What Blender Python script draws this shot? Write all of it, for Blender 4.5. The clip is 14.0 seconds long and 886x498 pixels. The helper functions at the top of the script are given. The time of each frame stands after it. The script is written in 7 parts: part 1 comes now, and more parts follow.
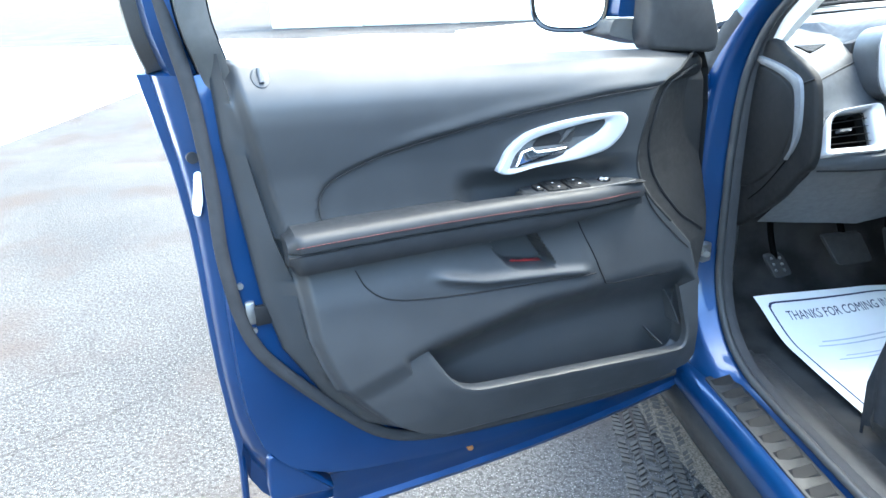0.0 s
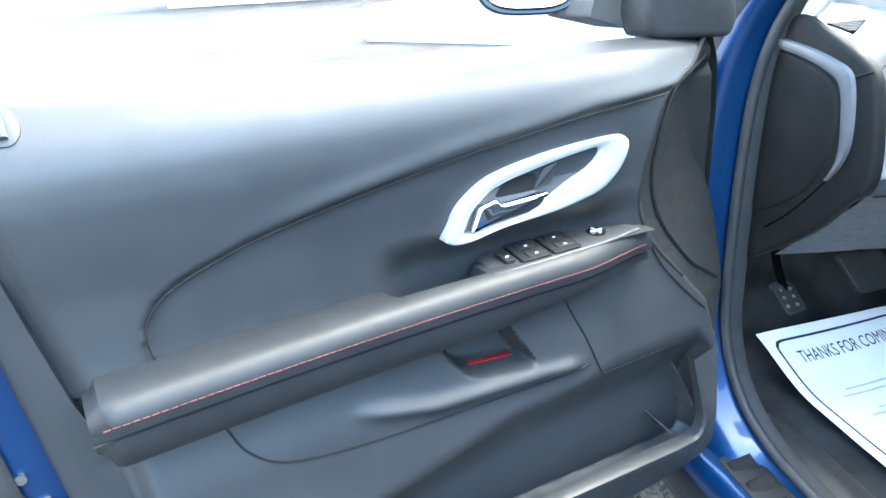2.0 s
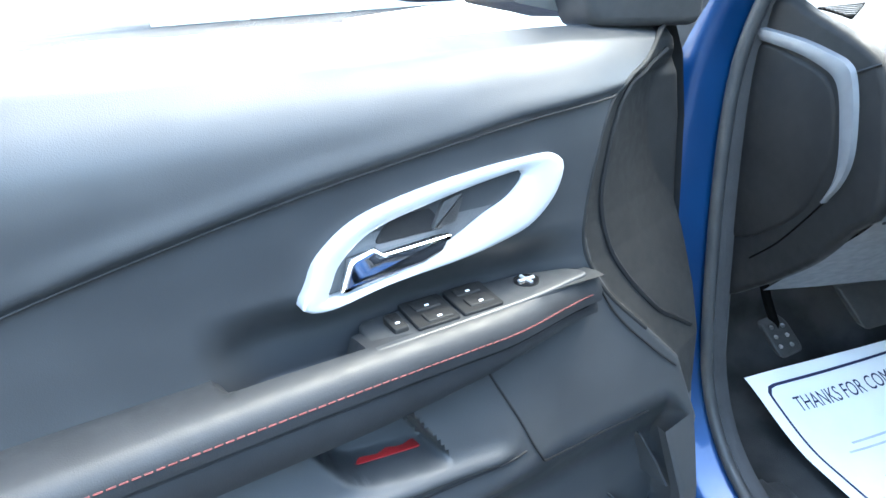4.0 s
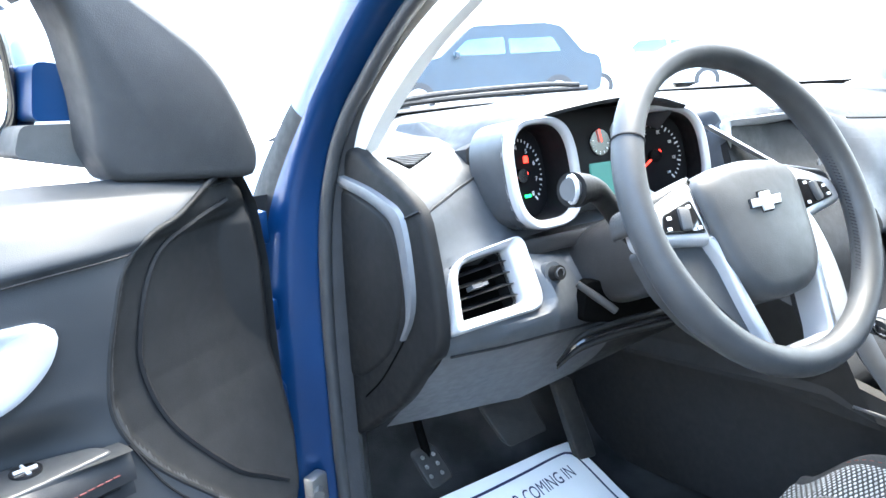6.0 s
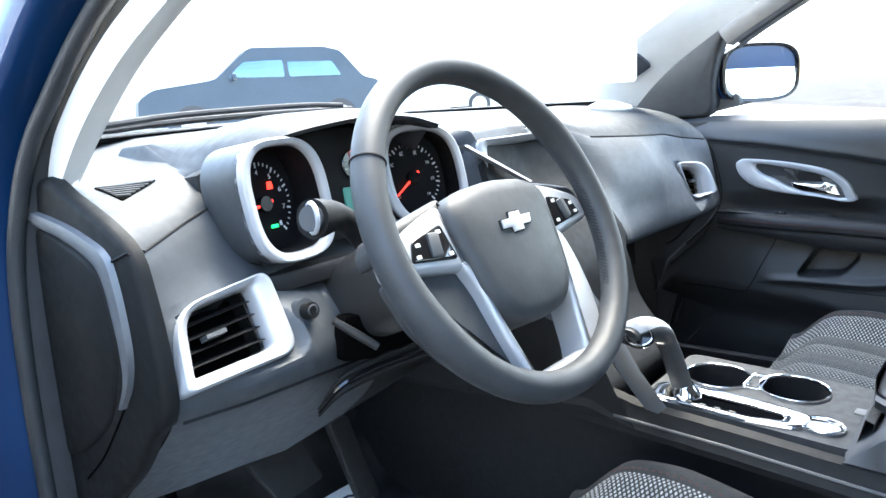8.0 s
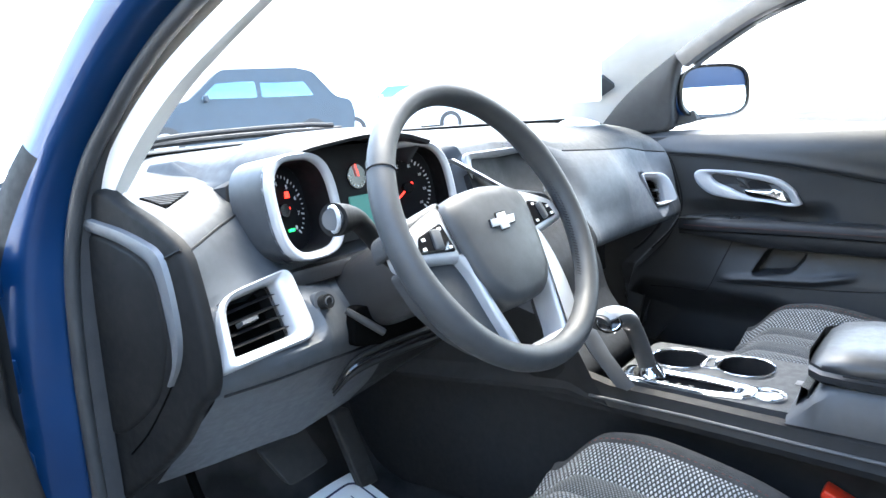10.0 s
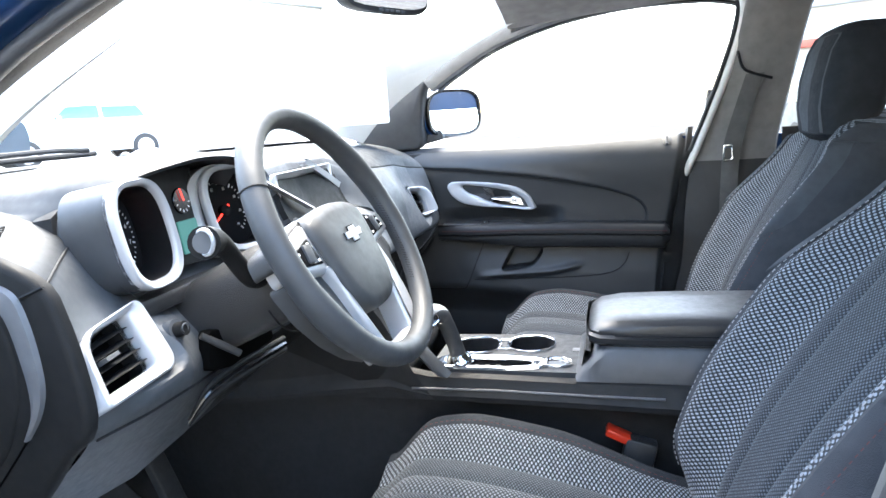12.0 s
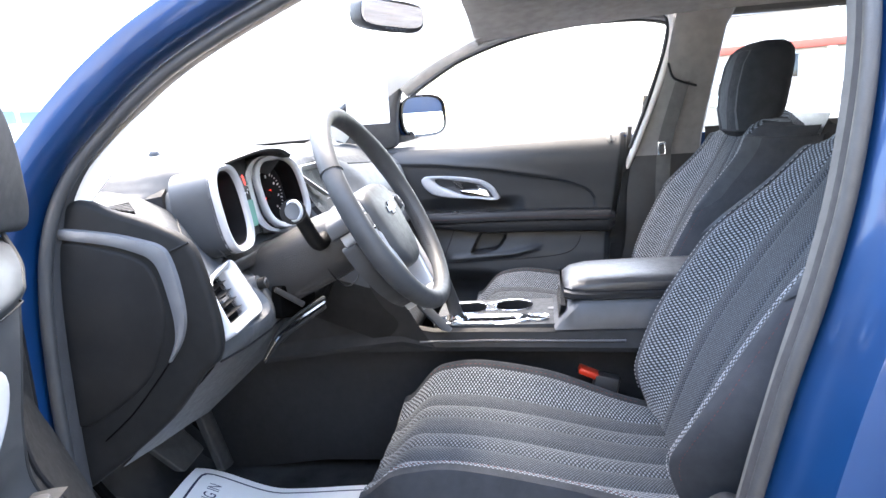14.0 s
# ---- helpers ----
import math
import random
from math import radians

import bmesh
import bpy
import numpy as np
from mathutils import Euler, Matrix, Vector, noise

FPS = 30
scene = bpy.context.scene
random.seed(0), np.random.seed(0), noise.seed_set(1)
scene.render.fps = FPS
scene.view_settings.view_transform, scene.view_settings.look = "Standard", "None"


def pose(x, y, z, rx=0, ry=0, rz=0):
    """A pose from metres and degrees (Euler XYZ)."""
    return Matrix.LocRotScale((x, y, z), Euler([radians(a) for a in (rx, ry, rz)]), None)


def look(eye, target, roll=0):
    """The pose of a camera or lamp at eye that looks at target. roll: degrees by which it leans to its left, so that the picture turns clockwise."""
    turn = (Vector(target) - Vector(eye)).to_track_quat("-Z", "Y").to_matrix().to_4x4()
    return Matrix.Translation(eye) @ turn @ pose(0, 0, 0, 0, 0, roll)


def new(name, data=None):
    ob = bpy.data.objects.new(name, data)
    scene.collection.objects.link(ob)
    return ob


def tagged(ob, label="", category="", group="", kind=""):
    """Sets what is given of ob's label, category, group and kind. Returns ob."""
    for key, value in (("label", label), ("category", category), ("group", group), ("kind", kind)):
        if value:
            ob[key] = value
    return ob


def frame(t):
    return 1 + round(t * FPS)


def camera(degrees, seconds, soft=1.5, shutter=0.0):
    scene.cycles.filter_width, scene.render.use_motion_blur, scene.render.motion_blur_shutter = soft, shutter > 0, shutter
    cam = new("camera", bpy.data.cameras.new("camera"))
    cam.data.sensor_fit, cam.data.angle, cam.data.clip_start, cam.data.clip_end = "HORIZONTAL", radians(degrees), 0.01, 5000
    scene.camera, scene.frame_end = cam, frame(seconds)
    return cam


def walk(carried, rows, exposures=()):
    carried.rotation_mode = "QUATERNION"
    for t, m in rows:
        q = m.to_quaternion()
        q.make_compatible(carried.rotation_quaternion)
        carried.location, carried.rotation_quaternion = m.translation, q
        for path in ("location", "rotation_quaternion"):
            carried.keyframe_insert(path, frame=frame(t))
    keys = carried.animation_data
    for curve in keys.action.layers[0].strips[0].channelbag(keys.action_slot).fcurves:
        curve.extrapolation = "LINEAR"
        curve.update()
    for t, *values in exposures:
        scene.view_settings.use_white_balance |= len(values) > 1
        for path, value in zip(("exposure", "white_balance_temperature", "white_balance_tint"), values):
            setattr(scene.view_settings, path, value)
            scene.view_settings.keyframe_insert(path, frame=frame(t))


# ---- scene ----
cam = camera(65.5, 14.0)
PATH = [
    (0, (-1.508, 0.107, 1.245), (-1.371, 1.973, 0.538), -2.9),
    (0.5, (-1.484, 0.223, 1.246), (-1.324, 2.078, 0.515), -3.4),
    (1, (-1.442, 0.322, 1.242), (-1.287, 2.162, 0.473), -2.6),
    (1.5, (-1.441, 0.432, 1.236), (-1.228, 2.261, 0.455), -3.2),
    (2, (-1.458, 0.558, 1.236), (-1.112, 2.365, 0.451), -4.2),
    (2.2, (-1.464, 0.602, 1.233), (-1.079, 2.399, 0.445), -4.6),
    (4.3, (-1.271, 0.741, 1.183), (-0.898, 2.564, 0.45), -5.3),
    (4.5, (-1.244, 0.73, 1.184), (-0.816, 2.552, 0.478), -5.0),
    (5, (-1.176, 0.707, 1.189), (-0.579, 2.514, 0.575), -4.4),
    (5.5, (-1.128, 0.686, 1.191), (-0.334, 2.441, 0.653), -4.1),
    (6, (-1.078, 0.69, 1.191), (-0.074, 2.356, 0.725), -3.4),
    (6.5, (-1.031, 0.705, 1.193), (0.155, 2.262, 0.783), -2.6),
    (7, (-0.999, 0.714, 1.187), (0.331, 2.157, 0.798), -2.6),
    (7.5, (-0.979, 0.722, 1.183), (0.454, 2.048, 0.749), -2.5),
    (7.7, (-0.979, 0.727, 1.18), (0.471, 2.033, 0.743), -2.7),
    (10, (-1.102, 0.663, 1.183), (0.422, 1.899, 0.796), -3.6),
    (10.5, (-1.128, 0.706, 1.191), (0.512, 1.786, 0.809), -3.6),
    (11, (-1.164, 0.759, 1.193), (0.589, 1.642, 0.806), -4.4),
    (11.5, (-1.206, 0.799, 1.19), (0.644, 1.451, 0.796), -4.8),
    (12, (-1.255, 0.787, 1.197), (0.643, 1.288, 0.812), -4.0),
    (12.5, (-1.342, 0.772, 1.195), (0.557, 1.285, 0.835), -4.0),
    (13, (-1.415, 0.781, 1.195), (0.499, 1.235, 0.836), -3.1),
    (13.5, (-1.483, 0.833, 1.193), (0.445, 1.219, 0.822), -3.8),
    (14, (-1.547, 0.873, 1.198), (0.393, 1.176, 0.814), -4.1),
]
EXPOSURES = [(0, 4.58, 6000, -5), (1.0, 4.58, 6000, -5), (2.0, 4.84, 6100, -5), (4.5, 4.86, 6100, -5), (5.5, 5.12, 6200, -2), (6.5, 4.58, 6250, 0), (7.5, 4.22, 6250, -1), (10, 4.44, 6250, 0), (12, 4.48, 6500, 2), (14, 4.64, 6800, 8)]
walk(cam, [(t, look(eye, target, roll)) for t, eye, target, roll in PATH], EXPOSURES)

# ---- light ----
world = bpy.data.worlds.new("sky")
scene.world = world
world.use_nodes = True
wn = world.node_tree
sky = wn.nodes.new("ShaderNodeTexSky")
sky.sky_type = "NISHITA"
sky.sun_disc = False
SUN_EL, SUN_AZ = radians(66), radians(70)      # azimuth from the car's nose towards its right side
sky.sun_elevation, sky.sun_rotation = SUN_EL, SUN_AZ
sky.air_density, sky.dust_density = 1.0, 4.0
wn.links.new(sky.outputs[0], wn.nodes["Background"].inputs[0])
wn.nodes["Background"].inputs[1].default_value = 0.15
sun_data = bpy.data.lights.new("sun", "SUN")
sun_data.energy, sun_data.angle, sun_data.color = 0.18, radians(30), (1.0, 0.95, 0.88)
sun = new("sun", sun_data)
to_sun = Vector((math.sin(SUN_AZ) * math.cos(SUN_EL), math.cos(SUN_AZ) * math.cos(SUN_EL), math.sin(SUN_EL)))
sun.matrix_world = look(to_sun * 20, (0, 0, 0))

# ---- materials ----
def node_material(name):
    m = bpy.data.materials.new(name)
    m.use_nodes = True
    t = m.node_tree
    return m, t, t.nodes["Principled BSDF"]


def mixed(t, a, b, factor):
    mix = t.nodes.new("ShaderNodeMix")
    mix.data_type = "RGBA"
    mix.inputs[6].default_value, mix.inputs[7].default_value = (*a, 1), (*b, 1)
    t.links.new(factor, mix.inputs[0])
    return mix.outputs[2]


def noisy(t, scale, detail=4.0, low=0.35, high=0.65):
    co = t.nodes.new("ShaderNodeTexCoord")
    nz = t.nodes.new("ShaderNodeTexNoise")
    nz.inputs["Scale"].default_value, nz.inputs["Detail"].default_value = scale, detail
    t.links.new(co.outputs["Object"], nz.inputs["Vector"])
    r = t.nodes.new("ShaderNodeMapRange")
    r.inputs[1].default_value, r.inputs[2].default_value = low, high
    t.links.new(nz.outputs[0], r.inputs[0])
    return r.outputs[0]


def bump(t, bsdf, height, strength, distance=0.001):
    b = t.nodes.new("ShaderNodeBump")
    b.inputs["Strength"].default_value, b.inputs["Distance"].default_value = strength, distance
    t.links.new(height, b.inputs["Height"])
    t.links.new(b.outputs[0], bsdf.inputs["Normal"])


def surface(name, colour, rough=0.5, metal=0.0, colour2=None, spots=30.0, grain=0.0, grain_scale=900.0, rough2=None, coat=0.0, leather=False):
    """A surface whose colour and gloss wander at a broad scale, with a fine relief."""
    m, t, b = node_material(name)
    colour2 = colour2 or tuple(c * 0.82 for c in colour)
    broad = noisy(t, spots)
    t.links.new(mixed(t, colour, colour2, broad), b.inputs["Base Color"])
    r = t.nodes.new("ShaderNodeMapRange")
    r.inputs[3].default_value, r.inputs[4].default_value = rough, rough2 if rough2 else min(1, rough * 1.2)
    t.links.new(noisy(t, spots * 2.7, 6), r.inputs[0])
    t.links.new(r.outputs[0], b.inputs["Roughness"])
    b.inputs["Metallic"].default_value = metal
    b.inputs["Coat Weight"].default_value = coat
    b.inputs["Coat Roughness"].default_value = 0.06
    if leather:
        co = t.nodes.new("ShaderNodeTexCoord")
        v = t.nodes.new("ShaderNodeTexVoronoi")
        v.inputs["Scale"].default_value = grain_scale
        t.links.new(co.outputs["Object"], v.inputs["Vector"])
        bump(t, b, v.outputs["Distance"], grain, 0.0006)
    elif grain:
        bump(t, b, noisy(t, grain_scale, 3, 0.3, 0.7), grain, 0.0006)
    return m


def dotted(name, axes, low, high, pitch=0.0075, squat=0.66):
    """Woven seat cloth: rows of pale dots over dark yarn, in the two object axes given; bands of it lie side by side along x."""
    m, t, b = node_material(name)
    co = t.nodes.new("ShaderNodeTexCoord")
    sep = t.nodes.new("ShaderNodeSeparateXYZ")
    t.links.new(co.outputs["Object"], sep.inputs[0])

    def calc(op, a, c=None):
        n = t.nodes.new("ShaderNodeMath")
        n.operation = op
        for i, v in enumerate((a, c)):
            if v is None:
                continue
            if isinstance(v, (int, float)):
                n.inputs[i].default_value = v
            else:
                t.links.new(v, n.inputs[i])
        return n.outputs[0]

    k, kv = 2 * math.pi / pitch, 2 * math.pi / (pitch * squat)
    u, v = sep.outputs[axes[0]], sep.outputs[axes[1]]
    p = calc("SINE", calc("ADD", calc("MULTIPLY", u, k * 0.5), calc("MULTIPLY", v, kv * 0.5)))
    q = calc("SINE", calc("SUBTRACT", calc("MULTIPLY", u, k * 0.5), calc("MULTIPLY", v, kv * 0.5)))
    prod = calc("MULTIPLY", p, q)
    dots = t.nodes.new("ShaderNodeMapRange")
    dots.inputs[1].default_value, dots.inputs[2].default_value = 0.36, 0.68
    t.links.new(calc("ABSOLUTE", prod), dots.inputs[0])
    amount = dots.outputs[0]
    amount = calc("MULTIPLY", amount, calc("ADD", calc("MULTIPLY", noisy(t, 260, 2), 0.5), 0.5))
    t.links.new(mixed(t, low, high, amount), b.inputs["Base Color"])
    b.inputs["Roughness"].default_value = 0.85
    b.inputs["Sheen Weight"].default_value = 0.06
    bump(t, b, amount, 0.6, 0.0015)
    return m


def thin_glass(name, tint=(1, 1, 1), gloss=1.0):
    m = bpy.data.materials.new(name)
    m.use_nodes = True
    t = m.node_tree
    t.nodes.remove(t.nodes["Principled BSDF"])
    out = t.nodes["Material Output"]
    clear, shine, mix = (t.nodes.new("ShaderNode" + k) for k in ("BsdfTransparent", "BsdfGlossy", "MixShader"))
    clear.inputs[0].default_value = (*tint, 1)
    shine.inputs["Roughness"].default_value = 0.01
    mix.inputs[0].default_value = 0.05 * gloss
    t.links.new(clear.outputs[0], mix.inputs[1])
    t.links.new(shine.outputs[0], mix.inputs[2])
    t.links.new(mix.outputs[0], out.inputs[0])
    return m


def glowing(name, colour, strength):
    m, t, b = node_material(name)
    b.inputs["Base Color"].default_value = (*colour, 1)
    b.inputs["Emission Color"].default_value = (*colour, 1)
    b.inputs["Emission Strength"].default_value = strength
    return m


def dull(m, amount):
    """Weaken the mirror-like part of a rough surface (cloth, carpet, stone)."""
    m.node_tree.nodes["Principled BSDF"].inputs["Specular IOR Level"].default_value = amount
    return m


BLACK = surface("charcoal_plastic", (0.021, 0.021, 0.022), 0.42, grain=0.5, grain_scale=700)
PAD = dull(surface("soft_dash_skin", (0.029, 0.0325, 0.037), 0.52, grain=0.16, grain_scale=900, leather=True), 0.22)
DOORSKIN = surface("door_panel_plastic", (0.027, 0.029, 0.032), 0.43, grain=0.14, grain_scale=1100, leather=True, spots=9)
GREYDASH = surface("grey_dash_plastic", (0.040, 0.043, 0.048), 0.45, grain=0.08, grain_scale=800)
FASCIA = dull(surface("dark_fascia_plastic", (0.050, 0.055, 0.062), 0.50, grain=0.08, grain_scale=800), 0.40)
PEDALRUBBER = dull(surface("pedal_rubber", (0.020, 0.020, 0.020), 0.6, grain=0.3, grain_scale=400), 0.3)
MIDGREY = surface("mid_grey_plastic", (0.062, 0.064, 0.068), 0.45, grain=0.4, grain_scale=800)
GLOSSBLACK = surface("gloss_black", (0.008, 0.008, 0.009), 0.12)
DEEP = surface("black_recess", (0.010, 0.010, 0.011), 0.6)
RUBBER = surface("rubber_seal", (0.028, 0.028, 0.030), 0.6, grain=0.3, grain_scale=300)
SATIN = surface("satin_grey_paint", (0.060, 0.063, 0.069), 0.55, metal=0.0, colour2=(0.072, 0.075, 0.081), grain=0.1)
dull(SATIN, 0.22)
SILVER = surface("satin_silver_paint", (0.38, 0.39, 0.41), 0.34, metal=0.32, colour2=(0.35, 0.36, 0.38), grain=0.1)
CHROME = surface("chrome", (0.85, 0.86, 0.88), 0.06, metal=1.0, colour2=(0.80, 0.81, 0.83))
STEEL = surface("zinc_steel", (0.28, 0.28, 0.28), 0.45, metal=1.0)
BLUE = surface("metallic_blue_paint", (0.0021, 0.033, 0.116), 0.32, metal=0.45, colour2=(0.0017, 0.026, 0.094), spots=6, coat=0.5, grain=0.05)
LEATHER = dull(surface("wheel_leather", (0.038, 0.0405, 0.044), 0.47, grain=0.15, grain_scale=650, leather=True), 0.36)
CONSOLETOP = dull(surface("console_top_plastic", (0.028, 0.030, 0.033), 0.6, grain=0.12, grain_scale=900), 0.25)
ARMSKIN = surface("armrest_skin", (0.017, 0.018, 0.020), 0.46, grain=0.15, grain_scale=900, leather=True)
BAND = surface("band_silver_paint", (0.15, 0.153, 0.162), 0.42, metal=0.4, grain=0.1)
PILLAR = surface("pale_pillar_trim", (0.74, 0.72, 0.68), 0.8, colour2=(0.70, 0.68, 0.64), grain=0.3, grain_scale=900)
PILLARGREY = surface("middle_pillar_trim", (0.18, 0.172, 0.163), 0.65, grain=0.3)
GREYTRIM = surface("grey_pillar_trim", (0.065, 0.064, 0.061), 0.65, grain=0.3)
HEADLINER = surface("headliner_cloth", (0.40, 0.38, 0.35), 0.9, grain=0.5, grain_scale=1200)
DEEP.node_tree.nodes["Principled BSDF"].inputs["Specular IOR Level"].default_value = 0.2
CARPET = surface("black_carpet", (0.016, 0.016, 0.0162), 0.95, colour2=(0.042, 0.0415, 0.041), spots=9, grain=1.0, grain_scale=600)
CARPET.node_tree.nodes["Principled BSDF"].inputs["Specular IOR Level"].default_value = 0.15
RED = surface("red_plastic", (0.62, 0.035, 0.012), 0.35)
STITCH = surface("red_thread", (0.075, 0.017, 0.017), 0.8)
GREYSTITCH = surface("pale_thread", (0.22, 0.22, 0.23), 0.8)
WHITE = surface("white_print", (0.75, 0.75, 0.76), 0.6)
PAPER = surface("paper", (0.90, 0.89, 0.87), 0.75, colour2=(0.86, 0.85, 0.83), spots=14)
INK = surface("navy_ink", (0.02, 0.025, 0.07), 0.7)
PALEINK = surface("pale_ink", (0.58, 0.60, 0.66), 0.7)
CLOTH = surface("seat_cloth_plain", (0.025, 0.0275, 0.032), 0.85, grain=0.8, grain_scale=1100)
SIDECLOTH = surface("seat_side_cloth", (0.040, 0.043, 0.049), 0.8, grain=0.8, grain_scale=1100)
GREYCLOTH = surface("seat_cloth_grey", (0.056, 0.061, 0.069), 0.8, grain=0.8, grain_scale=1100)
DOTS_XY = dotted("dotted_cloth_flat", (0, 1), (0.011, 0.013, 0.016), (0.21, 0.232, 0.265), 0.0102)
DOTS_XZ = dotted("dotted_cloth_upright", (0, 2), (0.011, 0.013, 0.016), (0.21, 0.232, 0.265), 0.0102)
FINE_XY = dotted("fine_cloth_flat", (0, 1), (0.010, 0.012, 0.015), (0.070, 0.082, 0.100), 0.0078)
FINE_XZ = dotted("fine_cloth_upright", (0, 2), (0.010, 0.012, 0.015), (0.070, 0.082, 0.100), 0.0078)
for cloth in (CLOTH, SIDECLOTH, GREYCLOTH, DOTS_XY, DOTS_XZ, FINE_XY, FINE_XZ, HEADLINER):
    dull(cloth, 0.12)
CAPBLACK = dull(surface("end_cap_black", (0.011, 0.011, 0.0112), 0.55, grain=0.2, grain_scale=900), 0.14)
dull(RUBBER, 0.25)
SEALGREY = surface("seal_grey", (0.027, 0.028, 0.030), 0.5, grain=0.3, grain_scale=300)
dull(DOORSKIN, 0.40)
dull(ARMSKIN, 0.24)
LIDSKIN = surface("lid_skin", (0.017, 0.018, 0.020), 0.38, grain=0.08, grain_scale=900, leather=True)
STEPGREY = surface("step_plastic", (0.016, 0.017, 0.018), 0.42, grain=0.3)
TREAD = dull(surface("tyre_dirt", (0.052, 0.048, 0.044), 0.95, spots=60, grain=0.6, grain_scale=200), 0.1)
MED_XY = dotted("small_dot_cloth", (0, 1), (0.011, 0.013, 0.016), (0.13, 0.145, 0.168), 0.0105)
dull(MED_XY, 0.12)
CONSOLE = dull(surface("console_side_plastic", (0.015, 0.0152, 0.016), 0.55, grain=0.3, grain_scale=800), 0.22)
SLAT = dull(surface("vent_slat_black", (.012, .012, .013), .45), .3)
# near-black that puts the shade of openings and unlit parts into the colour
SHADEBLACK = dull(surface("shade_black", (0.003, 0.003, 0.003), 1.0), 0.0)
DIAL = dull(surface("dial_black", (0.006, 0.006, 0.007), 0.5), 0.15)
ENDSKIN = dull(surface("hinge_end_plastic", (0.0165, 0.0168, 0.0172), 0.58, grain=0.2, grain_scale=900), .14)
PODSKIN = surface("switch_pod_plastic", (0.022, 0.0235, 0.026), 0.42, grain=0.12, grain_scale=900)
SAIL = surface("sail_plastic", (0.032, 0.032, 0.033), 0.55, grain=0.2, grain_scale=900)
GLASS = thin_glass("window_glass")
MIRROR = surface("mirror_glass", (0.9, 0.9, 0.9), 0.01, metal=1.0, colour2=(0.9, 0.9, 0.9), rough2=0.012)
# unlit screen; the blue is the sky's reflection put into the base colour
SCREEN = surface("sky_tinted_screen", (0.13, 0.23, 0.30), 0.28)
GREEN_LCD = glowing("green_display", (0.035, 0.12, 0.105), 0.06)
NEEDLE = glowing("red_needle", (0.9, 0.03, 0.02), 0.25)
GREENLAMP = glowing("green_lamp", (0.05, 0.7, 0.15), 0.2)

# ---- mesh helpers ----
def link_bm(name, bm, material, smooth=True, sharp=40):
    bmesh.ops.recalc_face_normals(bm, faces=bm.faces)
    me = bpy.data.meshes.new(name)
    bm.to_mesh(me)
    bm.free()
    me.materials.append(material)
    if smooth:
        me.polygons.foreach_set("use_smooth", [True] * len(me.polygons))
        me.set_sharp_from_angle(angle=radians(sharp))
    return new(name, me)


def part(name, bm, material, parent, label="", smooth=True, sharp=40):
    ob = link_bm(name, bm, material, smooth, sharp)
    if parent:
        ob.parent = parent
    if label:
        tagged(ob, label)
    return ob


def thing(name, label, category, m=None, group="", kind=""):
    ob = new(name)
    if m is not None:
        ob.matrix_world = m
    return tagged(ob, label, category, group, kind)


def spline(pts, n, closed=False):
    """n points at even steps of the parameter along a Catmull-Rom curve through pts."""
    p = [np.array(a, float) for a in pts]
    k = len(p)
    spans = k if closed else k - 1
    out = []
    for i in range(n):
        s = i * spans / (n if closed else n - 1)
        j = min(int(s), spans - 1)
        f = s - j
        if closed:
            a, b, c, d = p[(j - 1) % k], p[j % k], p[(j + 1) % k], p[(j + 2) % k]
        else:
            b, c = p[j], p[j + 1]
            a = p[j - 1] if j else 2 * b - c
            d = p[j + 2] if j + 2 < k else 2 * c - b
        out.append(0.5 * (2 * b + (c - a) * f + (2 * a - 5 * b + 4 * c - d) * f * f + (3 * b - a - 3 * c + d) * f ** 3))
    return out


def even(pts, n, closed=False):
    """n points at even lengths along a polyline."""
    p = [np.array(a, float) for a in pts]
    if closed:
        p.append(p[0])
    d = np.r_[0, np.cumsum([np.linalg.norm(b - a) for a, b in zip(p, p[1:])])]
    s = np.linspace(0, d[-1], n + 1)[:-1] if closed else np.linspace(0, d[-1], n)
    arr = np.array(p)
    return [np.array([np.interp(v, d, arr[:, c]) for c in range(arr.shape[1])]) for v in s]


def loft(rows, close_u=False, close_v=False, caps=False, bm=None):
    """A skin over rows of points; close_u joins each row's ends, close_v the last row to the first."""
    bm = bm or bmesh.new()
    grid = [[bm.verts.new(tuple(float(c) for c in p)) for p in row] for row in rows]
    nr, nc = len(grid), len(grid[0])
    for i in range(nr if close_v else nr - 1):
        a, b = grid[i], grid[(i + 1) % nr]
        for j in range(nc if close_u else nc - 1):
            k = (j + 1) % nc
            bm.faces.new((a[j], a[k], b[k], b[j]))
    if caps and close_u:
        bm.faces.new(grid[0])
        bm.faces.new(grid[-1])
    return bm


def shell(rows, thick, close_u=False, close_v=False):
    """A skin with thickness, thickened along its normals."""
    bm = loft(rows, close_u, close_v)
    bmesh.ops.recalc_face_normals(bm, faces=bm.faces)
    bmesh.ops.solidify(bm, geom=bm.faces[:], thickness=thick)
    return bm


def tube(pts, r, seg=10, closed=False, bm=None, flat=1.0):
    p = [Vector(tuple(a)) for a in pts]
    n = len(p)
    rows = []
    side = None
    for i in range(n):
        a, b = p[(i - 1) % n] if closed or i else p[0], p[(i + 1) % n] if closed or i < n - 1 else p[-1]
        t = (b - a).normalized()
        if side is None:
            side = t.cross(Vector((0, 0, 1)) if abs(t.z) < 0.9 else Vector((1, 0, 0))).normalized()
        side = (side - t * side.dot(t)).normalized()
        up = t.cross(side)
        rr = r[i] if isinstance(r, (list, tuple)) else r
        rows.append([p[i] + (side * math.cos(q) * flat + up * math.sin(q)) * rr for q in (2 * math.pi * k / seg for k in range(seg))])
    return loft(rows, True, closed, not closed, bm)


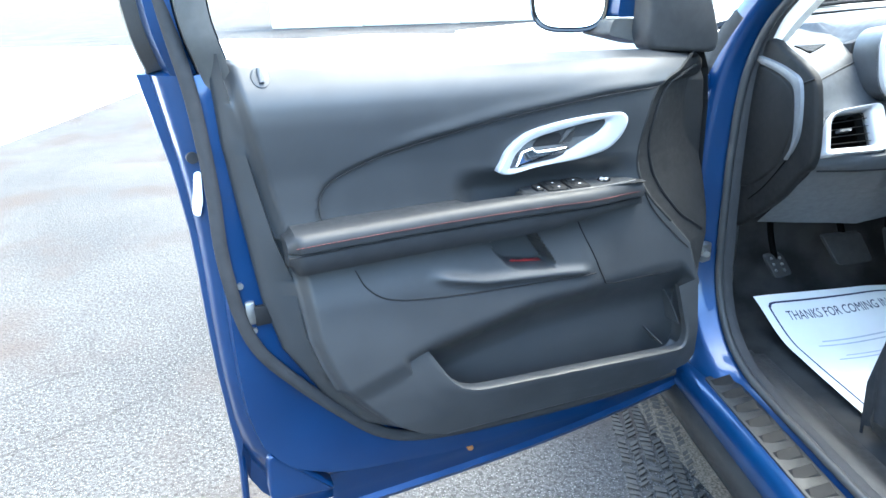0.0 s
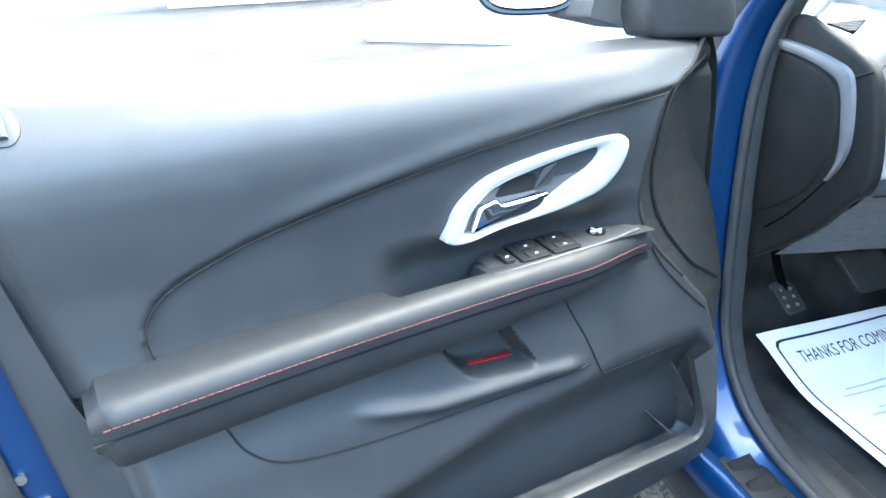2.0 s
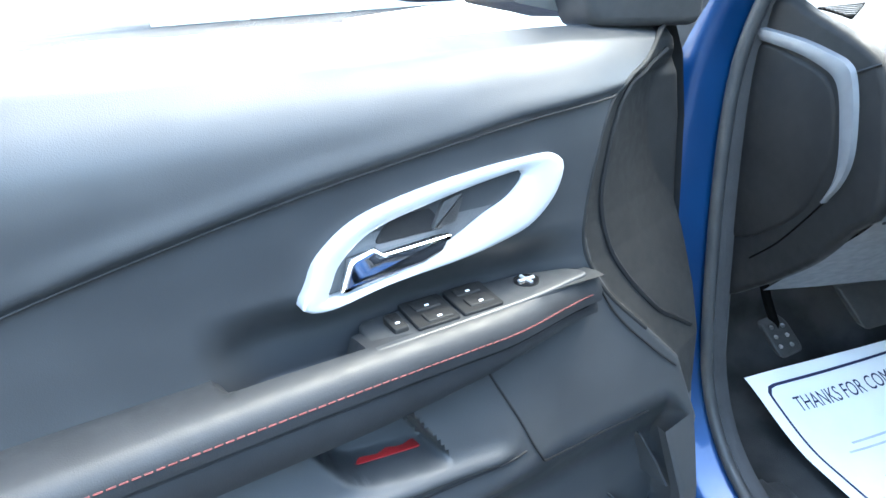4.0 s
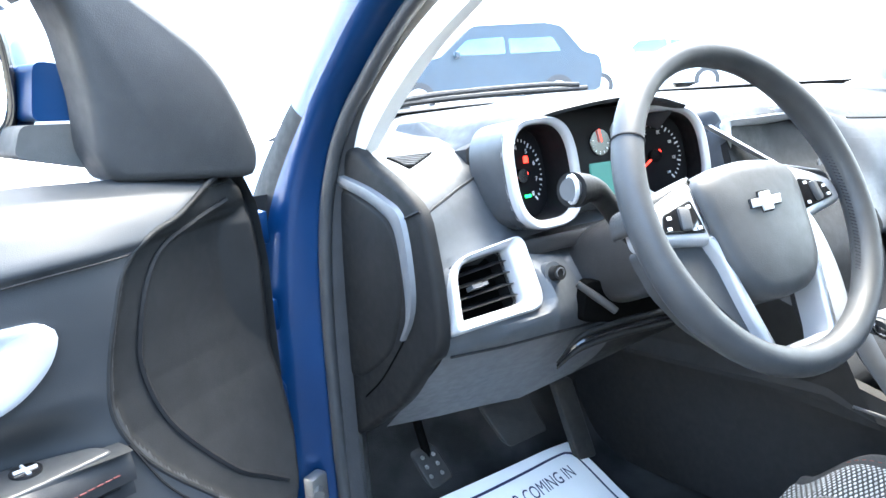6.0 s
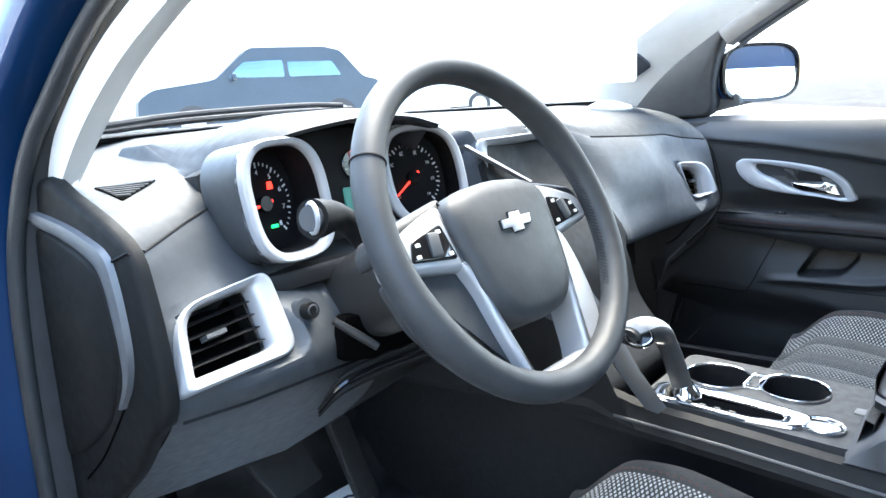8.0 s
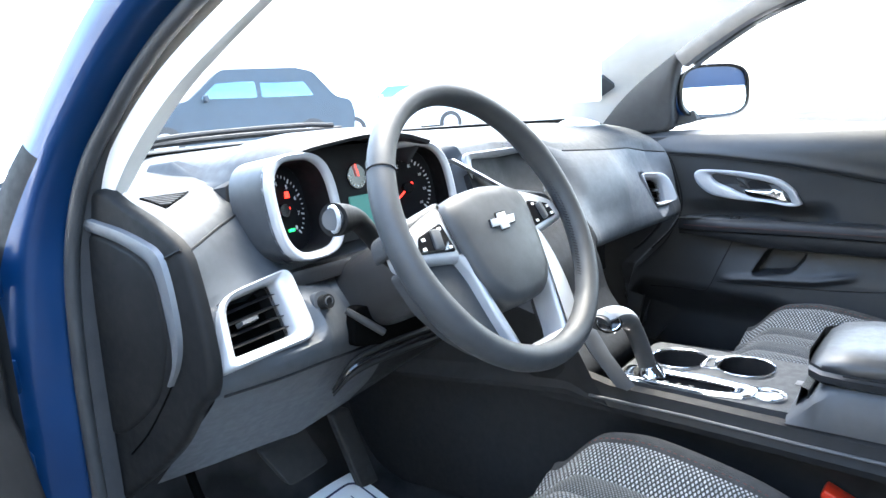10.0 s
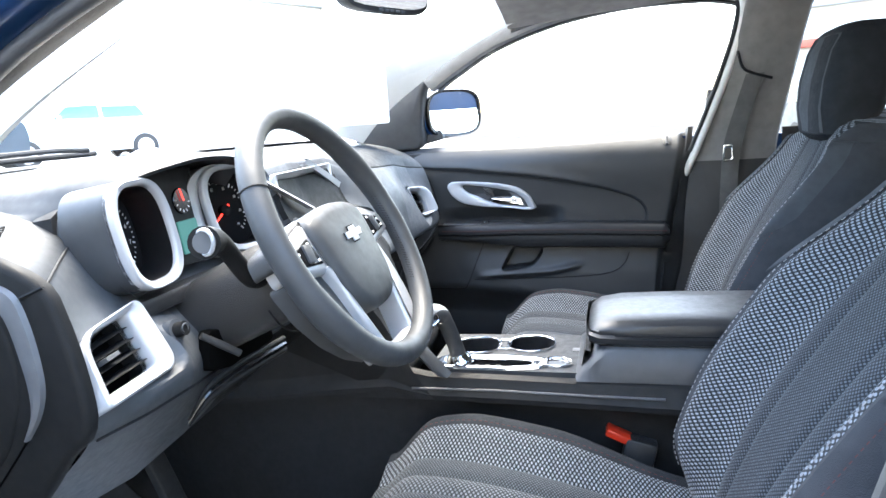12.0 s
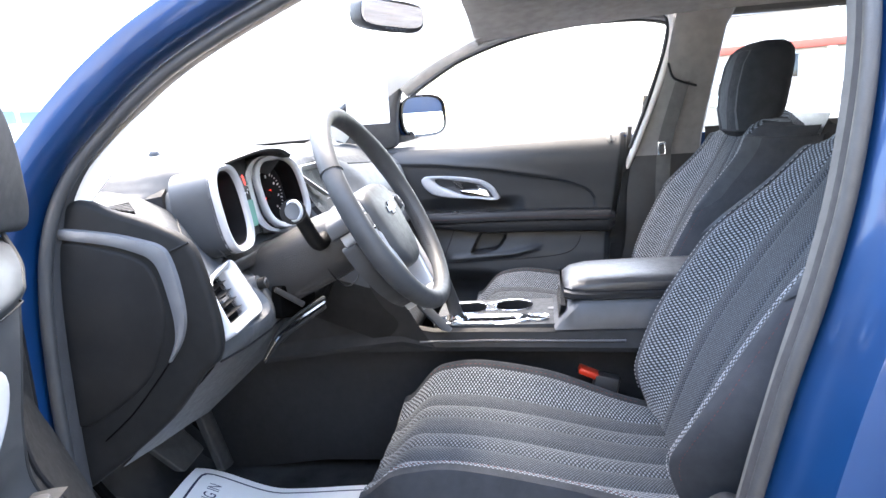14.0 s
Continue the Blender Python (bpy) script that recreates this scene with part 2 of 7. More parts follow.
def rbox(size, at=(0, 0, 0), bevel=0.004, seg=2, m=None, bm=None):
    """A box with rounded edges, its centre at `at`."""
    own = bmesh.new()
    bmesh.ops.create_cube(own, size=1)
    bmesh.ops.scale(own, vec=size, verts=own.verts)
    if bevel:
        bmesh.ops.bevel(own, geom=own.edges[:], offset=min(bevel, min(size) * 0.49), segments=seg, profile=0.5, affect="EDGES")
    bmesh.ops.transform(own, matrix=(m if m is not None else Matrix.Translation(at)), verts=own.verts)
    if bm is None:
        return own
    join(bm, own)
    return bm


def join(bm, other):
    me = bpy.data.meshes.new("temporary")
    other.to_mesh(me)
    other.free()
    bm.from_mesh(me)
    bpy.data.meshes.remove(me)
    return bm


def slab(outline, place, n0, n1, bevel=0.002, seg=2):
    """A plate: a flat outline of (a, b), from depth n0 to n1 (front), its front rim rounded. place(a, b, n) gives the point."""
    o = [np.array(p, float) for p in outline]
    area = sum(a[0] * b[1] - b[0] * a[1] for a, b in zip(o, o[1:] + o[:1]))
    if area < 0:
        o.reverse()
    k = len(o)
    inner = []
    for i in range(k):
        d = o[(i + 1) % k] - o[i - 1]
        d /= np.linalg.norm(d) + 1e-9
        inner.append(np.array((-d[1], d[0])))
    sign = 1 if n1 > n0 else -1
    rows = [[place(*p, n0) for p in o]]
    for s in range(seg + 1):
        q = math.pi / 2 * s / seg
        rows.append([place(*(p + w * bevel * (1 - math.cos(q))), n1 - sign * bevel * (1 - math.sin(q))) for p, w in zip(o, inner)])
    return loft(rows, True, False, True)


def ring(outer, inner, place, n0, n1, dish=0.0, bevel=0.0025):
    """A frame between two closed outlines, matched point by point, raised from n0 to n1; dish drops its inner rim."""
    rows = []
    o, i = [np.array(p, float) for p in outer], [np.array(p, float) for p in inner]
    def at(f, n):
        return [place(*(a + (b - a) * f), n) for a, b in zip(o, i)]
    rows = [at(0, n0), at(0, n1 - bevel), at(0.08, n1 - bevel * 0.25), at(0.2, n1), at(0.75, n1 - dish * 0.3), at(0.92, n1 - dish * 0.5 - bevel * 0.3), at(1, n1 - dish - bevel), at(1, n0)]
    return loft(rows, True, True)


def rounded(pts, r, n=5):
    """A closed outline with its corners rounded by r."""
    out = []
    p = [np.array(a, float) for a in pts]
    k = len(p)
    rr = r if isinstance(r, (list, tuple)) else [r] * k
    for i in range(k):
        a, b, c = p[i - 1], p[i], p[(i + 1) % k]
        u, v = (a - b), (c - b)
        lu, lv = np.linalg.norm(u), np.linalg.norm(v)
        d = min(rr[i], lu * 0.48, lv * 0.48)
        s, e = b + u / lu * d, b + v / lv * d
        for j in range(n + 1):
            f = j / n
            out.append((1 - f) ** 2 * s + 2 * f * (1 - f) * b + f * f * e)
    return out


def smooth01(x, a, b):
    t = np.clip((x - a) / (b - a), 0, 1)
    return t * t * (3 - 2 * t)


def text(words, size, material, parent, m, name="lettering", depth=0.0002):
    """Raised lettering in the built-in font, turned into a mesh."""
    cu = bpy.data.curves.new(name, "FONT")
    cu.body, cu.size, cu.align_x, cu.align_y, cu.extrude = words, size, "CENTER", "CENTER", depth
    cu.resolution_u = 3
    tmp = bpy.data.objects.new("temporary", cu)
    scene.collection.objects.link(tmp)
    dg = bpy.context.evaluated_depsgraph_get()
    me = bpy.data.meshes.new_from_object(tmp.evaluated_get(dg))
    bpy.data.objects.remove(tmp)
    bpy.data.curves.remove(cu)
    me.materials.clear()
    me.materials.append(material)
    me.transform(m)
    ob = new(name, me)
    ob.parent = parent
    return ob

# ---- ground ----
def asphalt():
    m, t, b = node_material("worn_asphalt")
    big = noisy(t, 0.55, 5, 0.38, 0.62)
    fine = noisy(t, 85, 6, 0.36, 0.64)
    speck = noisy(t, 240, 3, 0.60, 0.68)
    c1 = mixed(t, (0.043, 0.0425, 0.043), (0.069, 0.067, 0.066), big)
    n = t.nodes.new("ShaderNodeMix")
    n.data_type = "RGBA"
    n.blend_type = "MULTIPLY"
    n.inputs[0].default_value = 0.75
    t.links.new(c1, n.inputs[6])
    t.links.new(mixed(t, (0.26, 0.25, 0.24), (1.0, 1.0, 1.0), fine), n.inputs[7])
    n2 = t.nodes.new("ShaderNodeMix")
    n2.data_type = "RGBA"
    n2.inputs[7].default_value = (0.20, 0.198, 0.195, 1)
    t.links.new(speck, n2.inputs[0])
    t.links.new(n.outputs[2], n2.inputs[6])
    stain = noisy(t, 1.3, 7, 0.50, 0.66)
    n3 = t.nodes.new("ShaderNodeMix")
    n3.data_type = "RGBA"
    n3.inputs[7].default_value = (0.040, 0.034, 0.031, 1)
    t.links.new(stain, n3.inputs[0])
    t.links.new(n2.outputs[2], n3.inputs[6])
    co = t.nodes.new("ShaderNodeTexCoord")
    warp = t.nodes.new("ShaderNodeTexNoise")
    warp.inputs["Scale"].default_value = 3.0
    t.links.new(co.outputs["Object"], warp.inputs["Vector"])
    shift = t.nodes.new("ShaderNodeMix")
    shift.data_type = "VECTOR"
    shift.inputs[0].default_value = 0.12
    t.links.new(co.outputs["Object"], shift.inputs[4])
    t.links.new(warp.outputs["Color"], shift.inputs[5])
    cell = t.nodes.new("ShaderNodeTexVoronoi")
    cell.feature = "DISTANCE_TO_EDGE"
    cell.inputs["Scale"].default_value = 1.5
    t.links.new(shift.outputs[1], cell.inputs["Vector"])
    crack = t.nodes.new("ShaderNodeMapRange")
    crack.inputs[1].default_value, crack.inputs[2].default_value = 0.0, 0.012
    crack.inputs[3].default_value, crack.inputs[4].default_value = 0.55, 0.0
    t.links.new(cell.outputs["Distance"], crack.inputs[0])
    some = t.nodes.new("ShaderNodeMath")
    some.operation = "MULTIPLY"
    t.links.new(crack.outputs[0], some.inputs[0])
    t.links.new(noisy(t, 0.9, 3, 0.50, 0.62), some.inputs[1])
    n4 = t.nodes.new("ShaderNodeMix")
    n4.data_type = "RGBA"
    n4.inputs[7].default_value = (0.018, 0.017, 0.016, 1)
    t.links.new(some.outputs[0], n4.inputs[0])
    t.links.new(n3.outputs[2], n4.inputs[6])
    pits = noisy(t, 70, 4, 0.57, 0.66)
    n5 = t.nodes.new("ShaderNodeMix")
    n5.data_type = "RGBA"
    n5.inputs[7].default_value = (0.026, 0.024, 0.023, 1)
    t.links.new(pits, n5.inputs[0])
    t.links.new(n4.outputs[2], n5.inputs[6])
    t.links.new(n5.outputs[2], b.inputs["Base Color"])
    b.inputs["Roughness"].default_value = 0.9
    bump(t, b, fine, 0.6, 0.004)
    return dull(m, 0.04)


ASPHALT = asphalt()
SNOW = surface("packed_snow", (0.80, 0.81, 0.84), 0.8, colour2=(0.66, 0.67, 0.70), spots=0.8, grain=0.8, grain_scale=30)
GRIT = dull(surface("dark_road_grit", (0.055, 0.046, 0.036), 0.95, colour2=(0.15, 0.125, 0.10), spots=170, grain=1.0, grain_scale=260), 0.1)

bm = bmesh.new()
xs = [-400, -60, -20, -8, -4, -2, 0, 2, 8, 20, 60, 400]
loft([[(x, y, 0) for x in xs] for y in (-400, -60, -20, -6, -2, 0, 2, 4, 8, 20, 60, 400)], bm=bm)
ground = part("ground", bm, ASPHALT, None, smooth=False)
tagged(ground, "worn pale grey asphalt of a car lot", "ground", kind="structure")


def low_bank(name, x0, x1, y0, y1, h, seed):
    rows = []
    for i in range(30):
        f = i / 29
        row = []
        for j in range(60):
            g = j / 59
            x, y = x0 + (x1 - x0) * g, y0 + (y1 - y0) * f
            e = math.sin(math.pi * f) ** 0.6 * math.sin(math.pi * g) ** 0.4
            row.append((x + 0.3 * noise.noise((x * 0.4, y * 0.4, seed)), y, -0.01 + h * e * (0.75 + 0.5 * noise.noise((x * 0.5, y * 0.5, seed)))))
        rows.append(row)
    bm = loft(rows)
    return tagged(part(name, bm, SNOW, None), "low bank of ploughed white snow on the lot", "snow bank", kind="stuff")


low_bank("snow_bank", -30, 3.0, 13.0, 19.5, 0.5, 3.1)
low_bank("snow_bank", -14.0, -5.1, 1.5, 16.0, 0.16, 7.7)
low_bank("snow_bank", 10.0, 13.4, 9.4, 11.9, 1.3, 2.3)

# a strip of dirt beside the sill, and tyre tread prints in it
def dirt_patch():
    rows = []
    for i in range(24):
        f = i / 23
        row = []
        for j in range(12):
            g = j / 11
            y = 0.2 + 2.6 * f
            x = -0.30 - (0.47 + 0.05 * noise.noise((y * 3, 0.3, 0))) * g
            row.append((x, y, 0.004 + 0.004 * abs(noise.noise((x * 9, y * 9, 2)))))
        rows.append(row)
    return loft(rows)


tagged(part("road_grit", dirt_patch(), GRIT, None), "dark damp grit lying along the car's sill", "grit", kind="stuff")


def tread_print():
    """Rows of small dark blocks, the print of a tyre."""
    bm = bmesh.new()
    rnd = random.Random(5)
    for lane in range(6):
        for k in range(70):
            if rnd.random() < 0.10:
                continue
            y = 1.0 + k * 0.021 + rnd.uniform(-0.0015, 0.0015) + (0.009 if lane % 2 else 0)
            x = -0.925 + lane * 0.034 + 0.18 * (y - 1.6) + rnd.uniform(-0.001, 0.001)
            w, l = 0.0145 * rnd.uniform(0.7, 1.0), 0.0085 * rnd.uniform(0.75, 1.05)
            sk = 0.006 if lane % 2 else -0.006
            v = [bm.verts.new((x + dx, y + dy + (sk if dx > 0 else -sk), 0.0040 + 0.003 * rnd.random())) for dx, dy in ((-w, -l), (w * rnd.uniform(.6, 1), -l), (w, l * rnd.uniform(.5, 1)), (-w * rnd.uniform(.6, 1), l))]
            lowv = [bm.verts.new((q.co.x, q.co.y, 0.0)) for q in v]
            bm.faces.new(v)
            for i in range(4):
                bm.faces.new((v[i], lowv[i], lowv[(i + 1) % 4], v[(i + 1) % 4]))
    return bm


tagged(part("tyre_print", tread_print(), TREAD, None, smooth=False), "dark print of a tyre tread on the asphalt", "tyre print", kind="stuff")

# ---- body shell round the driver's door opening ----
car_body = thing("car_body", "metallic blue car body round the open driver's door", "car body", pose(0, 0, 0))
FLANGE = [(-.752, .74, .412), (-.752, .95, .402), (-.752, 1.15, .402), (-.752, 1.27, .403), (-.751, 1.37, .412), (-.750, 1.455, .445), (-.750, 1.512, .505), (-.752, 1.542, .60), (-.750, 1.550, .75),
          (-.748, 1.548, .90), (-.742, 1.540, 1.02), (-.732, 1.522, 1.10), (-.722, 1.490, 1.160), (-.711, 1.445, 1.208), (-.700, 1.392, 1.255), (-.688, 1.330, 1.298),
          (-.671, 1.240, 1.345), (-.650, 1.13, 1.394), (-.634, 0.98, 1.440), (-.626, 0.82, 1.464), (-.628, 0.66, 1.468), (-.645, 0.535, 1.440),
          (-.690, .512, 1.36), (-.735, .520, 1.24), (-.752, .540, 1.10), (-.755, .566, .98), (-.755, .600, .86), (-.755, .634, .72), (-.755, .664, .58), (-.753, .692, .47)]
LOOP = spline(FLANGE, 150, closed=True)
MID = np.array([-.74, 1.0, 0.95])


def away(i):
    """The unit way out of the opening at step i of the loop, in the side's plane."""
    t = LOOP[(i + 1) % len(LOOP)] - LOOP[i - 1]
    o = np.array((0, t[2], -t[1]))
    o /= np.linalg.norm(o)
    return o if o @ (LOOP[i] - MID) > 0 else -o


def band(steps, lo=0, hi=None):
    """Rows along the loop, each a list of (outward, sideways) steps from the flange."""
    idx = range(len(LOOP)) if hi is None else [k % len(LOOP) for k in range(lo, hi)]
    slim = [1 - float(smooth01(i, 40, 62)) * (1 - float(smooth01(i, 98, 108))) for i in range(len(LOOP))]
    return [[LOOP[i] + away(i) * a * (.32 + .68 * slim[i] if a > 0 else 1) + np.array((b * (.52 + .48 * slim[i] if a > 0 else 1), 0, 0)) for a, b in steps] for i in idx]


JAMB = [(0, .004), (.006, -.010), (.022, -.020), (.040, -.030), (.052, -.052), (.075, -.060), (.095, -.064), (.115, -.082), (.140, -.086), (.150, -.088), (.152, -.05)]
HINGE = [(0, .004), (.004, -.012), (.009, -.030), (.013, -.050), (.019, -.066), (.034, -.079), (.058, -.087), (.085, -.092), (.120, -.094), (.150, -.092), (.152, -.05)]
full = []
for i, (plain, wide) in enumerate(zip(band(JAMB), band(HINGE))):
    w = float(smooth01(i, 15, 23)) * (1 - float(smooth01(i, 84, 100)))
    full.append([p * (1 - w) + q * w for p, q in zip(plain, wide)])
part("door_frame", loft([r[:7] for r in full], False, True), BLUE, car_body, "metallic blue painted door frame")
part("outer_flange", loft([full[k % 150][6:] for k in range(59, 175)]), BLUE, car_body)
# flange blackened along the hinges: rubber, and the gap's shade put into the colour
part("hinge_gap_strip", loft([full[k][6:] for k in range(23, 60)]), DEEP, car_body, "black strip for the rubber and shade of the hinge gap")
part("door_seal", tube([p + np.array((-.008, 0, 0)) + away(i) * -.011 for i, p in enumerate(LOOP)], 0.0090, 12, True), SEALGREY, car_body, "dark grey rubber door seal")
part("seal_lip", loft(band([(-.004, .002), (-.013, -.003), (-.019, .006), (-.018, .020)]), False, True), RUBBER, car_body, "dark grey rubber seal lip")


def sill():
    """The sill: painted rocker outside the flange and its black cladding below."""
    prof = [(-.752, .400), (-.762, .388), (-.800, .388), (-.832, .390), (-.846, .388), (-.858, .375), (-.866, .350), (-.862, .325)]
    return loft([[(x, y, z) for x, z in prof] for y in np.linspace(-.2, 1.62, 20)])


# sheet closing the hinge gap, its shade given by the black colour
gap = [(-.750, 1.562), (-.772, 1.580), (-.815, 1.585), (-.880, 1.570)]
part("hinge_post", loft([[(x, y, z) for x, y in gap] for z in np.linspace(.36, 1.062, 6)]), DEEP, car_body, "hinge post coloured black for the shade behind the door gap")
for z in (1.030, .915):
    part("hinge_leaf", rbox((.014, .050, .042), m=Matrix.Translation((-.838, 1.548, z)) @ pose(0, 0, 0, 0, 0, 14), bevel=.004), BLUE, car_body, "blue painted door hinge")
    part("hinge_bolt", tube([(-.827, 1.540, z), (-.848, 1.537, z)], .006, 6), STEEL, car_body)
part("rocker", sill(), BLUE, car_body, "scratched blue painted rocker panel")
prof = [(-.860, .332), (-.872, .322), (-.880, .296), (-.870, .258), (-.84, .235), (-.70, .23)]
part("rocker_cladding", loft([[(x, y, z) for x, z in prof] for y in np.linspace(-.2, 1.72, 16)]), STEPGREY, car_body, "dark plastic rocker cladding")
# step pads with ridges along the sill
part("step_pad", slab(rounded([(-.834, 1.41), (-.772, 1.41), (-.772, .74), (-.834, .74)], .01, 3), lambda a, c, n: (a, c, .391 + n + .07 * (a + .80)), .0, .005, .0015, 2), STEPGREY, car_body, "dark ribbed step pad")
for k in range(12):
    y = 1.385 - k * 0.052
    bm = bmesh.new()
    v = [bm.verts.new(c) for c in ((-.830, y + .010, .392), (-.778, y + .010, .396), (-.778, y - .020, .396), (-.830, y - .020, .392),
                                   (-.822, y + .004, .3985), (-.784, y + .007, .406), (-.784, y - .014, .4005))]
    for f in ((0, 1, 5, 4), (1, 2, 6, 5), (4, 5, 6), (0, 4, 6, 3), (3, 6, 2), (0, 3, 2, 1)):
        bm.faces.new([v[i] for i in f])
    part("step_ridge", bm, CAPBLACK, car_body, smooth=False)
prof = [(-.744, .404), (-.735, .420), (-.720, .424), (-.700, .422), (-.690, .412), (-.665, .408), (-.655, .395), (-.652, .35)]
part("sill_plate", loft([[(x, y, z) for x, z in prof] for y in np.linspace(-.1, 1.46, 12)]), BLACK, car_body, "black plastic sill trim with scuffs")

# outer skin: wing ahead of the door, rear side behind it
wing = [[(x, y, z) for y in np.linspace(1.66, 3.2, 8)] for x, z in ((-.880, .25), (-.905, .45), (-.912, .62), (-.905, .76), (-.890, .84), (-.86, .885), (-.78, .90))]
part("front_wing", shell(wing, .004), BLUE, car_body)
part("front_wing", shell([[(-x, y, z) for x, y, z in r] for r in wing], .004), BLUE, car_body)
rear = [[(x + (0.015 if y < -1.2 else 0), y, z) for y in np.linspace(.40, -2.0, 10)] for x, z in ((-.875, .34), (-.895, .50), (-.900, .72), (-.888, .95), (-.86, 1.10), (-.835, 1.16))]
part("rear_side", shell(rear, .004), BLUE, car_body)
hood = [[(x, y, 1.00 + .07 * math.cos(x * 1.9) - .12 * ((y - 1.95) / 1.1) ** 2 - .02) for x in np.linspace(-.80, .80, 17)] for y in np.linspace(1.97, 3.1, 10)]
part("bonnet", shell(hood, .004), BLUE, car_body)
nose = [[(x, 3.10 + .12 * math.sin(math.pi * f) - .22 * abs(x / .90) ** 4, .915 - .05 * abs(x / .9) ** 2 - .65 * f) for x in np.linspace(-.90, .90, 15)] for f in np.linspace(0, 1, 8)]
part("nose", shell(nose, .004), BLUE, car_body)
right = [[(x, y, z) for y in np.linspace(1.652, -2.0, 20)] for x, z in ((.88, .25), (.905, .45), (.912, .70), (.905, .90), (.885, 1.02), (.875, 1.08))]
part("right_side", shell(right, .004), BLUE, car_body)

for sx, y0, y1 in ((-1, -.80, -.95), (-1, -1.75, -2.0), (1, -1.75, -2.0)):
    part("rear_pillar", shell([[(sx * (.845 - .16 * f), y0 + (y1 - y0) * g + .05 * f, 1.10 + .36 * f) for g in (0, .5, 1)] for f in np.linspace(0, 1, 6)], .02), BLUE, car_body)


def tail_at(f, g):
    w = .66 + .24 * f ** .5
    x = w * g
    return (x, -2.0 - .10 * math.sin(math.pi * f * .8) + .14 * abs(x / .9) ** 4, 1.52 - 1.24 * f)


for f0, f1, g0, g1 in ((0, .07, -1, 1), (.07, .40, -1, -.80), (.07, .40, .80, 1), (.40, 1, -1, 1)):
    part("tailgate", shell([[tail_at(f, g) for g in np.linspace(g0, g1, 9)] for f in np.linspace(f0, f1, 6)], .004), BLUE, car_body)
rear_glass = part("rear_window", loft([[tail_at(f, g) for g in np.linspace(-.80, .80, 9)] for f in np.linspace(.07, .40, 5)]), GLASS, car_body, "clear rear window")
rear_glass.visible_shadow = False
for sx in (-1, 1):
    for y in (2.42, -1.18):
        prof = [(.20, .10), (.30, .105), (.345, .095), (.352, .06), (.352, -.06), (.345, -.095), (.30, -.105), (.20, -.10)]
        tyre = part("wheel", loft([[(sx * .795 + sx * w, y + r * math.cos(q), .352 + r * math.sin(q)) for r, w in prof] for q in np.linspace(0, 2 * math.pi, 40, endpoint=False)], False, True), RUBBER, car_body, "black tyre")
        part("rim", loft([[(sx * .795 + sx * w, y + r * math.cos(q), .352 + r * math.sin(q)) for r, w in ((.215, .085), (.20, .06), (.08, .075), (.02, .08))] for q in np.linspace(0, 2 * math.pi, 30, endpoint=False)], False, True), SILVER, tyre, "silver alloy rim")

# roof skin and headliner
roof = [[(x, y, 1.60 - .10 * abs(x / .70) ** 2.6 - (.06 * ((y - 0.15) / 1.1) ** 2)) for x in np.linspace(-.64, .64, 15)] for y in np.linspace(1.00, -1.9, 14)]
part("roof_skin", shell(roof, .004), BLUE, car_body)
rail_rows = []
for y, zb, xo in ((1.22, 1.385, .67), (1.10, 1.425, .655), (.95, 1.462, .645), (.75, 1.485, .64), (.5, 1.492, .64), (.2, 1.488, .64), (-.4, 1.47, .64), (-1.9, 1.40, .66)):
    rail_rows.append([(-xo - .012, y, zb - .012), (-xo - .04, y, zb + .02), (-xo - .03, y, zb + .06), (-xo + .04, y, zb + .09)])
part("roof_rail", shell(rail_rows, .004), BLUE, car_body)
part("roof_rail", shell([[(-a, b, c) for a, b, c in r] for r in rail_rows[2:]], .004), BLUE, car_body)

headliner = part("headliner", shell([[(x, y, 1.535 - .085 * abs(x / .66) ** 2.4 - .05 * ((y - 0.2) / 1.0) ** 2) for x in np.linspace(-.66, .66, 15)] for y in np.linspace(1.07, -1.9, 14)], .006), HEADLINER, None)
tagged(headliner, "pale grey cloth headliner under the roof", "headliner", kind="structure")

# ---- A pillars, windscreen ----
ATRIM = [(-.712, 1.490, 1.108), (-.706, 1.440, 1.160), (-.698, 1.382, 1.208), (-.688, 1.318, 1.250), (-.664, 1.215, 1.310), (-.648, 1.135, 1.349), (-.628, 1.02, 1.395), (-.61, .90, 1.425)]
AGLASS = [(-.684, 1.500, 1.108), (-.673, 1.450, 1.160), (-.661, 1.396, 1.210), (-.650, 1.334, 1.252), (-.628, 1.228, 1.314), (-.612, 1.145, 1.354), (-.592, 1.03, 1.402), (-.575, .90, 1.440)]
RIGHT_GLASS = [(-.640, 1.62, 1.150), (-.62, 1.585, 1.227), (-.61, 1.463, 1.300), (-.61, 1.327, 1.380), (-.60, 1.240, 1.434), (-.59, 1.148, 1.488), (-.58, 1.05, 1.510), (-.575, .95, 1.515)]
ATRIM, AGLASS, RIGHT_GLASS = spline(ATRIM, 30), spline(AGLASS, 30), spline(RIGHT_GLASS, 30)


def pillar_trim(sign):
    rows = []
    for a, b in zip(ATRIM, AGLASS):
        if sign < 0:
            b = RIGHT_GLASS[len(rows)]
            a = a + np.array((.0, .045, .024))
        m = (a + b) / 2 + np.array((.006, .004, .012)) * 0.5
        rows.append([(sign * q[0], q[1], q[2]) for q in (a + np.array((-.006, .014, .012)), a + np.array((.0, -.004, -.006)), a * .75 + b * .25 + np.array((.006, -.006, 0)), m + np.array((.008, -.006, 0)), b, b + np.array((.0, .03, .012)))])
    return loft(rows)


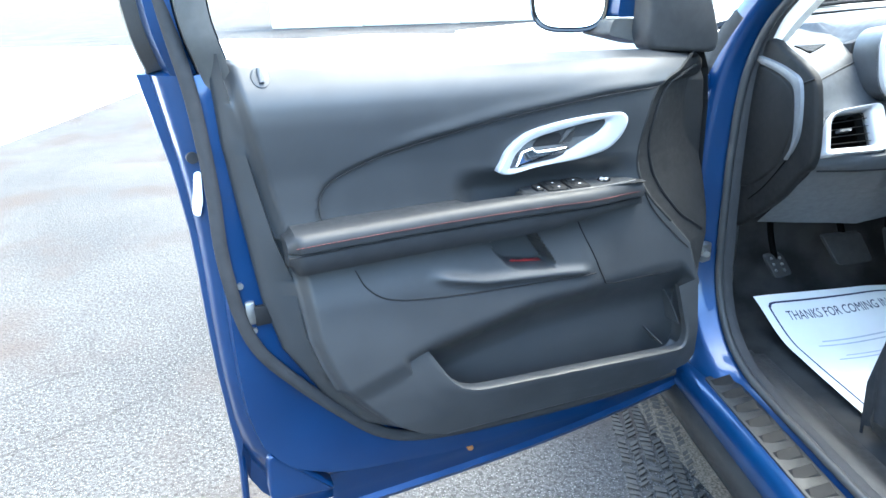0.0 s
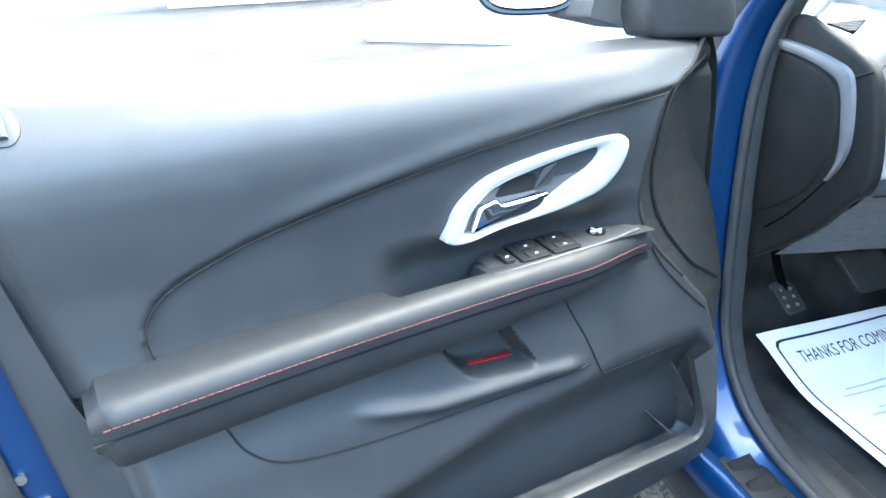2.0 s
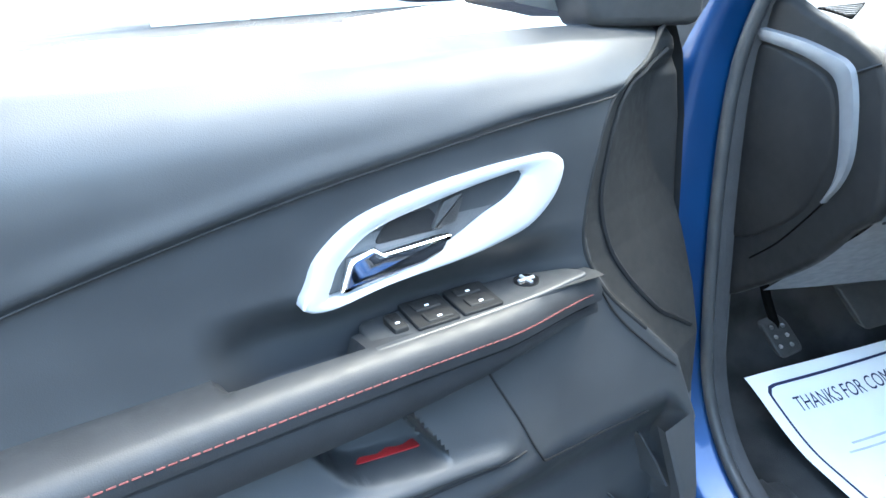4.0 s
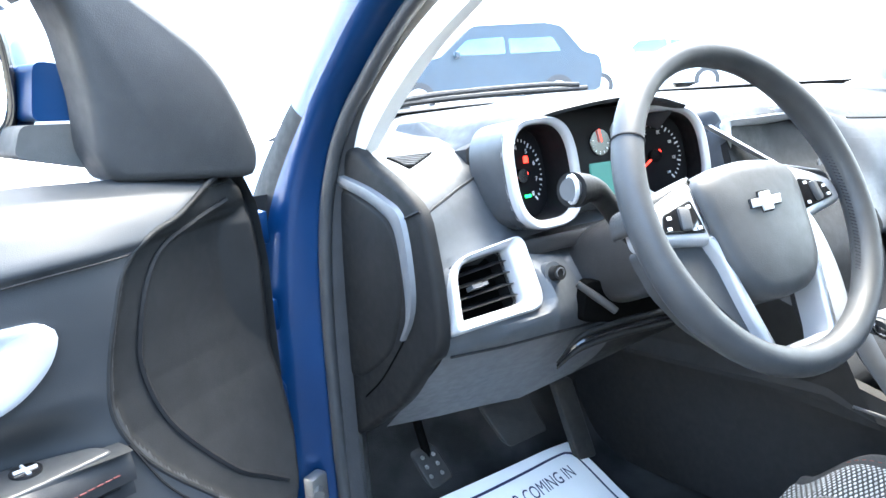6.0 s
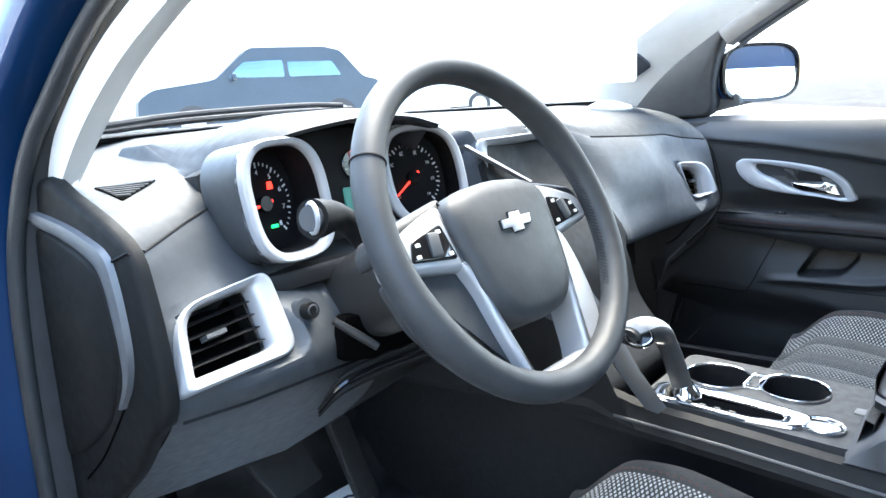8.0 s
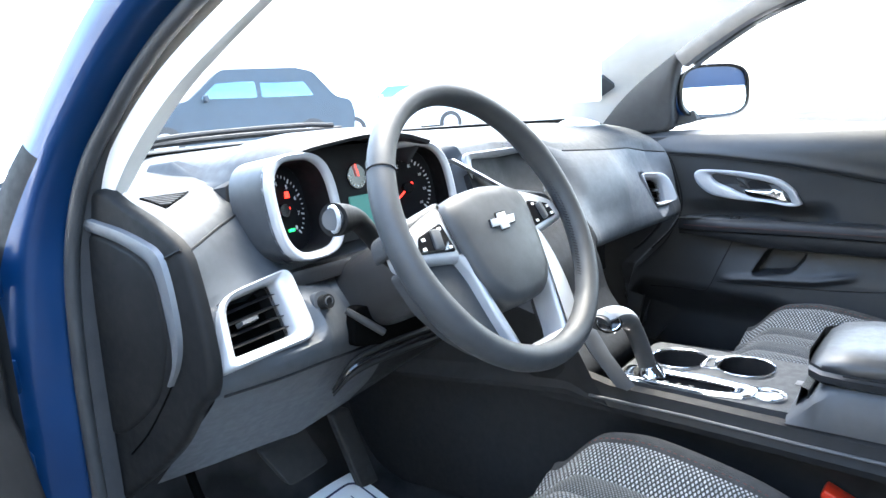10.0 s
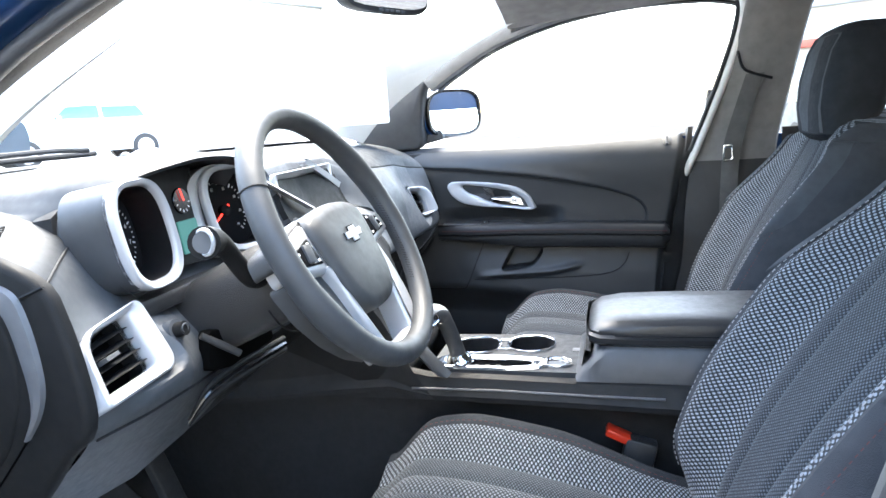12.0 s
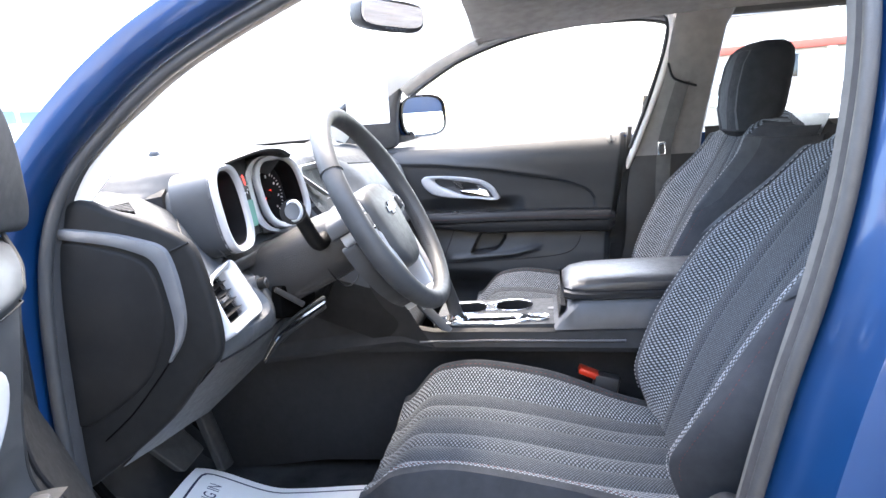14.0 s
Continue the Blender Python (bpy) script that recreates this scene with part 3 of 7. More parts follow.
a_pillar = thing("a_pillar_trim", "pale grey plastic trim of the windscreen pillar", "pillar trim")
part("trim_cover", pillar_trim(1), PILLAR, a_pillar)
a_pillar_r = thing("a_pillar_trim", "pale grey plastic trim of the windscreen pillar", "pillar trim")
part("trim_cover", pillar_trim(-1), PILLAR, a_pillar_r)
out_n = np.array((-.63, -.43, -.65)) / np.linalg.norm((-.63, -.43, -.65))
across = np.array((-.777, .389, .495))
along = np.cross(out_n, across)
part("speaker_panel", slab(rounded([(-.028, -.026), (.024, -.030), (.020, .030), (-.022, .026)], .008, 4), lambda a, c, n: tuple(np.array((.641, 1.500, 1.226)) + across * a + along * c + out_n * n), -.004, .007, .002, 2), SATIN, a_pillar_r, "grey speaker panel")

screen_top = [(x, 1.02 + .16 * math.cos(x * 1.9) - .16, 1.50 - .06 * abs(x / .6) ** 2) for x in np.linspace(-.60, .60, 15)]
screen_low = [(x, 1.62 + .36 * math.cos(x * 1.75) - .02, 1.135) for x in np.linspace(-.74, .74, 15)]
ws = [[np.array(a) * (1 - f) + np.array(b) * f + np.array((0, .02, .02)) * math.sin(math.pi * f) for a, b in zip(screen_low, screen_top)] for f in np.linspace(0, 1, 10)]
windscreen = thing("windscreen", "clear raked glass windscreen with a black border", "windscreen")
pane = part("pane", loft(ws), GLASS, windscreen)
pane.visible_shadow = False
low = [[np.array(a) * (1 - f) + np.array(b) * f + np.array((0, -.006, -.004)) for a, b in zip(screen_low, screen_top)] for f in (-.01, .0, .02, .045)]
part("black_border", shell(low, .002), DEEP, windscreen, "black printed lower border")
cowl = thing("cowl", "black plastic cowl below the windscreen", "cowl")
part("cowl_panel", shell([[(p[0] * .90, p[1] + d, p[2] + e) for p in screen_low] for d, e in ((-.01, -.03), (0, -.002), (.02, .004), (.06, .012), (.14, .0), (.30, -.03))], .003), DEEP, cowl)
part("wiper_arm", tube(spline([(-.56, 1.90, 1.145), (-.35, 1.99, 1.155), (-.1, 2.03, 1.16), (.18, 2.025, 1.16)], 20), .007, 8), DEEP, cowl)
part("wiper_blade", tube(spline([(-.50, 1.87, 1.16), (-.30, 1.96, 1.17), (.0, 2.0, 1.175), (.12, 1.99, 1.17)], 20), .006, 8), DEEP, cowl)

# ---- B pillar (driver's side), closed rear door beyond ----
bp = [(-.628, .56, 1.45), (-.672, .535, 1.36), (-.717, .540, 1.24), (-.734, .560, 1.10), (-.737, .586, .98), (-.738, .618, .86), (-.738, .652, .72), (-.738, .682, .58), (-.738, .71, .44)]
rows = []
for x, y, z in spline(bp, 26):
    rows.append([(x - .014, y - .012, z), (x - .006, y - .002, z), (x + .008, y + .002, z), (x + .03, y - .014, z), (x + .05, y - .05, z), (x + .05, y - .16, z)])
b_pillar = thing("b_pillar_trim", "grey plastic trim of the driver's side middle pillar", "pillar trim")
part("trim_cover", loft(rows), GREYTRIM, b_pillar)

# ---- floor, toe board, tunnel ----
floor = thing("floor", "black carpeted floor of the front footwells", "floor", kind="structure")
prof = [(.2, .385), (.6, .38), (1.2, .37), (1.50, .368), (1.64, .375), (1.74, .41), (1.81, .53), (1.84, .75), (1.84, .95)]
part("carpet", loft([[(x, y, z) for y, z in spline(prof, 30)] for x in np.linspace(-.76, .80, 20)]), CARPET, floor)
part("kick_panel", loft([[(-.742, 1.535, z), (-.722, 1.54, z), (-.700, 1.575, z), (-.69, 1.85, z)] for z in np.linspace(.40, .735, 12)]), BLACK, floor)
part("kick_panel", loft([[(.80, 1.2, z), (.78, 1.45, z), (.73, 1.85, z)] for z in np.linspace(.40, 1.08, 8)]), BLACK, floor)
part("rear_floor", loft([[(x, y, .40) for y in (.25, -.6, -1.9)] for x in (-.80, 0, .80)]), CARPET, floor)

# ---- front doors ----
# s runs from the hinge to the latch end, n towards the cabin, z up
SIDE = [(1.16, .948), (1.134, .946), (1.08, .945), (1.017, .944), (.908, .934), (.753, .919), (.666, .899), (.563, .84), (.489, .775), (.445, .68), (.432, .56)]
REAR = [(1.175, .930), (1.142, .935), (1.08, .928), (1.023, .920), (.93, .905), (.863, .893), (.793, .873), (.690, .864), (.64, .850), (.597, .833), (.55, .795), (.50, .750), (.465, .70), (.445, .64), (.432, .52)]
FRONT = [(1.175, .006), (1.119, -.004), (1.08, -.020), (1.007, -.027), (.862, -.026), (.80, -.018), (.757, -.002), (.70, .032), (.64, .056), (.577, .062), (.50, .075), (.461, .10), (.445, .20), (.432, .40)]


def edge(table, z):
    t = sorted(table)
    return float(np.interp(z, [a for a, _ in t], [b for _, b in t]))


TOP = [(-.02, 1.117), (.0, 1.118), (.066, 1.121), (.12, 1.124), (.225, 1.127), (.5, 1.127), (.80, 1.130), (.95, 1.136)]
INSERT = [(.15, 1.066), (.169, 1.064), (.30, 1.055), (.489, 1.030), (.632, 1.003), (.72, .982), (.786, .957), (.810, .940), (.822, .920), (.823, .90)]
POCKET = rounded([(.690, .665), (.672, .640), (.615, .545), (.100, .525), (.092, .560), (.118, .700), (.118, .74), (.70, .74)], [.02, .03, .05, .04, .03, .01, .01, .01], 4)
MIDDLE = np.array((.38, .64))


def outward(line, i):
    """The unit way away from the pocket's middle at step i of a line."""
    t = line[min(i + 1, len(line) - 1)] - line[max(i - 1, 0)]
    o = np.array((t[1], -t[0])) / (np.linalg.norm(t) + 1e-9)
    return o if o @ (line[i] - MIDDLE) > 0 else -o


LIP = [p for p in even(POCKET, 170, True) if p[1] < .672]
START = max(range(len(LIP)), key=lambda i: np.linalg.norm(LIP[i] - LIP[i - 1]))
LIP = LIP[START:] + LIP[:START]
WELL = [np.maximum(p + outward(LIP, i) * .040, (.074, 0)) for i, p in enumerate(LIP)] + [np.array(LIP[-1]) + np.array((0, .07)), np.array(LIP[0]) + np.array((0, .07))]
CUP = rounded([(.535, .815), (.500, .762), (.398, .750), (.440, .826)], .02, 4)


def inside(poly, s, z):
    """Signed distance to a closed outline, positive inside, for arrays of places."""
    best = np.full(s.shape, 1e9)
    odd = np.zeros(s.shape, bool)
    k = len(poly)
    for i in range(k):
        (ax, ay), (bx, by) = poly[i], poly[(i + 1) % k]
        dx, dy = bx - ax, by - ay
        f = np.clip(((s - ax) * dx + (z - ay) * dy) / (dx * dx + dy * dy + 1e-12), 0, 1)
        best = np.minimum(best, np.hypot(s - ax - f * dx, z - ay - f * dy))
        if abs(dy) > 1e-9:
            odd ^= ((ay > z) != (by > z)) & (s < dx * (z - ay) / dy + ax)
    return np.where(odd, best, -best)


def table(v, pairs):
    return np.interp(v, [a for a, _ in pairs], [b for _, b in pairs])


def eased(pairs, width):
    """A smooth curve through pairs, its corners rounded over `width`."""
    x = np.linspace(pairs[0][0], pairs[-1][0], 800)
    y = table(x, pairs)
    k = np.exp(-(np.arange(-60, 61) * (x[1] - x[0]) / width) ** 2)
    return x, np.convolve(np.pad(y, 60, mode="edge"), k / k.sum(), "valid")


BASE = eased([(.40, .006), (.43, .014), (.50, .032), (.56, .036), (.66, .026), (.74, .014), (.80, .006), (.86, .0), (.90, -.002), (.96, .0), (1.01, .006), (1.045, .009), (1.072, .007), (1.095, -.004), (1.115, -.022), (1.145, -.055), (1.17, -.08)], .011)


END = [(.44, .0), (.69, .070), (.75, .085), (.80, .130), (.85, .178), (.89, .203), (.93, .213), (.975, .207), (1.017, .196), (1.045, .186), (1.066, .168), (1.078, .148), (1.087, .118), (1.10, .088), (1.112, .060), (1.122, .030)]


def panel_depth(s, z):
    """How far the trim stands towards the cabin at (s, z)."""
    s, z = np.asarray(s, float), np.asarray(z, float)
    zi = table(s, INSERT)
    base = np.interp(z, *BASE) - .050 * (1 - smooth01(s, -.03, .30)) ** 1.5 * smooth01(z, .84, 1.06)
    pad = np.maximum(smooth01(z, zi - .001, zi + .009), smooth01(s, .819, .829))
    base = base + np.where(z > .86, .006 * pad, 0) + .003 * np.exp(-((z - zi - .010) / .012) ** 2) * smooth01(s, .15, .25) * (1 - smooth01(s, .60, .76))
    es = table(z, END)
    base = base - .010 * (1 - smooth01(s, es - .008, es)) * (z > .66) - .30 * np.maximum(0, es - .008 - s)
    base = np.maximum(base, -.085 - .4 * np.maximum(0, z - 1.06))
    # the diagonal crease over the map pocket
    zc = table(s, [(.06, .715), (.30, .708), (.45, .700), (.66, .655), (.80, .610), (.9, .58)])
    base = base + .012 * smooth01(z, zc - .05, zc) * (1 - smooth01(z, .74, .82)) * smooth01(s, .26, .34)
    d = inside(WELL, s, z)
    base = base - .055 * smooth01(d, -.002, .012) * smooth01(zc - z, -.01, .10)
    base = base - .024 * smooth01(s, .20, .28) * (1 - smooth01(s, .54, .60)) * (1 - smooth01(z, .900, .950)) * smooth01(z, .850, .870)
    d = inside(CUP, s, z)
    base = base - .046 * smooth01(d, 0, .006)
    led = table(s, [(.32, .735), (.40, .742), (.55, .750), (.64, .768), (.66, .770)])
    return base + .010 * np.exp(-((z - led) / .009) ** 2) * smooth01(s, .32, .36) * (1 - smooth01(s, .60, .66))


def path_at(path, p):
    return next(i for i, q in enumerate(path) if q is p)


def door(label, m, flip, group, rise=0.0):
    f = -1 if flip else 1
    door_ob = thing("front_door", label, "car door", m, group)

    def put(s, z, n):
        return (f * s, n, z + rise * s)

    # trim panel
    rows = []
    zs = np.r_[np.linspace(.432, .52, 36), np.linspace(.523, .86, 120), np.linspace(.863, 1.08, 80), np.linspace(1.083, 1.145, 20)]
    g = np.linspace(0, 1, 250)
    for z in zs:
        a, b = edge(FRONT, z), edge(REAR, z)
        s = a + (b - a) * g
        zt = np.minimum(z, table(s, TOP) + ((z - 1.145) * .4 if z > 1.1 else 0))
        roll = .018 * (1 - smooth01(g * (b - a), 0, .018)) + .022 * (1 - smooth01((1 - g) * (b - a), 0, .022))
        n = panel_depth(s, np.full(s.shape, z)) - roll - .03 * (1 - smooth01(z, .432, .452))
        row = [put(a - .001, z, -.090)]
        row += [put(*q) for q in zip(s, zt, n)]
        e = edge(SIDE, z)
        row += [put(b + .002, z, -.010), put(b * .4 + e * .6, z, -.017), put(e, z, -.022), put(e + .005, z, -.030), put(e + .005, z, -.055)]
        rows.append(row)
    bm, cap = loft(rows), loft(rows)
    for mesh, keep in ((bm, False), (cap, True)):
        gone = []
        for fc in mesh.faces:
            c = fc.calc_center_median()
            cs = c.x * f
            if (cs < float(table(c.z - rise * cs, END)) - .004 and c.z - rise * cs > .69) != keep:
                gone.append(fc)
        bmesh.ops.delete(mesh, geom=gone, context="FACES")
    part("trim_panel", bm, DOORSKIN, door_ob, "dark charcoal grained plastic door trim", sharp=60)
    part("hinge_end_cover", cap, ENDSKIN, door_ob, "black plastic cover at the hinge end", sharp=60)
    # seams
    seam = [put(s, z, panel_depth(s, z - .006) + .0045) for s, z in even(spline(INSERT[1:] + [(.818, .885), (.812, .872)], 60), 60)]
    part("insert_seam", tube(seam, .0010, 6), DEEP, door_ob)
    line = spline([(.776, .800), (.760, .768), (.72, .744), (.62, .733), (.45, .729), (.318, .727)], 40)
    part("lower_seam", tube([put(s, z, panel_depth(s, z) + .0002) for s, z in line], .0014, 6), DEEP, door_ob)
    line = spline([(.350, .835), (.325, .775), (.300, .715), (.278, .695), (.20, .695), (.13, .692)], 30)
    part("speaker_seam", tube([put(s, z, panel_depth(s, z) + .0005) for s, z in line], .0014, 6), DEEP, door_ob)
    line = spline([(.205, .888), (.175, .83), (.125, .775), (.090, .742)], 24)
    part("speaker_seam", tube([put(s, z, panel_depth(s, z) + .0008) for s, z in line], .0014, 6), DEEP, door_ob)
    line = spline([(e + .001, z) for z, e in END if z > .79], 60)
    part("end_bead", tube([put(a, min(b, float(table(a, TOP))), float(panel_depth(a, b)) - .0015) for a, b in line], .0028, 8), ENDSKIN, door_ob)
    line = spline([(.030, 1.090), (.085, 1.076), (.134, 1.056), (.156, 1.028), (.168, .99), (.172, .945), (.151, .88), (.097, .811), (.06, .785), (.03, .765)], 50)
    part("end_groove", tube([put(s, z, panel_depth(s, z) + .0008) for s, z in line], .0034, 6), DEEP, door_ob)

    rows = []
    for i, p in enumerate(LIP):
        o = outward(LIP, i)
        fade = float(min(1, i / 22, (len(LIP) - 1 - i) / 22))
        row = []
        for a, h in ((-.002, -.014), (-.004, .004), (-.001, .010), (.006, .0105), (.020, .006), (.040, .003), (.056, .0016)):
            q = np.maximum(p + o * a, (.066 + .02 * max(0, .62 - p[1]), 0))
            row.append(put(*q, float(np.interp(q[1], *BASE)) + h * (fade if h > 0 else 1)))
        rows.append(row)
    part("pocket_front", loft(rows), DOORSKIN, door_ob, "raised front lip of the map pocket")
    for p0, p1, hgt in (((.165, .565), (.140, .532), .030), ((.118, .640), (.105, .575), .034)):
        fin = [np.array(p0), (np.array(p0) + np.array(p1)) / 2 + np.array((-.004, -.004)), np.array(p1)]
        part("pocket_rib", loft([[put(*q, -.030), put(*q, -.030 + hgt * (.5 + .5 * i)), put(q[0] - .003, q[1], -.030 + hgt * (.5 + .5 * i)), put(q[0] - .003, q[1], -.030)] for i, q in enumerate(fin)], True, False, True), DOORSKIN, door_ob)

    # armrest
    rows = []
    for g in np.linspace(0, 1, 110):
        s = .885 - .672 * g
        zt = .885 + .006 * g + .006 * math.sin(math.pi * g)
        w = .062 - .020 * g - .022 * float(smooth01(g, .78, 1.0))
        e = smooth01(g, 0, .03)
        low = 1 - .8 * float(smooth01(g, .55, 1.0))
        grip = .034 * float(smooth01(s, .470, .488) * (1 - smooth01(s, .565, .590)))
        sec = [(-.004, zt + .002 - grip), (.014, zt + .004 - grip), (.026, zt + .0035), (w * .78, zt + .002), (w * .95, zt - .004), (w + .003, zt - .014), (w + .002, zt - .026), (w - .006, zt - .030), (w - .004, zt - .034), (w - .004, zt - .034 - .018 * low), (w * .80, zt - .036 - .030 * low), (.004, zt - .038 - .038 * low)]
        rows.append([put(s, z if e > .5 else zt - .03 + (z - zt + .03) * (.6 + .4 * e), n * (.75 + .25 * e)) for n, z in sec])
    bm = loft(rows)
    for r in (rows[0], rows[-1]):
        bm.faces.new([bm.verts.new(p) for p in r])
    part("armrest", bm, ARMSKIN, door_ob, "padded black armrest with red stitching")
    stitches = bmesh.new()
    for k in range(84):
        g = .015 + k * .0115
        if g > .985:
            break
        s = .885 - .672 * g
        zt = .885 + .006 * g + .006 * math.sin(math.pi * g)
        w = .062 - .020 * g - .022 * float(smooth01(g, .78, 1.0))
        tube([put(s, zt - .0155, w + .0034), put(s - .0058, zt - .0153, w + .0034)], .0008, 5, bm=stitches)
    part("stitching", stitches, STITCH, door_ob, "red stitched seam")
    # grip hollow and switch pod
    pod = rounded([(.462, -.018), (.468, .0335), (.300, .0275), (.225, .016), (.235, -.004), (.300, -.022)], [.012, .006, .03, .010, .01, .03], 5)
    part("armrest_seam", tube([put(.885 - .672 * g, .885 + .006 * g + .006 * math.sin(math.pi * g) - .0318, .0575 - .020 * g - .022 * float(smooth01(g, .78, 1.0))) for g in np.linspace(0, .98, 40)], .0013, 5), DEEP, door_ob)
    part("switch_pod", slab([(s, n + .002) for s, n in pod], lambda a, b, n: put(a, n + .0015 - (b - .02) * .06, b), .880, .8965, .0025, 3), PODSKIN, door_ob, "dark grey switch panel on the armrest")
    flip or part("reflector", slab(rounded([(.492, -.008), (.418, -.008), (.418, -.026), (.486, -.024)], .003, 3), lambda a, b, n: put(a, .762 + n + .10 * (a - .42), b), -.008, -.004, .001), surface("dark_red_lens", (.22, .012, .014), .3), door_ob, "red courtesy reflector in the pull cup")

    def switch(s, n, w, l):
        z = .8995 - (n - .02) * .10
        sw = part("window_switch", slab(rounded([(s - w, n - l), (s + w, n - l), (s + w, n + l), (s - w, n + l)], .003, 2), lambda a, b, q: put(a, q - (b - n) * .16, b), z - .004, z + .0035, .0015, 2), CAPBLACK, door_ob, "black rocker switch with a white mark")
        part("mark", slab([(s - .002, n + .0025), (s + .002, n + .0025), (s + .002, n + .0045), (s - .002, n + .0045)], lambda a, b, q: put(a, q - (b - n) * .16, b), z + .0025, z + .0040, .0003, 1), WHITE, sw)

    if not flip:
        for s0, s1 in ((.332, .374), (.378, .420)):
            well = rounded([(s0, -.018), (s1, -.018), (s1 + .003, .0265), (s0 + .003, .0265)], .003, 3)
            part("switch_recess", slab(well, lambda a, b, q: put(a, q - (b - .02) * .10, b), .8965, .9012, .0008, 1), CAPBLACK, door_ob)
        for s, n in ((.399, -.005), (.398, .0155), (.354, -.008), (.353, .0125), (.435, .008)):
            switch(s, n, .013 if s < .43 else .007, .0075 if s < .43 else .012)
        part("mirror_knob", tube([put(.290, .895, .000), put(.290, .901, .000)], .0125, 16), GLOSSBLACK, door_ob, "round mirror control knob")
        for q in (0, 90):
            c, d = math.cos(radians(q)) * .009, math.sin(radians(q)) * .009
            part("knob_mark", tube([put(.290 - c, .9015, -d), put(.290 + c, .9015, d)], .0018, 6), SILVER, door_ob)
    else:
        switch(.36, .022, .012, .008)

    # inside handle: silver bezel, dark bowl, chrome lever
    out = [(.513, .938), (.505, .955), (.495, .974), (.471, .994), (.442, 1.006), (.389, 1.016), (.331, 1.022), (.273, 1.024), (.257, 1.020), (.250, 1.008), (.262, .983), (.290, .961), (.327, .951), (.369, .945), (.438, .940), (.490, .932)]
    inn = [(.490, .941), (.485, .953), (.477, .967), (.457, .983), (.434, .992), (.394, 1.000), (.347, 1.008), (.304, 1.013), (.295, 1.009), (.300, .999), (.314, .988), (.336, .979), (.362, .966), (.390, .956), (.436, .948), (.478, .942)]
    o2, i2 = even(spline(out, 120, True), 80, True), even(spline(inn, 120, True), 80, True)
    part("handle_bezel", ring(o2, i2, put, -.004, .014, .004), SILVER, door_ob, "satin silver handle bezel")
    part("handle_bowl", slab(i2, put, -.004, .003, .002), MIDGREY, door_ob)
    part("handle_web", slab(rounded([(.392, .975), (.378, 1.000), (.356, 1.004), (.366, .978)], .005, 3), put, .002, .008, .003), BLACK, door_ob)
    part("handle_well", slab(rounded([(.445, .974), (.430, .992), (.392, 1.000), (.375, .974)], .008, 4), put, .002, .0042, .001, 1), DEEP, door_ob)
    lev = rounded([(.482, .943), (.470, .970), (.447, .976), (.440, .969), (.374, .972), (.384, .958), (.405, .951), (.445, .947)], .004, 4)
    part("handle_lever", slab(lev, put, .003, .015, .004, 3), CHROME, door_ob, "polished chrome door lever")

    # sail panel at the mirror foot, and window frame
    sail = even(rounded([(-.002, 1.114), (-.006, 1.142), (.016, 1.189), (.037, 1.224), (.062, 1.250), (.118, 1.287), (.188, 1.330), (.210, 1.325), (.182, 1.26), (.171, 1.20), (.170, 1.152), (.155, 1.122), (.08, 1.118)], .012, 4), 80, True)
    if flip:
        sail = [np.array((p[0] - .055 * (1 - float(smooth01(p[0], .10, .165))), p[1] + .022 * float(smooth01(p[1], 1.15, 1.30)))) for p in sail]
    part("mirror_sail", slab(sail, lambda a, b, n: put(a, b, n + .16 * max(0, b - 1.12)), -.100, -.050, .010, 3), SAIL, door_ob, "dark grey triangular mirror sail cover")
    up = [(.935, 1.02), (.945, 1.10), (.968, 1.20), (.962, 1.32), (.915, 1.42), (.85, 1.475), (.70, 1.485), (.55, 1.465), (.40, 1.415), (.28, 1.350), (.205, 1.298)]
    if flip:
        up = [(1.055, 1.02), (1.070, 1.10), (1.092, 1.20), (1.115, 1.32), (1.120, 1.40), (1.095, 1.472), (1.02, 1.500), (.90, 1.508), (.75, 1.504), (.57, 1.478), (.40, 1.426), (.28, 1.364), (.205, 1.318)]
    path = spline(up, 66)
    rows_t, rows_b = [], []
    c = np.array((.55, 1.25))
    for i, p in enumerate(path):
        t = path[min(i + 1, 65)] - path[max(i - 1, 0)]
        o = np.array((t[1], -t[0])) / np.linalg.norm(t)
        if o @ (p - c) < 0:
            o = -o
        tilt = lambda q, n: put(q[0], q[1], n + .16 * max(0, q[1] - 1.12) - .022 * (1 - float(smooth01(q[1], 1.08, 1.17))))
        rows_t.append([tilt(p - o * .030, -.055), tilt(p - o * .028, -.018), tilt(p - o * .004, -.010), tilt(p + o * .012, -.016), tilt(p + o * .014, -.05)])
        rows_b.append([tilt(p + o * .012, -.050), tilt(p + o * .016, -.034), tilt(p + o * .050, -.050), tilt(p + o * .058, -.085), tilt(p + o * .05, -.105), tilt(p - o * .034, -.105), tilt(p - o * .034, -.06)])
    part("window_trim", loft(rows_t), PILLARGREY if flip else GREYTRIM, door_ob, "pale grey window frame trim" if flip else "dark grey window frame trim")
    if not flip:
        strip = [(p, rows_b[i]) for i, p in enumerate(path) if p[1] > 1.13][:36]
        rows = []
        for k, (p, _) in enumerate(strip):
            t = path[path_at(path, p) + 1] - path[path_at(path, p) - 1]
            o = np.array((t[1], -t[0])) / np.linalg.norm(t)
            o = o if o @ (p - c) > 0 else -o
            rows.append([tilt(p + o * d, n) for d, n in ((.052, -.112), (.052, -.082), (.078, -.088), (.081, -.094), (.080, -.112))])
        part("frame_applique", loft(rows, True, False, True), BLACK, door_ob, "black strip on the outside of the window frame")
    part("window_frame", loft(rows_b[6:]), GREYTRIM if flip else BLUE, door_ob, "dark grey window frame" if flip else "blue painted window frame")
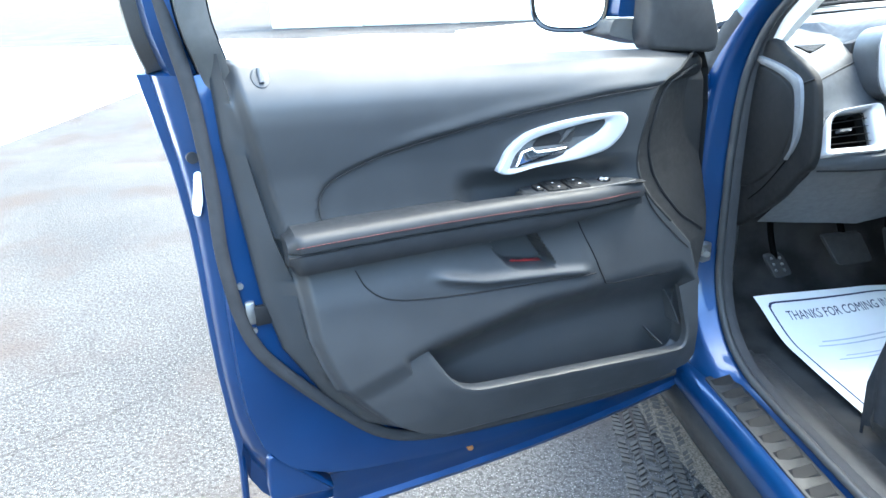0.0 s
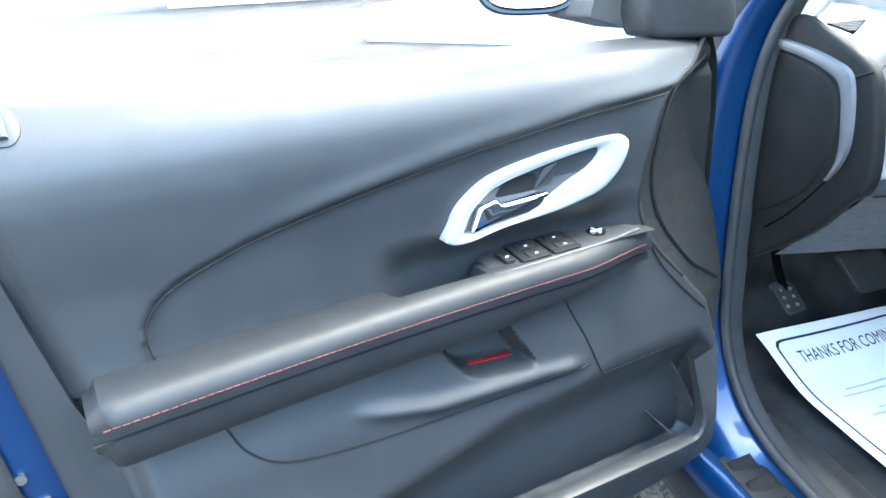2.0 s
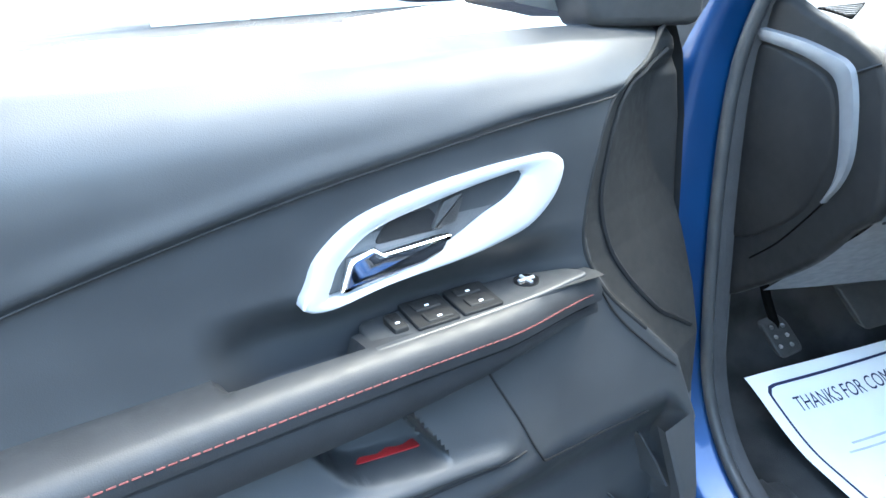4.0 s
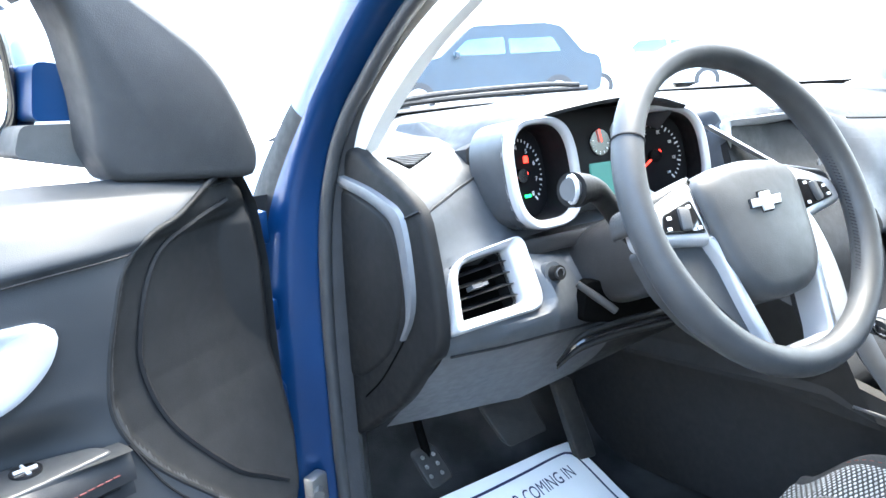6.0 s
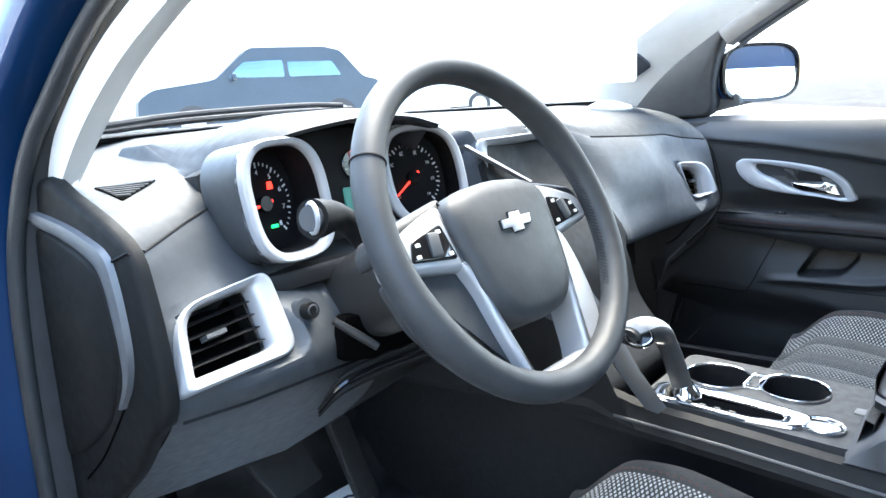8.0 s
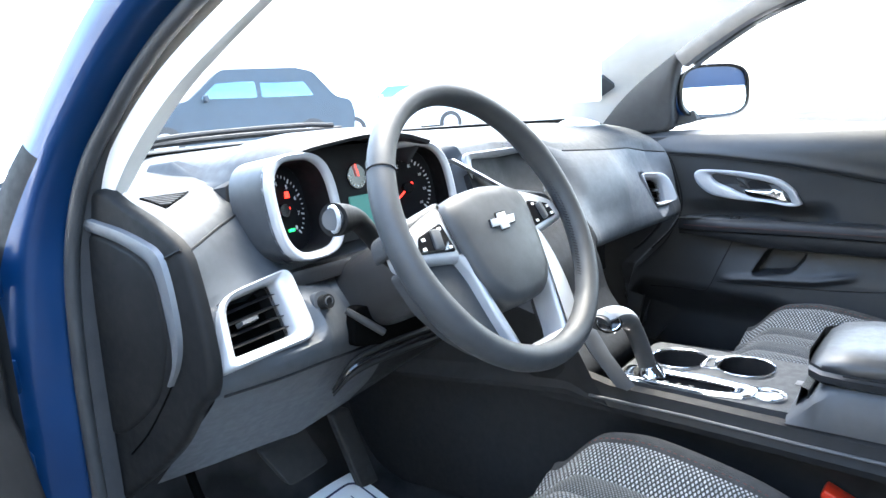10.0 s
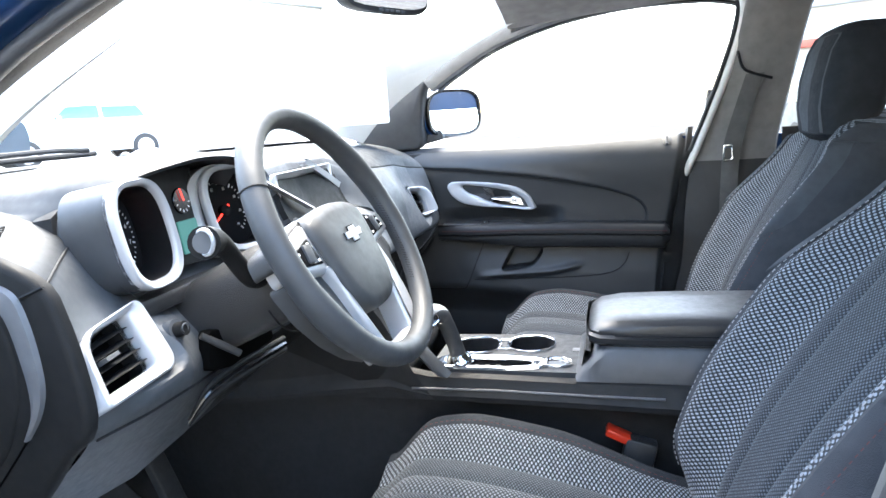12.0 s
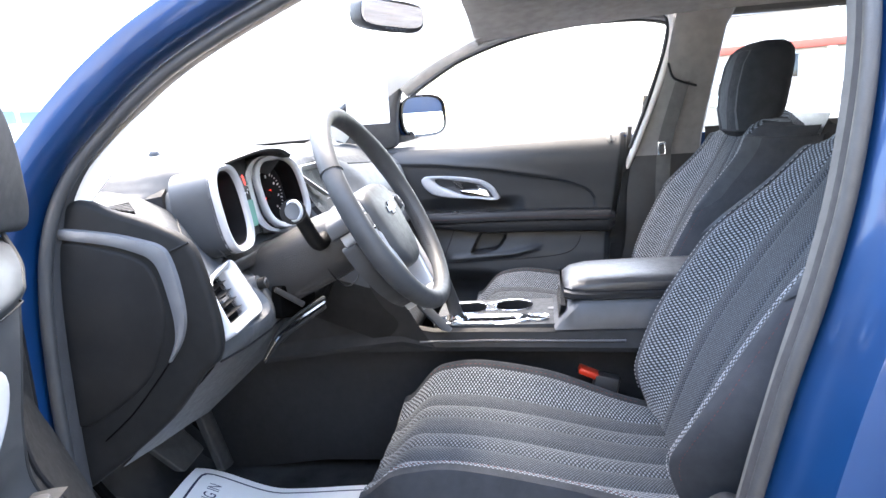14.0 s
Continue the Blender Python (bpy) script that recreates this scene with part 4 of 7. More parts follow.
    seal = spline([(1.0, 1.24), (.990, 1.165), (.978, 1.079), (.972, .953), (.974, .872), (.972, .815), (.962, .734), (.940, .667), (.892, .602), (.82, .522), (.741, .452), (.64, .422), (.45, .412), (.25, .412), (.06, .425)], 80)
    part("door_seal", tube([put(s, z, -.030) for s, z in seal], .011, 10, flat=.8), RUBBER, door_ob, "dark rubber seal round the door")

    # painted shell: face behind the trim, jamb, outer skin
    face = [(.07, .40), (.06, .60), (.03, .80), (.03, 1.08), (.30, 1.12), (.60, 1.12), (.975, 1.12), (.972, .95), (.974, .80), (.978, .70), (.978, .60), (.973, .53), (.955, .465), (.915, .420), (.86, .393), (.80, .380), (.60, .366), (.30, .370)]
    fo = even(face, 90, True)
    cen = np.array((.5, .75))
    def grow(p, a, b):
        v = np.array(p) - cen
        k = .12 if v[0] < 0 and a > 0 else table(p[1], [(.3, .42), (.5, .40), (.7, .46), (.87, .54), (.97, .68), (1.12, 1.0)]) if a > 0 and v[0] > 0 else 1
        return np.array((p[0] + k * np.sign(v[0]) * a * min(1, abs(v[0]) / .35), p[1] + (np.sign(v[1]) * b * min(1, abs(v[1]) / .3) if v[1] < 0 else 0)))
    def drop(p, b):
        """How much lower the outer skin hangs towards the latch end."""
        return (.012 + .075 * float(smooth01(p[0], .15, 1.0))) * float(smooth01(b, .010, .045)) * (1 - float(smooth01(p[1], .45, .60)))
    rows = []
    for a, b, n in ((-.20, -.16, -.046), (-.09, -.09, -.040), (-.055, -.055, -.036), (-.012, -.012, -.034), (.0, .0, -.036), (.008, .004, -.060), (.036, .012, -.066), (.046, .016, -.075), (.054, .03, -.105), (.072, .05, -.112), (.075, .055, -.122), (.065, .05, -.132), (-.2, -.1, -.150)):
        rows.append([put(*(grow(p, a, b) - np.array((0, drop(p, b)))), n - (.02 if p[1] < .5 and n < -.1 else 0) - .075 * (1 - smooth01(p[0], .05, .26)) * (1 if n > -.1 else .25)) for p in fo])
    bm = loft(rows, True, False, True)
    part("door_shell", bm, BLUE, door_ob, "metallic blue painted door shell")
    belt = rounded([(.25, 1.04), (.955, 1.03), (.97, 1.105), (.25, 1.105)], .01, 2)
    part("belt_rail", slab(belt, put, -.118, -.092, .006), BLUE, door_ob)
    if flip:
        part("belt_seal", slab(rounded([(.2, 1.095), (.94, 1.095), (.94, 1.120), (.2, 1.120)], .006, 2), put, -.090, -.075, .004), RUBBER, door_ob)
    # lock button, latch, buffers, sticker
    pivot = [(.882 + .0135 * math.cos(q), 1.110 + .0135 * math.sin(q)) for q in (2 * math.pi * k / 24 for k in range(24))]
    part("lock_rose", slab(pivot, lambda a, b, n: put(a, b, float(panel_depth(a, b)) + n), -.01, .0022, .002), DOORSKIN, door_ob, "round lock button surround")
    part("lock_button", tube([put(.882, 1.103, float(panel_depth(.882, 1.103)) + .004), put(.882, 1.122, float(panel_depth(.882, 1.122)) + .006)], .0038, 10), SATIN, door_ob)
    part("latch", rbox((.016, .014, .040), put(.945, .738, -.034), .004), STEEL, door_ob, "zinc steel door latch")
    part("latch_mouth", rbox((.026, .012, .034), put(.927, .732, -.032), .003), DEEP, door_ob)
    for s0, z in ((.955, .787), (.944, .706)):
        part("screw", tube([put(s0, z, -.045), put(s0, z, -.030)], .0055, 8), STEEL, door_ob)
    part("rubber_buffer", tube([put(.993, .993, -.085), put(.990, .993, -.058)], .009, 12), RUBBER, door_ob)
    tag_o = rounded([(.982, .972), (.992, .970), (1.004, .905), (.994, .900), (.986, .925)], .006, 4)
    part("sticker", slab(tag_o, lambda a, b, n: put(a, b, n - .20 * (a - .98)), -.075, -.0565, .0005, 1), WHITE, door_ob, "blank white door jamb sticker")
    press = rounded([(.955, .458), (.962, .345), (.835, .338), (.872, .386)], [.03, .02, .02, .03], 5)
    part("pressed_corner", slab(press, put, -.085, -.050, .006, 3), BLUE, door_ob)
    part("hem", tube([put(s, z, -.118) for s, z in spline([(1.0, .52), (.995, .42), (1.0, .30), (.985, .240), (.93, .232), (.78, .240), (.45, .260), (.14, .298), (-.018, .328)], 40)], .007, 8), BLUE, door_ob)
    if not flip:
        low = spline([(.84, .240), (.70, .246), (.45, .262), (.30, .278), (.14, .301), (-.016, .330)], 30)
        part("lower_flange", loft([[put(s, z + d, n) for d, n in ((.0, -.122), (.0, -.098), (.012, -.092), (.022, -.099), (.050, -.096), (.070, -.088), (.120, -.100))] for s, z in low]), BLUE, door_ob, "scratched blue lower door flange")
    part("rust_chip", slab([(.55 + .007 * math.cos(q), .335 + .006 * math.sin(q)) for q in np.linspace(0, 6, 9)], put, -.075, -.066, .001, 1), surface("rust", (.30, .13, .05), .9), door_ob)

    # outside mirror, its glass turned to the rear
    ms, turn, wide = (.24, radians(60), 1.45) if flip else (.258, radians(30), .86)

    def mp(a, b, n):
        e, k = a - ms, n + .175
        return put(ms + e * math.cos(turn) + k * math.sin(turn), b, -.175 - e * math.sin(turn) + k * math.cos(turn))

    def oval(w, h, k=48, p=.6):
        return [(ms + w * wide * math.copysign(abs(math.cos(q)) ** p, math.cos(q)), 1.228 + h * math.copysign(abs(math.sin(q)) ** p, math.sin(q))) for q in np.linspace(0, 2 * math.pi, k, endpoint=False)]

    mir = part("mirror_housing", loft([[mp(a - dx, b, n) for a, b in oval(w, h)] for w, h, n, dx in ((.080, .068, -.172, 0), (.088, .076, -.182, 0), (.088, .076, -.215, .005), (.074, .062, -.255, .015), (.045, .036, -.275, .03))], True, False, True), BLUE, door_ob, "blue outside mirror housing")
    part("mirror_rim", ring(oval(.086, .074), oval(.077, .065), mp, -.185, -.166, .004), GLOSSBLACK, mir)
    part("mirror_pane", slab(oval(.078, .066), lambda a, b, n: mp(a, b, n - .10 * (b - 1.228)), -.180, -.171, .001, 1), MIRROR, mir, "mirror glass")
    part("mirror_foot", loft([[put(a, z, n) for a, z in rounded([(.222, 1.150), (.120, 1.128), (.110, 1.178), (.212, 1.178)], .008, 3)] for n in (-.095, -.110, -.150, -.185)], True, False, True), GREYTRIM, door_ob, "dark grey mirror foot")
    part("mirror_neck", loft([[put(a, z, n) for a, z in rounded([(.200, 1.181), (.112, 1.181), (.118, 1.228), (.190, 1.236)], .010, 3)] for n in (-.100, -.115, -.155, -.185)], True, False, True), BLUE, door_ob, "blue mirror neck")
    return door_ob


OPEN = 197.9
driver_door = door("open blue driver's door with dark charcoal trim", pose(-.84, 1.40, -.011, 0, 0, OPEN), False, "front doors", .0436)
passenger_door = door("closed passenger door with dark charcoal trim", pose(.765, 1.54, -.03, 0, 0, 90), True, "front doors")
# check strap between pillar and open door
strap = thing("door_check", "zinc steel door check and blue hinges on the pillar", "door check")
part("strap", rbox((.10, .012, .014), m=Matrix.Translation((-.835, 1.515, .640)) @ pose(0, 0, 0, 0, 8, 25), bevel=.003), STEEL, strap)
part("bracket", rbox((.03, .02, .045), m=Matrix.Translation((-.80, 1.535, .648)) @ pose(0, 0, 0, 0, 0, 25), bevel=.004), STEEL, strap)
part("bolt", tube([(-.80, 1.522, .652), (-.806, 1.508, .652)], .008, 8), STEEL, strap)
for z in (.50, .80):
    hinge = strap
    part("hinge_leaf", rbox((.07, .05, .055), (-.865, 1.535, z), .008), BLUE, hinge)
    part("hinge_pin", tube([(-.880, 1.51, z - .04), (-.880, 1.51, z + .04)], .010, 10), BLUE, hinge)
side_glass = part("side_window", loft([[(.795 - .10 * max(0, z - 1.12) * 1.6, y, z) for y in np.linspace(1.34, .47, 8)] for z in np.linspace(1.10, 1.50, 5)]), GLASS, None)
side_glass.visible_shadow = False
tagged(side_glass, "closed clear passenger door window", "window")

# ---- dashboard ----
dash = thing("dashboard", "dark charcoal dashboard with satin silver trim", "dashboard")
# profiles (y, z) from the windscreen down to the lower edge, at several x
SEC = {
    -.700: [(1.58, 1.110), (1.52, 1.106), (1.45, 1.096), (1.390, 1.076), (1.355, 1.048), (1.344, 1.00), (1.334, .95), (1.326, .91), (1.333, .882), (1.38, .835), (1.44, .78), (1.50, .725)],
    -.620: [(1.72, 1.124), (1.58, 1.112), (1.50, 1.103), (1.445, 1.089), (1.405, 1.064), (1.375, 1.01), (1.335, .955), (1.312, .91), (1.322, .880), (1.36, .840), (1.42, .785), (1.49, .72)],
    -.540: [(1.84, 1.136), (1.65, 1.126), (1.54, 1.116), (1.490, 1.103), (1.455, 1.076), (1.400, 1.00), (1.335, .950), (1.312, .915), (1.318, .880), (1.352, .838), (1.41, .785), (1.485, .715)],
    -.480: [(1.90, 1.144), (1.72, 1.136), (1.54, 1.125), (1.48, 1.112), (1.47, 1.07), (1.43, 1.00), (1.365, .950), (1.335, .91), (1.335, .870), (1.362, .83), (1.41, .78), (1.48, .71)],
    -.340: [(1.97, 1.146), (1.78, 1.138), (1.56, 1.125), (1.48, 1.112), (1.47, 1.07), (1.43, 1.01), (1.38, .960), (1.345, .90), (1.345, .865), (1.358, .835), (1.375, .80), (1.42, .765)],
    -.220: [(2.0, 1.148), (1.80, 1.140), (1.56, 1.130), (1.46, 1.115), (1.445, 1.07), (1.42, 1.01), (1.37, .95), (1.335, .90), (1.335, .865), (1.345, .84), (1.36, .815), (1.41, .79)],
    -.145: [(2.0, 1.148), (1.80, 1.140), (1.57, 1.134), (1.45, 1.122), (1.435, 1.07), (1.42, 1.01), (1.37, .95), (1.335, .90), (1.335, .865), (1.345, .84), (1.36, .815), (1.41, .79)],
    -.125: [(2.01, 1.148), (1.82, 1.144), (1.60, 1.138), (1.44, 1.128), (1.40, 1.11), (1.37, 1.03), (1.31, .96), (1.265, .90), (1.243, .83), (1.212, .785), (1.17, .74), (1.19, .69)],
    .0: [(2.02, 1.148), (1.84, 1.146), (1.62, 1.140), (1.46, 1.130), (1.42, 1.11), (1.38, 1.03), (1.31, .96), (1.265, .90), (1.243, .83), (1.212, .785), (1.17, .74), (1.19, .69)],
    .120: [(2.01, 1.148), (1.82, 1.144), (1.60, 1.138), (1.44, 1.128), (1.40, 1.11), (1.37, 1.03), (1.31, .96), (1.265, .90), (1.243, .83), (1.212, .785), (1.17, .74), (1.19, .69)],
    .140: [(2.01, 1.148), (1.82, 1.144), (1.60, 1.138), (1.44, 1.128), (1.40, 1.11), (1.37, 1.03), (1.30, .96), (1.275, .905), (1.36, .880), (1.48, .86), (1.52, .78), (1.52, .69)],
    .200: [(2.0, 1.146), (1.80, 1.140), (1.58, 1.132), (1.43, 1.120), (1.38, 1.09), (1.335, 1.03), (1.31, .96), (1.295, .892), (1.40, .878), (1.50, .86), (1.53, .78), (1.53, .69)],
    .350: [(1.96, 1.144), (1.76, 1.138), (1.56, 1.130), (1.43, 1.115), (1.36, 1.08), (1.315, 1.03), (1.295, .96), (1.298, .890), (1.40, .876), (1.50, .858), (1.53, .78), (1.53, .69)],
    .540: [(1.84, 1.142), (1.65, 1.132), (1.50, 1.122), (1.42, 1.105), (1.385, 1.07), (1.365, 1.02), (1.325, .96), (1.300, .886), (1.40, .872), (1.50, .855), (1.53, .78), (1.53, .69)],
    .640: [(1.70, 1.138), (1.57, 1.126), (1.47, 1.112), (1.40, 1.090), (1.382, 1.055), (1.362, 1.01), (1.325, .955), (1.303, .884), (1.40, .870), (1.50, .853), (1.53, .78), (1.53, .70)],
    .715: [(1.56, 1.128), (1.50, 1.120), (1.44, 1.105), (1.385, 1.078), (1.352, 1.045), (1.335, 1.00), (1.325, .95), (1.315, .882), (1.40, .868), (1.50, .85), (1.53, .78), (1.53, .71)],
}
XS = sorted(SEC)
PROF = np.array([SEC[x] for x in XS])
GX = np.unique(np.r_[np.linspace(-.700, .715, 110), np.linspace(-.700, -.46, 70), np.linspace(.52, .69, 50), -.145, -.125, .12, .14])
VENT_AT = np.array((-.6255, 1.3325, .959))
VENT_A, VENT_B, VENT_N = np.array((.9944, .1058, -.0071)), np.array((-.0435, .4678, .8827)), np.array((.0967, -.8775, .4698))
VENT_RIM = [(-.072, -.046), (.069, -.047), (.0725, .049), (-.053, .0365)]
# passenger's vent: its rim's corners, outboard low, inboard low, inboard top, outboard top
PASS = [np.array(p) for p in ((.639, 1.291, .930), (.578, 1.323, .916), (.561, 1.360, 1.004), (.632, 1.316, 1.000))]
PASS_IN = [np.array(p) for p in ((.605, 1.311, .929), (.576, 1.328, .930), (.572, 1.350, .993), (.610, 1.325, .985))]
PASS_AT = sum(PASS) / 4
PASS_A = (PASS[1] - PASS[0]) + (PASS[2] - PASS[3])
PASS_A /= np.linalg.norm(PASS_A)
PASS_N = np.cross(PASS_A, PASS[2] + PASS[3] - PASS[0] - PASS[1])
PASS_N /= -np.linalg.norm(PASS_N) if PASS_N[1] > 0 else np.linalg.norm(PASS_N)
PASS_B = np.cross(PASS_A, PASS_N)
PASS_B *= 1 if PASS_B[2] > 0 else -1
PASS_RIM = [((p - PASS_AT) @ PASS_A, (p - PASS_AT) @ PASS_B) for p in PASS]
PASS_HOLE = [((p - PASS_AT) @ PASS_A, (p - PASS_AT) @ PASS_B) for p in PASS_IN]


def dash_row(x, a, b, n):
    """Points of the dashboard's profile at x, from knot a to knot b."""
    prof = [[float(np.interp(x, XS, PROF[:, k, c])) for c in (0, 1)] for k in range(PROF.shape[1])]
    full = spline(prof, 12 * 11 + 1 - 11)
    lo, hi = a * 11, b * 11
    return [(x, *full[int(round(v))]) for v in np.linspace(lo, hi, n)]


def dash_y(x, z):
    row = dash_row(x, 3, 11, 80)
    zs = np.array([p[2] for p in row])
    i = int(np.argmin(abs(zs - z)))
    return row[i][1]


def let_in(row):
    """The fascia's points, pressed back where an outer vent sits."""
    q = np.array(row)
    for at, va, vb, vn, rim in ((VENT_AT, VENT_A, VENT_B, VENT_N, VENT_RIM), (PASS_AT, PASS_A, PASS_B, PASS_N, PASS_RIM)):
        p = q - at
        a, b, n = p @ va, p @ vb, p @ vn
        d = inside(rounded(rim, .018, 5), a, b)
        top = np.where(d > .006, -.055, -.006 + 1.1 * np.maximum(0, -d - .003))
        back = np.where((d > -.03) & (abs(n) < .06), np.minimum(0, top - n), 0)
        q = q + back[:, None] * vn
    return [tuple(p) for p in q]


part("top_pad", loft([dash_row(x, 0, 4, 45) for x in GX]), PAD, dash, "dark grained soft dash top")
part("fascia", loft([let_in(dash_row(x, 4, 8, 70)) for x in GX if x < -.12]), FASCIA, dash, "dark blue-grey dashboard fascia")
part("stack_face", loft([dash_row(x, 4, 8, 26) for x in GX if -.13 < x < .145]), CAPBLACK, dash, "dark centre stack face")
part("fascia", loft([let_in(dash_row(x, 4, 8, 60)) for x in GX if x > .135]), FASCIA, dash, "dark blue-grey dashboard fascia")
part("lower_panel", loft([dash_row(x, 8, 11, 20) for x in GX if x < -.395]), GREYDASH, dash, "grey lower dash panel")
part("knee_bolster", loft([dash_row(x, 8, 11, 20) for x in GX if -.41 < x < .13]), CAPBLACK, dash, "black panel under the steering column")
part("glovebox", loft([dash_row(x, 8, 11, 20) for x in GX if x > .11]), BLACK, dash, "dark glovebox panel")
gap = [(x, y - .0005, z) for x, y, z in (dash_row(x, 8, 9, 3)[0] for x in np.linspace(-.69, -.27, 40))]
part("panel_gap", tube(gap, .002, 6), DEEP, dash)
gap = [(x, y - .0005, z) for x, y, z in (dash_row(x, 4, 5, 3)[0] for x in np.linspace(-.69, -.58, 20))]
part("pad_gap", tube(gap, .0018, 6), DEEP, dash)
gap = [(x, y - .0005, z) for x, y, z in (dash_row(x, 4, 5, 3)[0] for x in np.linspace(.2, .71, 40))]
part("pad_gap", tube(gap, .0018, 6), DEEP, dash)

# end cap that the open door uncovers
def cap_at(y, z, n):
    return (-.713 - .07 * (y - 1.37) - n, y, z)


border = [(1.500, 1.118), (1.440, 1.102), (1.379, 1.078), (1.343, 1.055), (1.331, 1.024), (1.320, .97), (1.316, .915), (1.328, .885), (1.348, .870), (1.406, .803), (1.505, .728), (1.56, .70), (1.60, .75), (1.60, 1.05)]
part("end_cap", slab(even(spline(border, 90, True), 80, True), cap_at, -.012, .004, .008, 3), CAPBLACK, dash, "black plastic end of the dashboard")
so = [(1.520, 1.087), (1.446, 1.076), (1.400, 1.064), (1.377, 1.055), (1.366, 1.040), (1.358, 1.002), (1.356, .955), (1.366, .922), (1.386, .893)]
si = [(1.520, 1.070), (1.452, 1.058), (1.412, 1.045), (1.394, 1.034), (1.385, 1.016), (1.379, .985), (1.375, .950), (1.377, .922), (1.388, .897)]
rows = []
for a, b in zip(spline(so, 40), spline(si, 40)):
    m = (a + b) / 2
    rows.append([cap_at(*a, .002), cap_at(*(a * .9 + b * .1), .010), cap_at(*m, .012), cap_at(*(a * .1 + b * .9), .009), cap_at(*b, .0)])
part("silver_band", loft(rows), BAND, dash, "satin silver curved trim band")
cover = [(1.520, 1.064), (1.446, 1.052), (1.412, 1.039), (1.398, 1.026), (1.388, 1.000), (1.385, .960), (1.396, .918), (1.43, .860), (1.53, .80), (1.58, .85), (1.57, 1.0)]
part("fuse_cover", slab(even(spline(cover, 80, True), 70, True), cap_at, -.01, .007, .006, 3), CAPBLACK, dash, "black fuse box cover")
part("cover_groove", tube([cap_at(y, z, .0045) for y, z in spline([(1.386, .897), (1.415, .862), (1.455, .818), (1.50, .78)], 16)], .0011, 6), SHADEBLACK, dash)
part("cap_gap", tube([cap_at(1.341, 1.056, .002), cap_at(1.366, 1.046, .0055)], .0018, 6), DEEP, dash)


def air_vent(sign):
    """Outer air vent: four-cornered silver frame with slanting slats."""
    vent = thing("air_vent", "satin silver framed dashboard air vent", "air vent", group="outer air vents")
    def at(a, b, n):
        # a: towards the car's middle, b: up, n: towards the cabin
        if sign > 0:
            return tuple(PASS_AT + PASS_A * a + PASS_B * b + PASS_N * (n - .009))
        return tuple(VENT_AT + VENT_A * a + VENT_B * b + VENT_N * (n - .009))

    bl, br, tr, tl = (np.array(q) for q in (((-.055, -.0325), (.045, -.0325), (.0470, .0385), (-.038, .0310)) if sign < 0 else PASS_HOLE))
    corners = VENT_RIM if sign < 0 else PASS_RIM
    out = rounded(corners, [.010, .024, .016, .036], 7)
    inn = rounded([bl, br, tr, tl], [.004, .009, .006, .022], 7)
    part("vent_frame", ring(out, inn, at, -.02, .012, .013), SILVER, vent)
    part("vent_back", slab(inn, at, -.05, -.040, .001, 1), SHADEBLACK, vent)
    part("vent_wall", loft([[at(*p, -.045) for p in inn], [at(*p, -.014) for p in inn]], True), DEEP, vent)
    for k in range(4):
        f = .17 + .21 * k
        p0, p1 = bl + (tl - bl) * f, br + (tr - br) * f
        part("slat", loft([[at(*(p0 + (p1 - p0) * g + np.array((0, d * .7))), n) for n, d in ((-.030, .0060), (-.008, -.0012), (-.0065, -.0005), (-.008, .0008), (-.030, .0080))] for g in np.linspace(0, 1, 6)], True, False, True), SLAT, vent)
    p0, p1 = bl + (tl - bl) * .52, br + (tr - br) * .52
    part("thumb_tab", loft([[at(*(p0 + (p1 - p0) * g + np.array((0, d))), n) for n, d in ((-.012, -.003), (.002, -.0022), (.002, .0022), (-.012, .003))] for g in (.24, .50)], True, False, True), MIDGREY, vent)
    return vent


air_vent(-1)
air_vent(1)

# small demister grille on the dash top
dem = thing("demister_grille", "dark triangular demister grille on the dash top", "grille")
tri = [np.array(p) for p in ((-.676, 1.487), (-.604, 1.489), (-.669, 1.437))]


def top_z(x, y):
    row = dash_row(x, 0, 4, 60)
    return float(np.interp(-y, [-p[1] for p in row], [p[2] for p in row]))


# black plate on the pad, colouring in the shade between the bars
part("grille_shade", slab(rounded(tri, .004, 3), lambda a, b, n: (a, b, top_z(a, b) + n), -.004, .0016, .0004, 1), SHADEBLACK, dem)
part("grille_frame", slab(rounded(tri, .006, 4), lambda a, b, n: (a, b, top_z(a, b) + n), -.006, .0010, .0008), PAD, dem)
for k in range(6):
    f = .12 + .13 * k
    a, b = tri[0] * (1 - f) + tri[2] * f, tri[1] * (1 - f) + tri[2] * f
    bm = loft([[(p[0], p[1] + d, top_z(p[0], p[1] + d) + h) for d, h in ((-.0018, .0012), (-.0012, .0030), (.0012, .0030), (.0018, .0012))] for p in (a, (a + b) / 2, b)])
    part("grille_bar", bm, CAPBLACK, dem)

# headlamp knob
knob = thing("dimmer_knob", "round silver ringed dash switch", "switch")
ky = dash_y(-.528, .949)
part("collar", tube([(-.530, ky + .004, .949), (-.530, ky - .008, .952)], .0145, 20), FASCIA, knob)
part("cap", tube([(-.530, ky - .006, .951), (-.530, ky - .020, .955)], .0095, 16), CAPBLACK, knob)
part("ring", tube([(-.530 + .0058 * math.cos(q), ky - .0203, .955 + .0058 * math.sin(q)) for q in np.linspace(0, 2 * math.pi, 20, endpoint=False)], .0010, 6, True), SATIN, knob)

# dash centre sensor
dot = thing("light_sensor", "small round light sensor on the dash top", "sensor")
part("dome", loft([[(.008 + r * math.cos(q), 1.80 + r * math.sin(q), top_z(.008, 1.80) + .004 + h) for q in np.linspace(0, 2 * math.pi, 16, endpoint=False)] for r, h in ((.013, -.002), (.013, .004), (.011, .009), (.006, .013), (.001, .0145))], True), GREYDASH, dot)

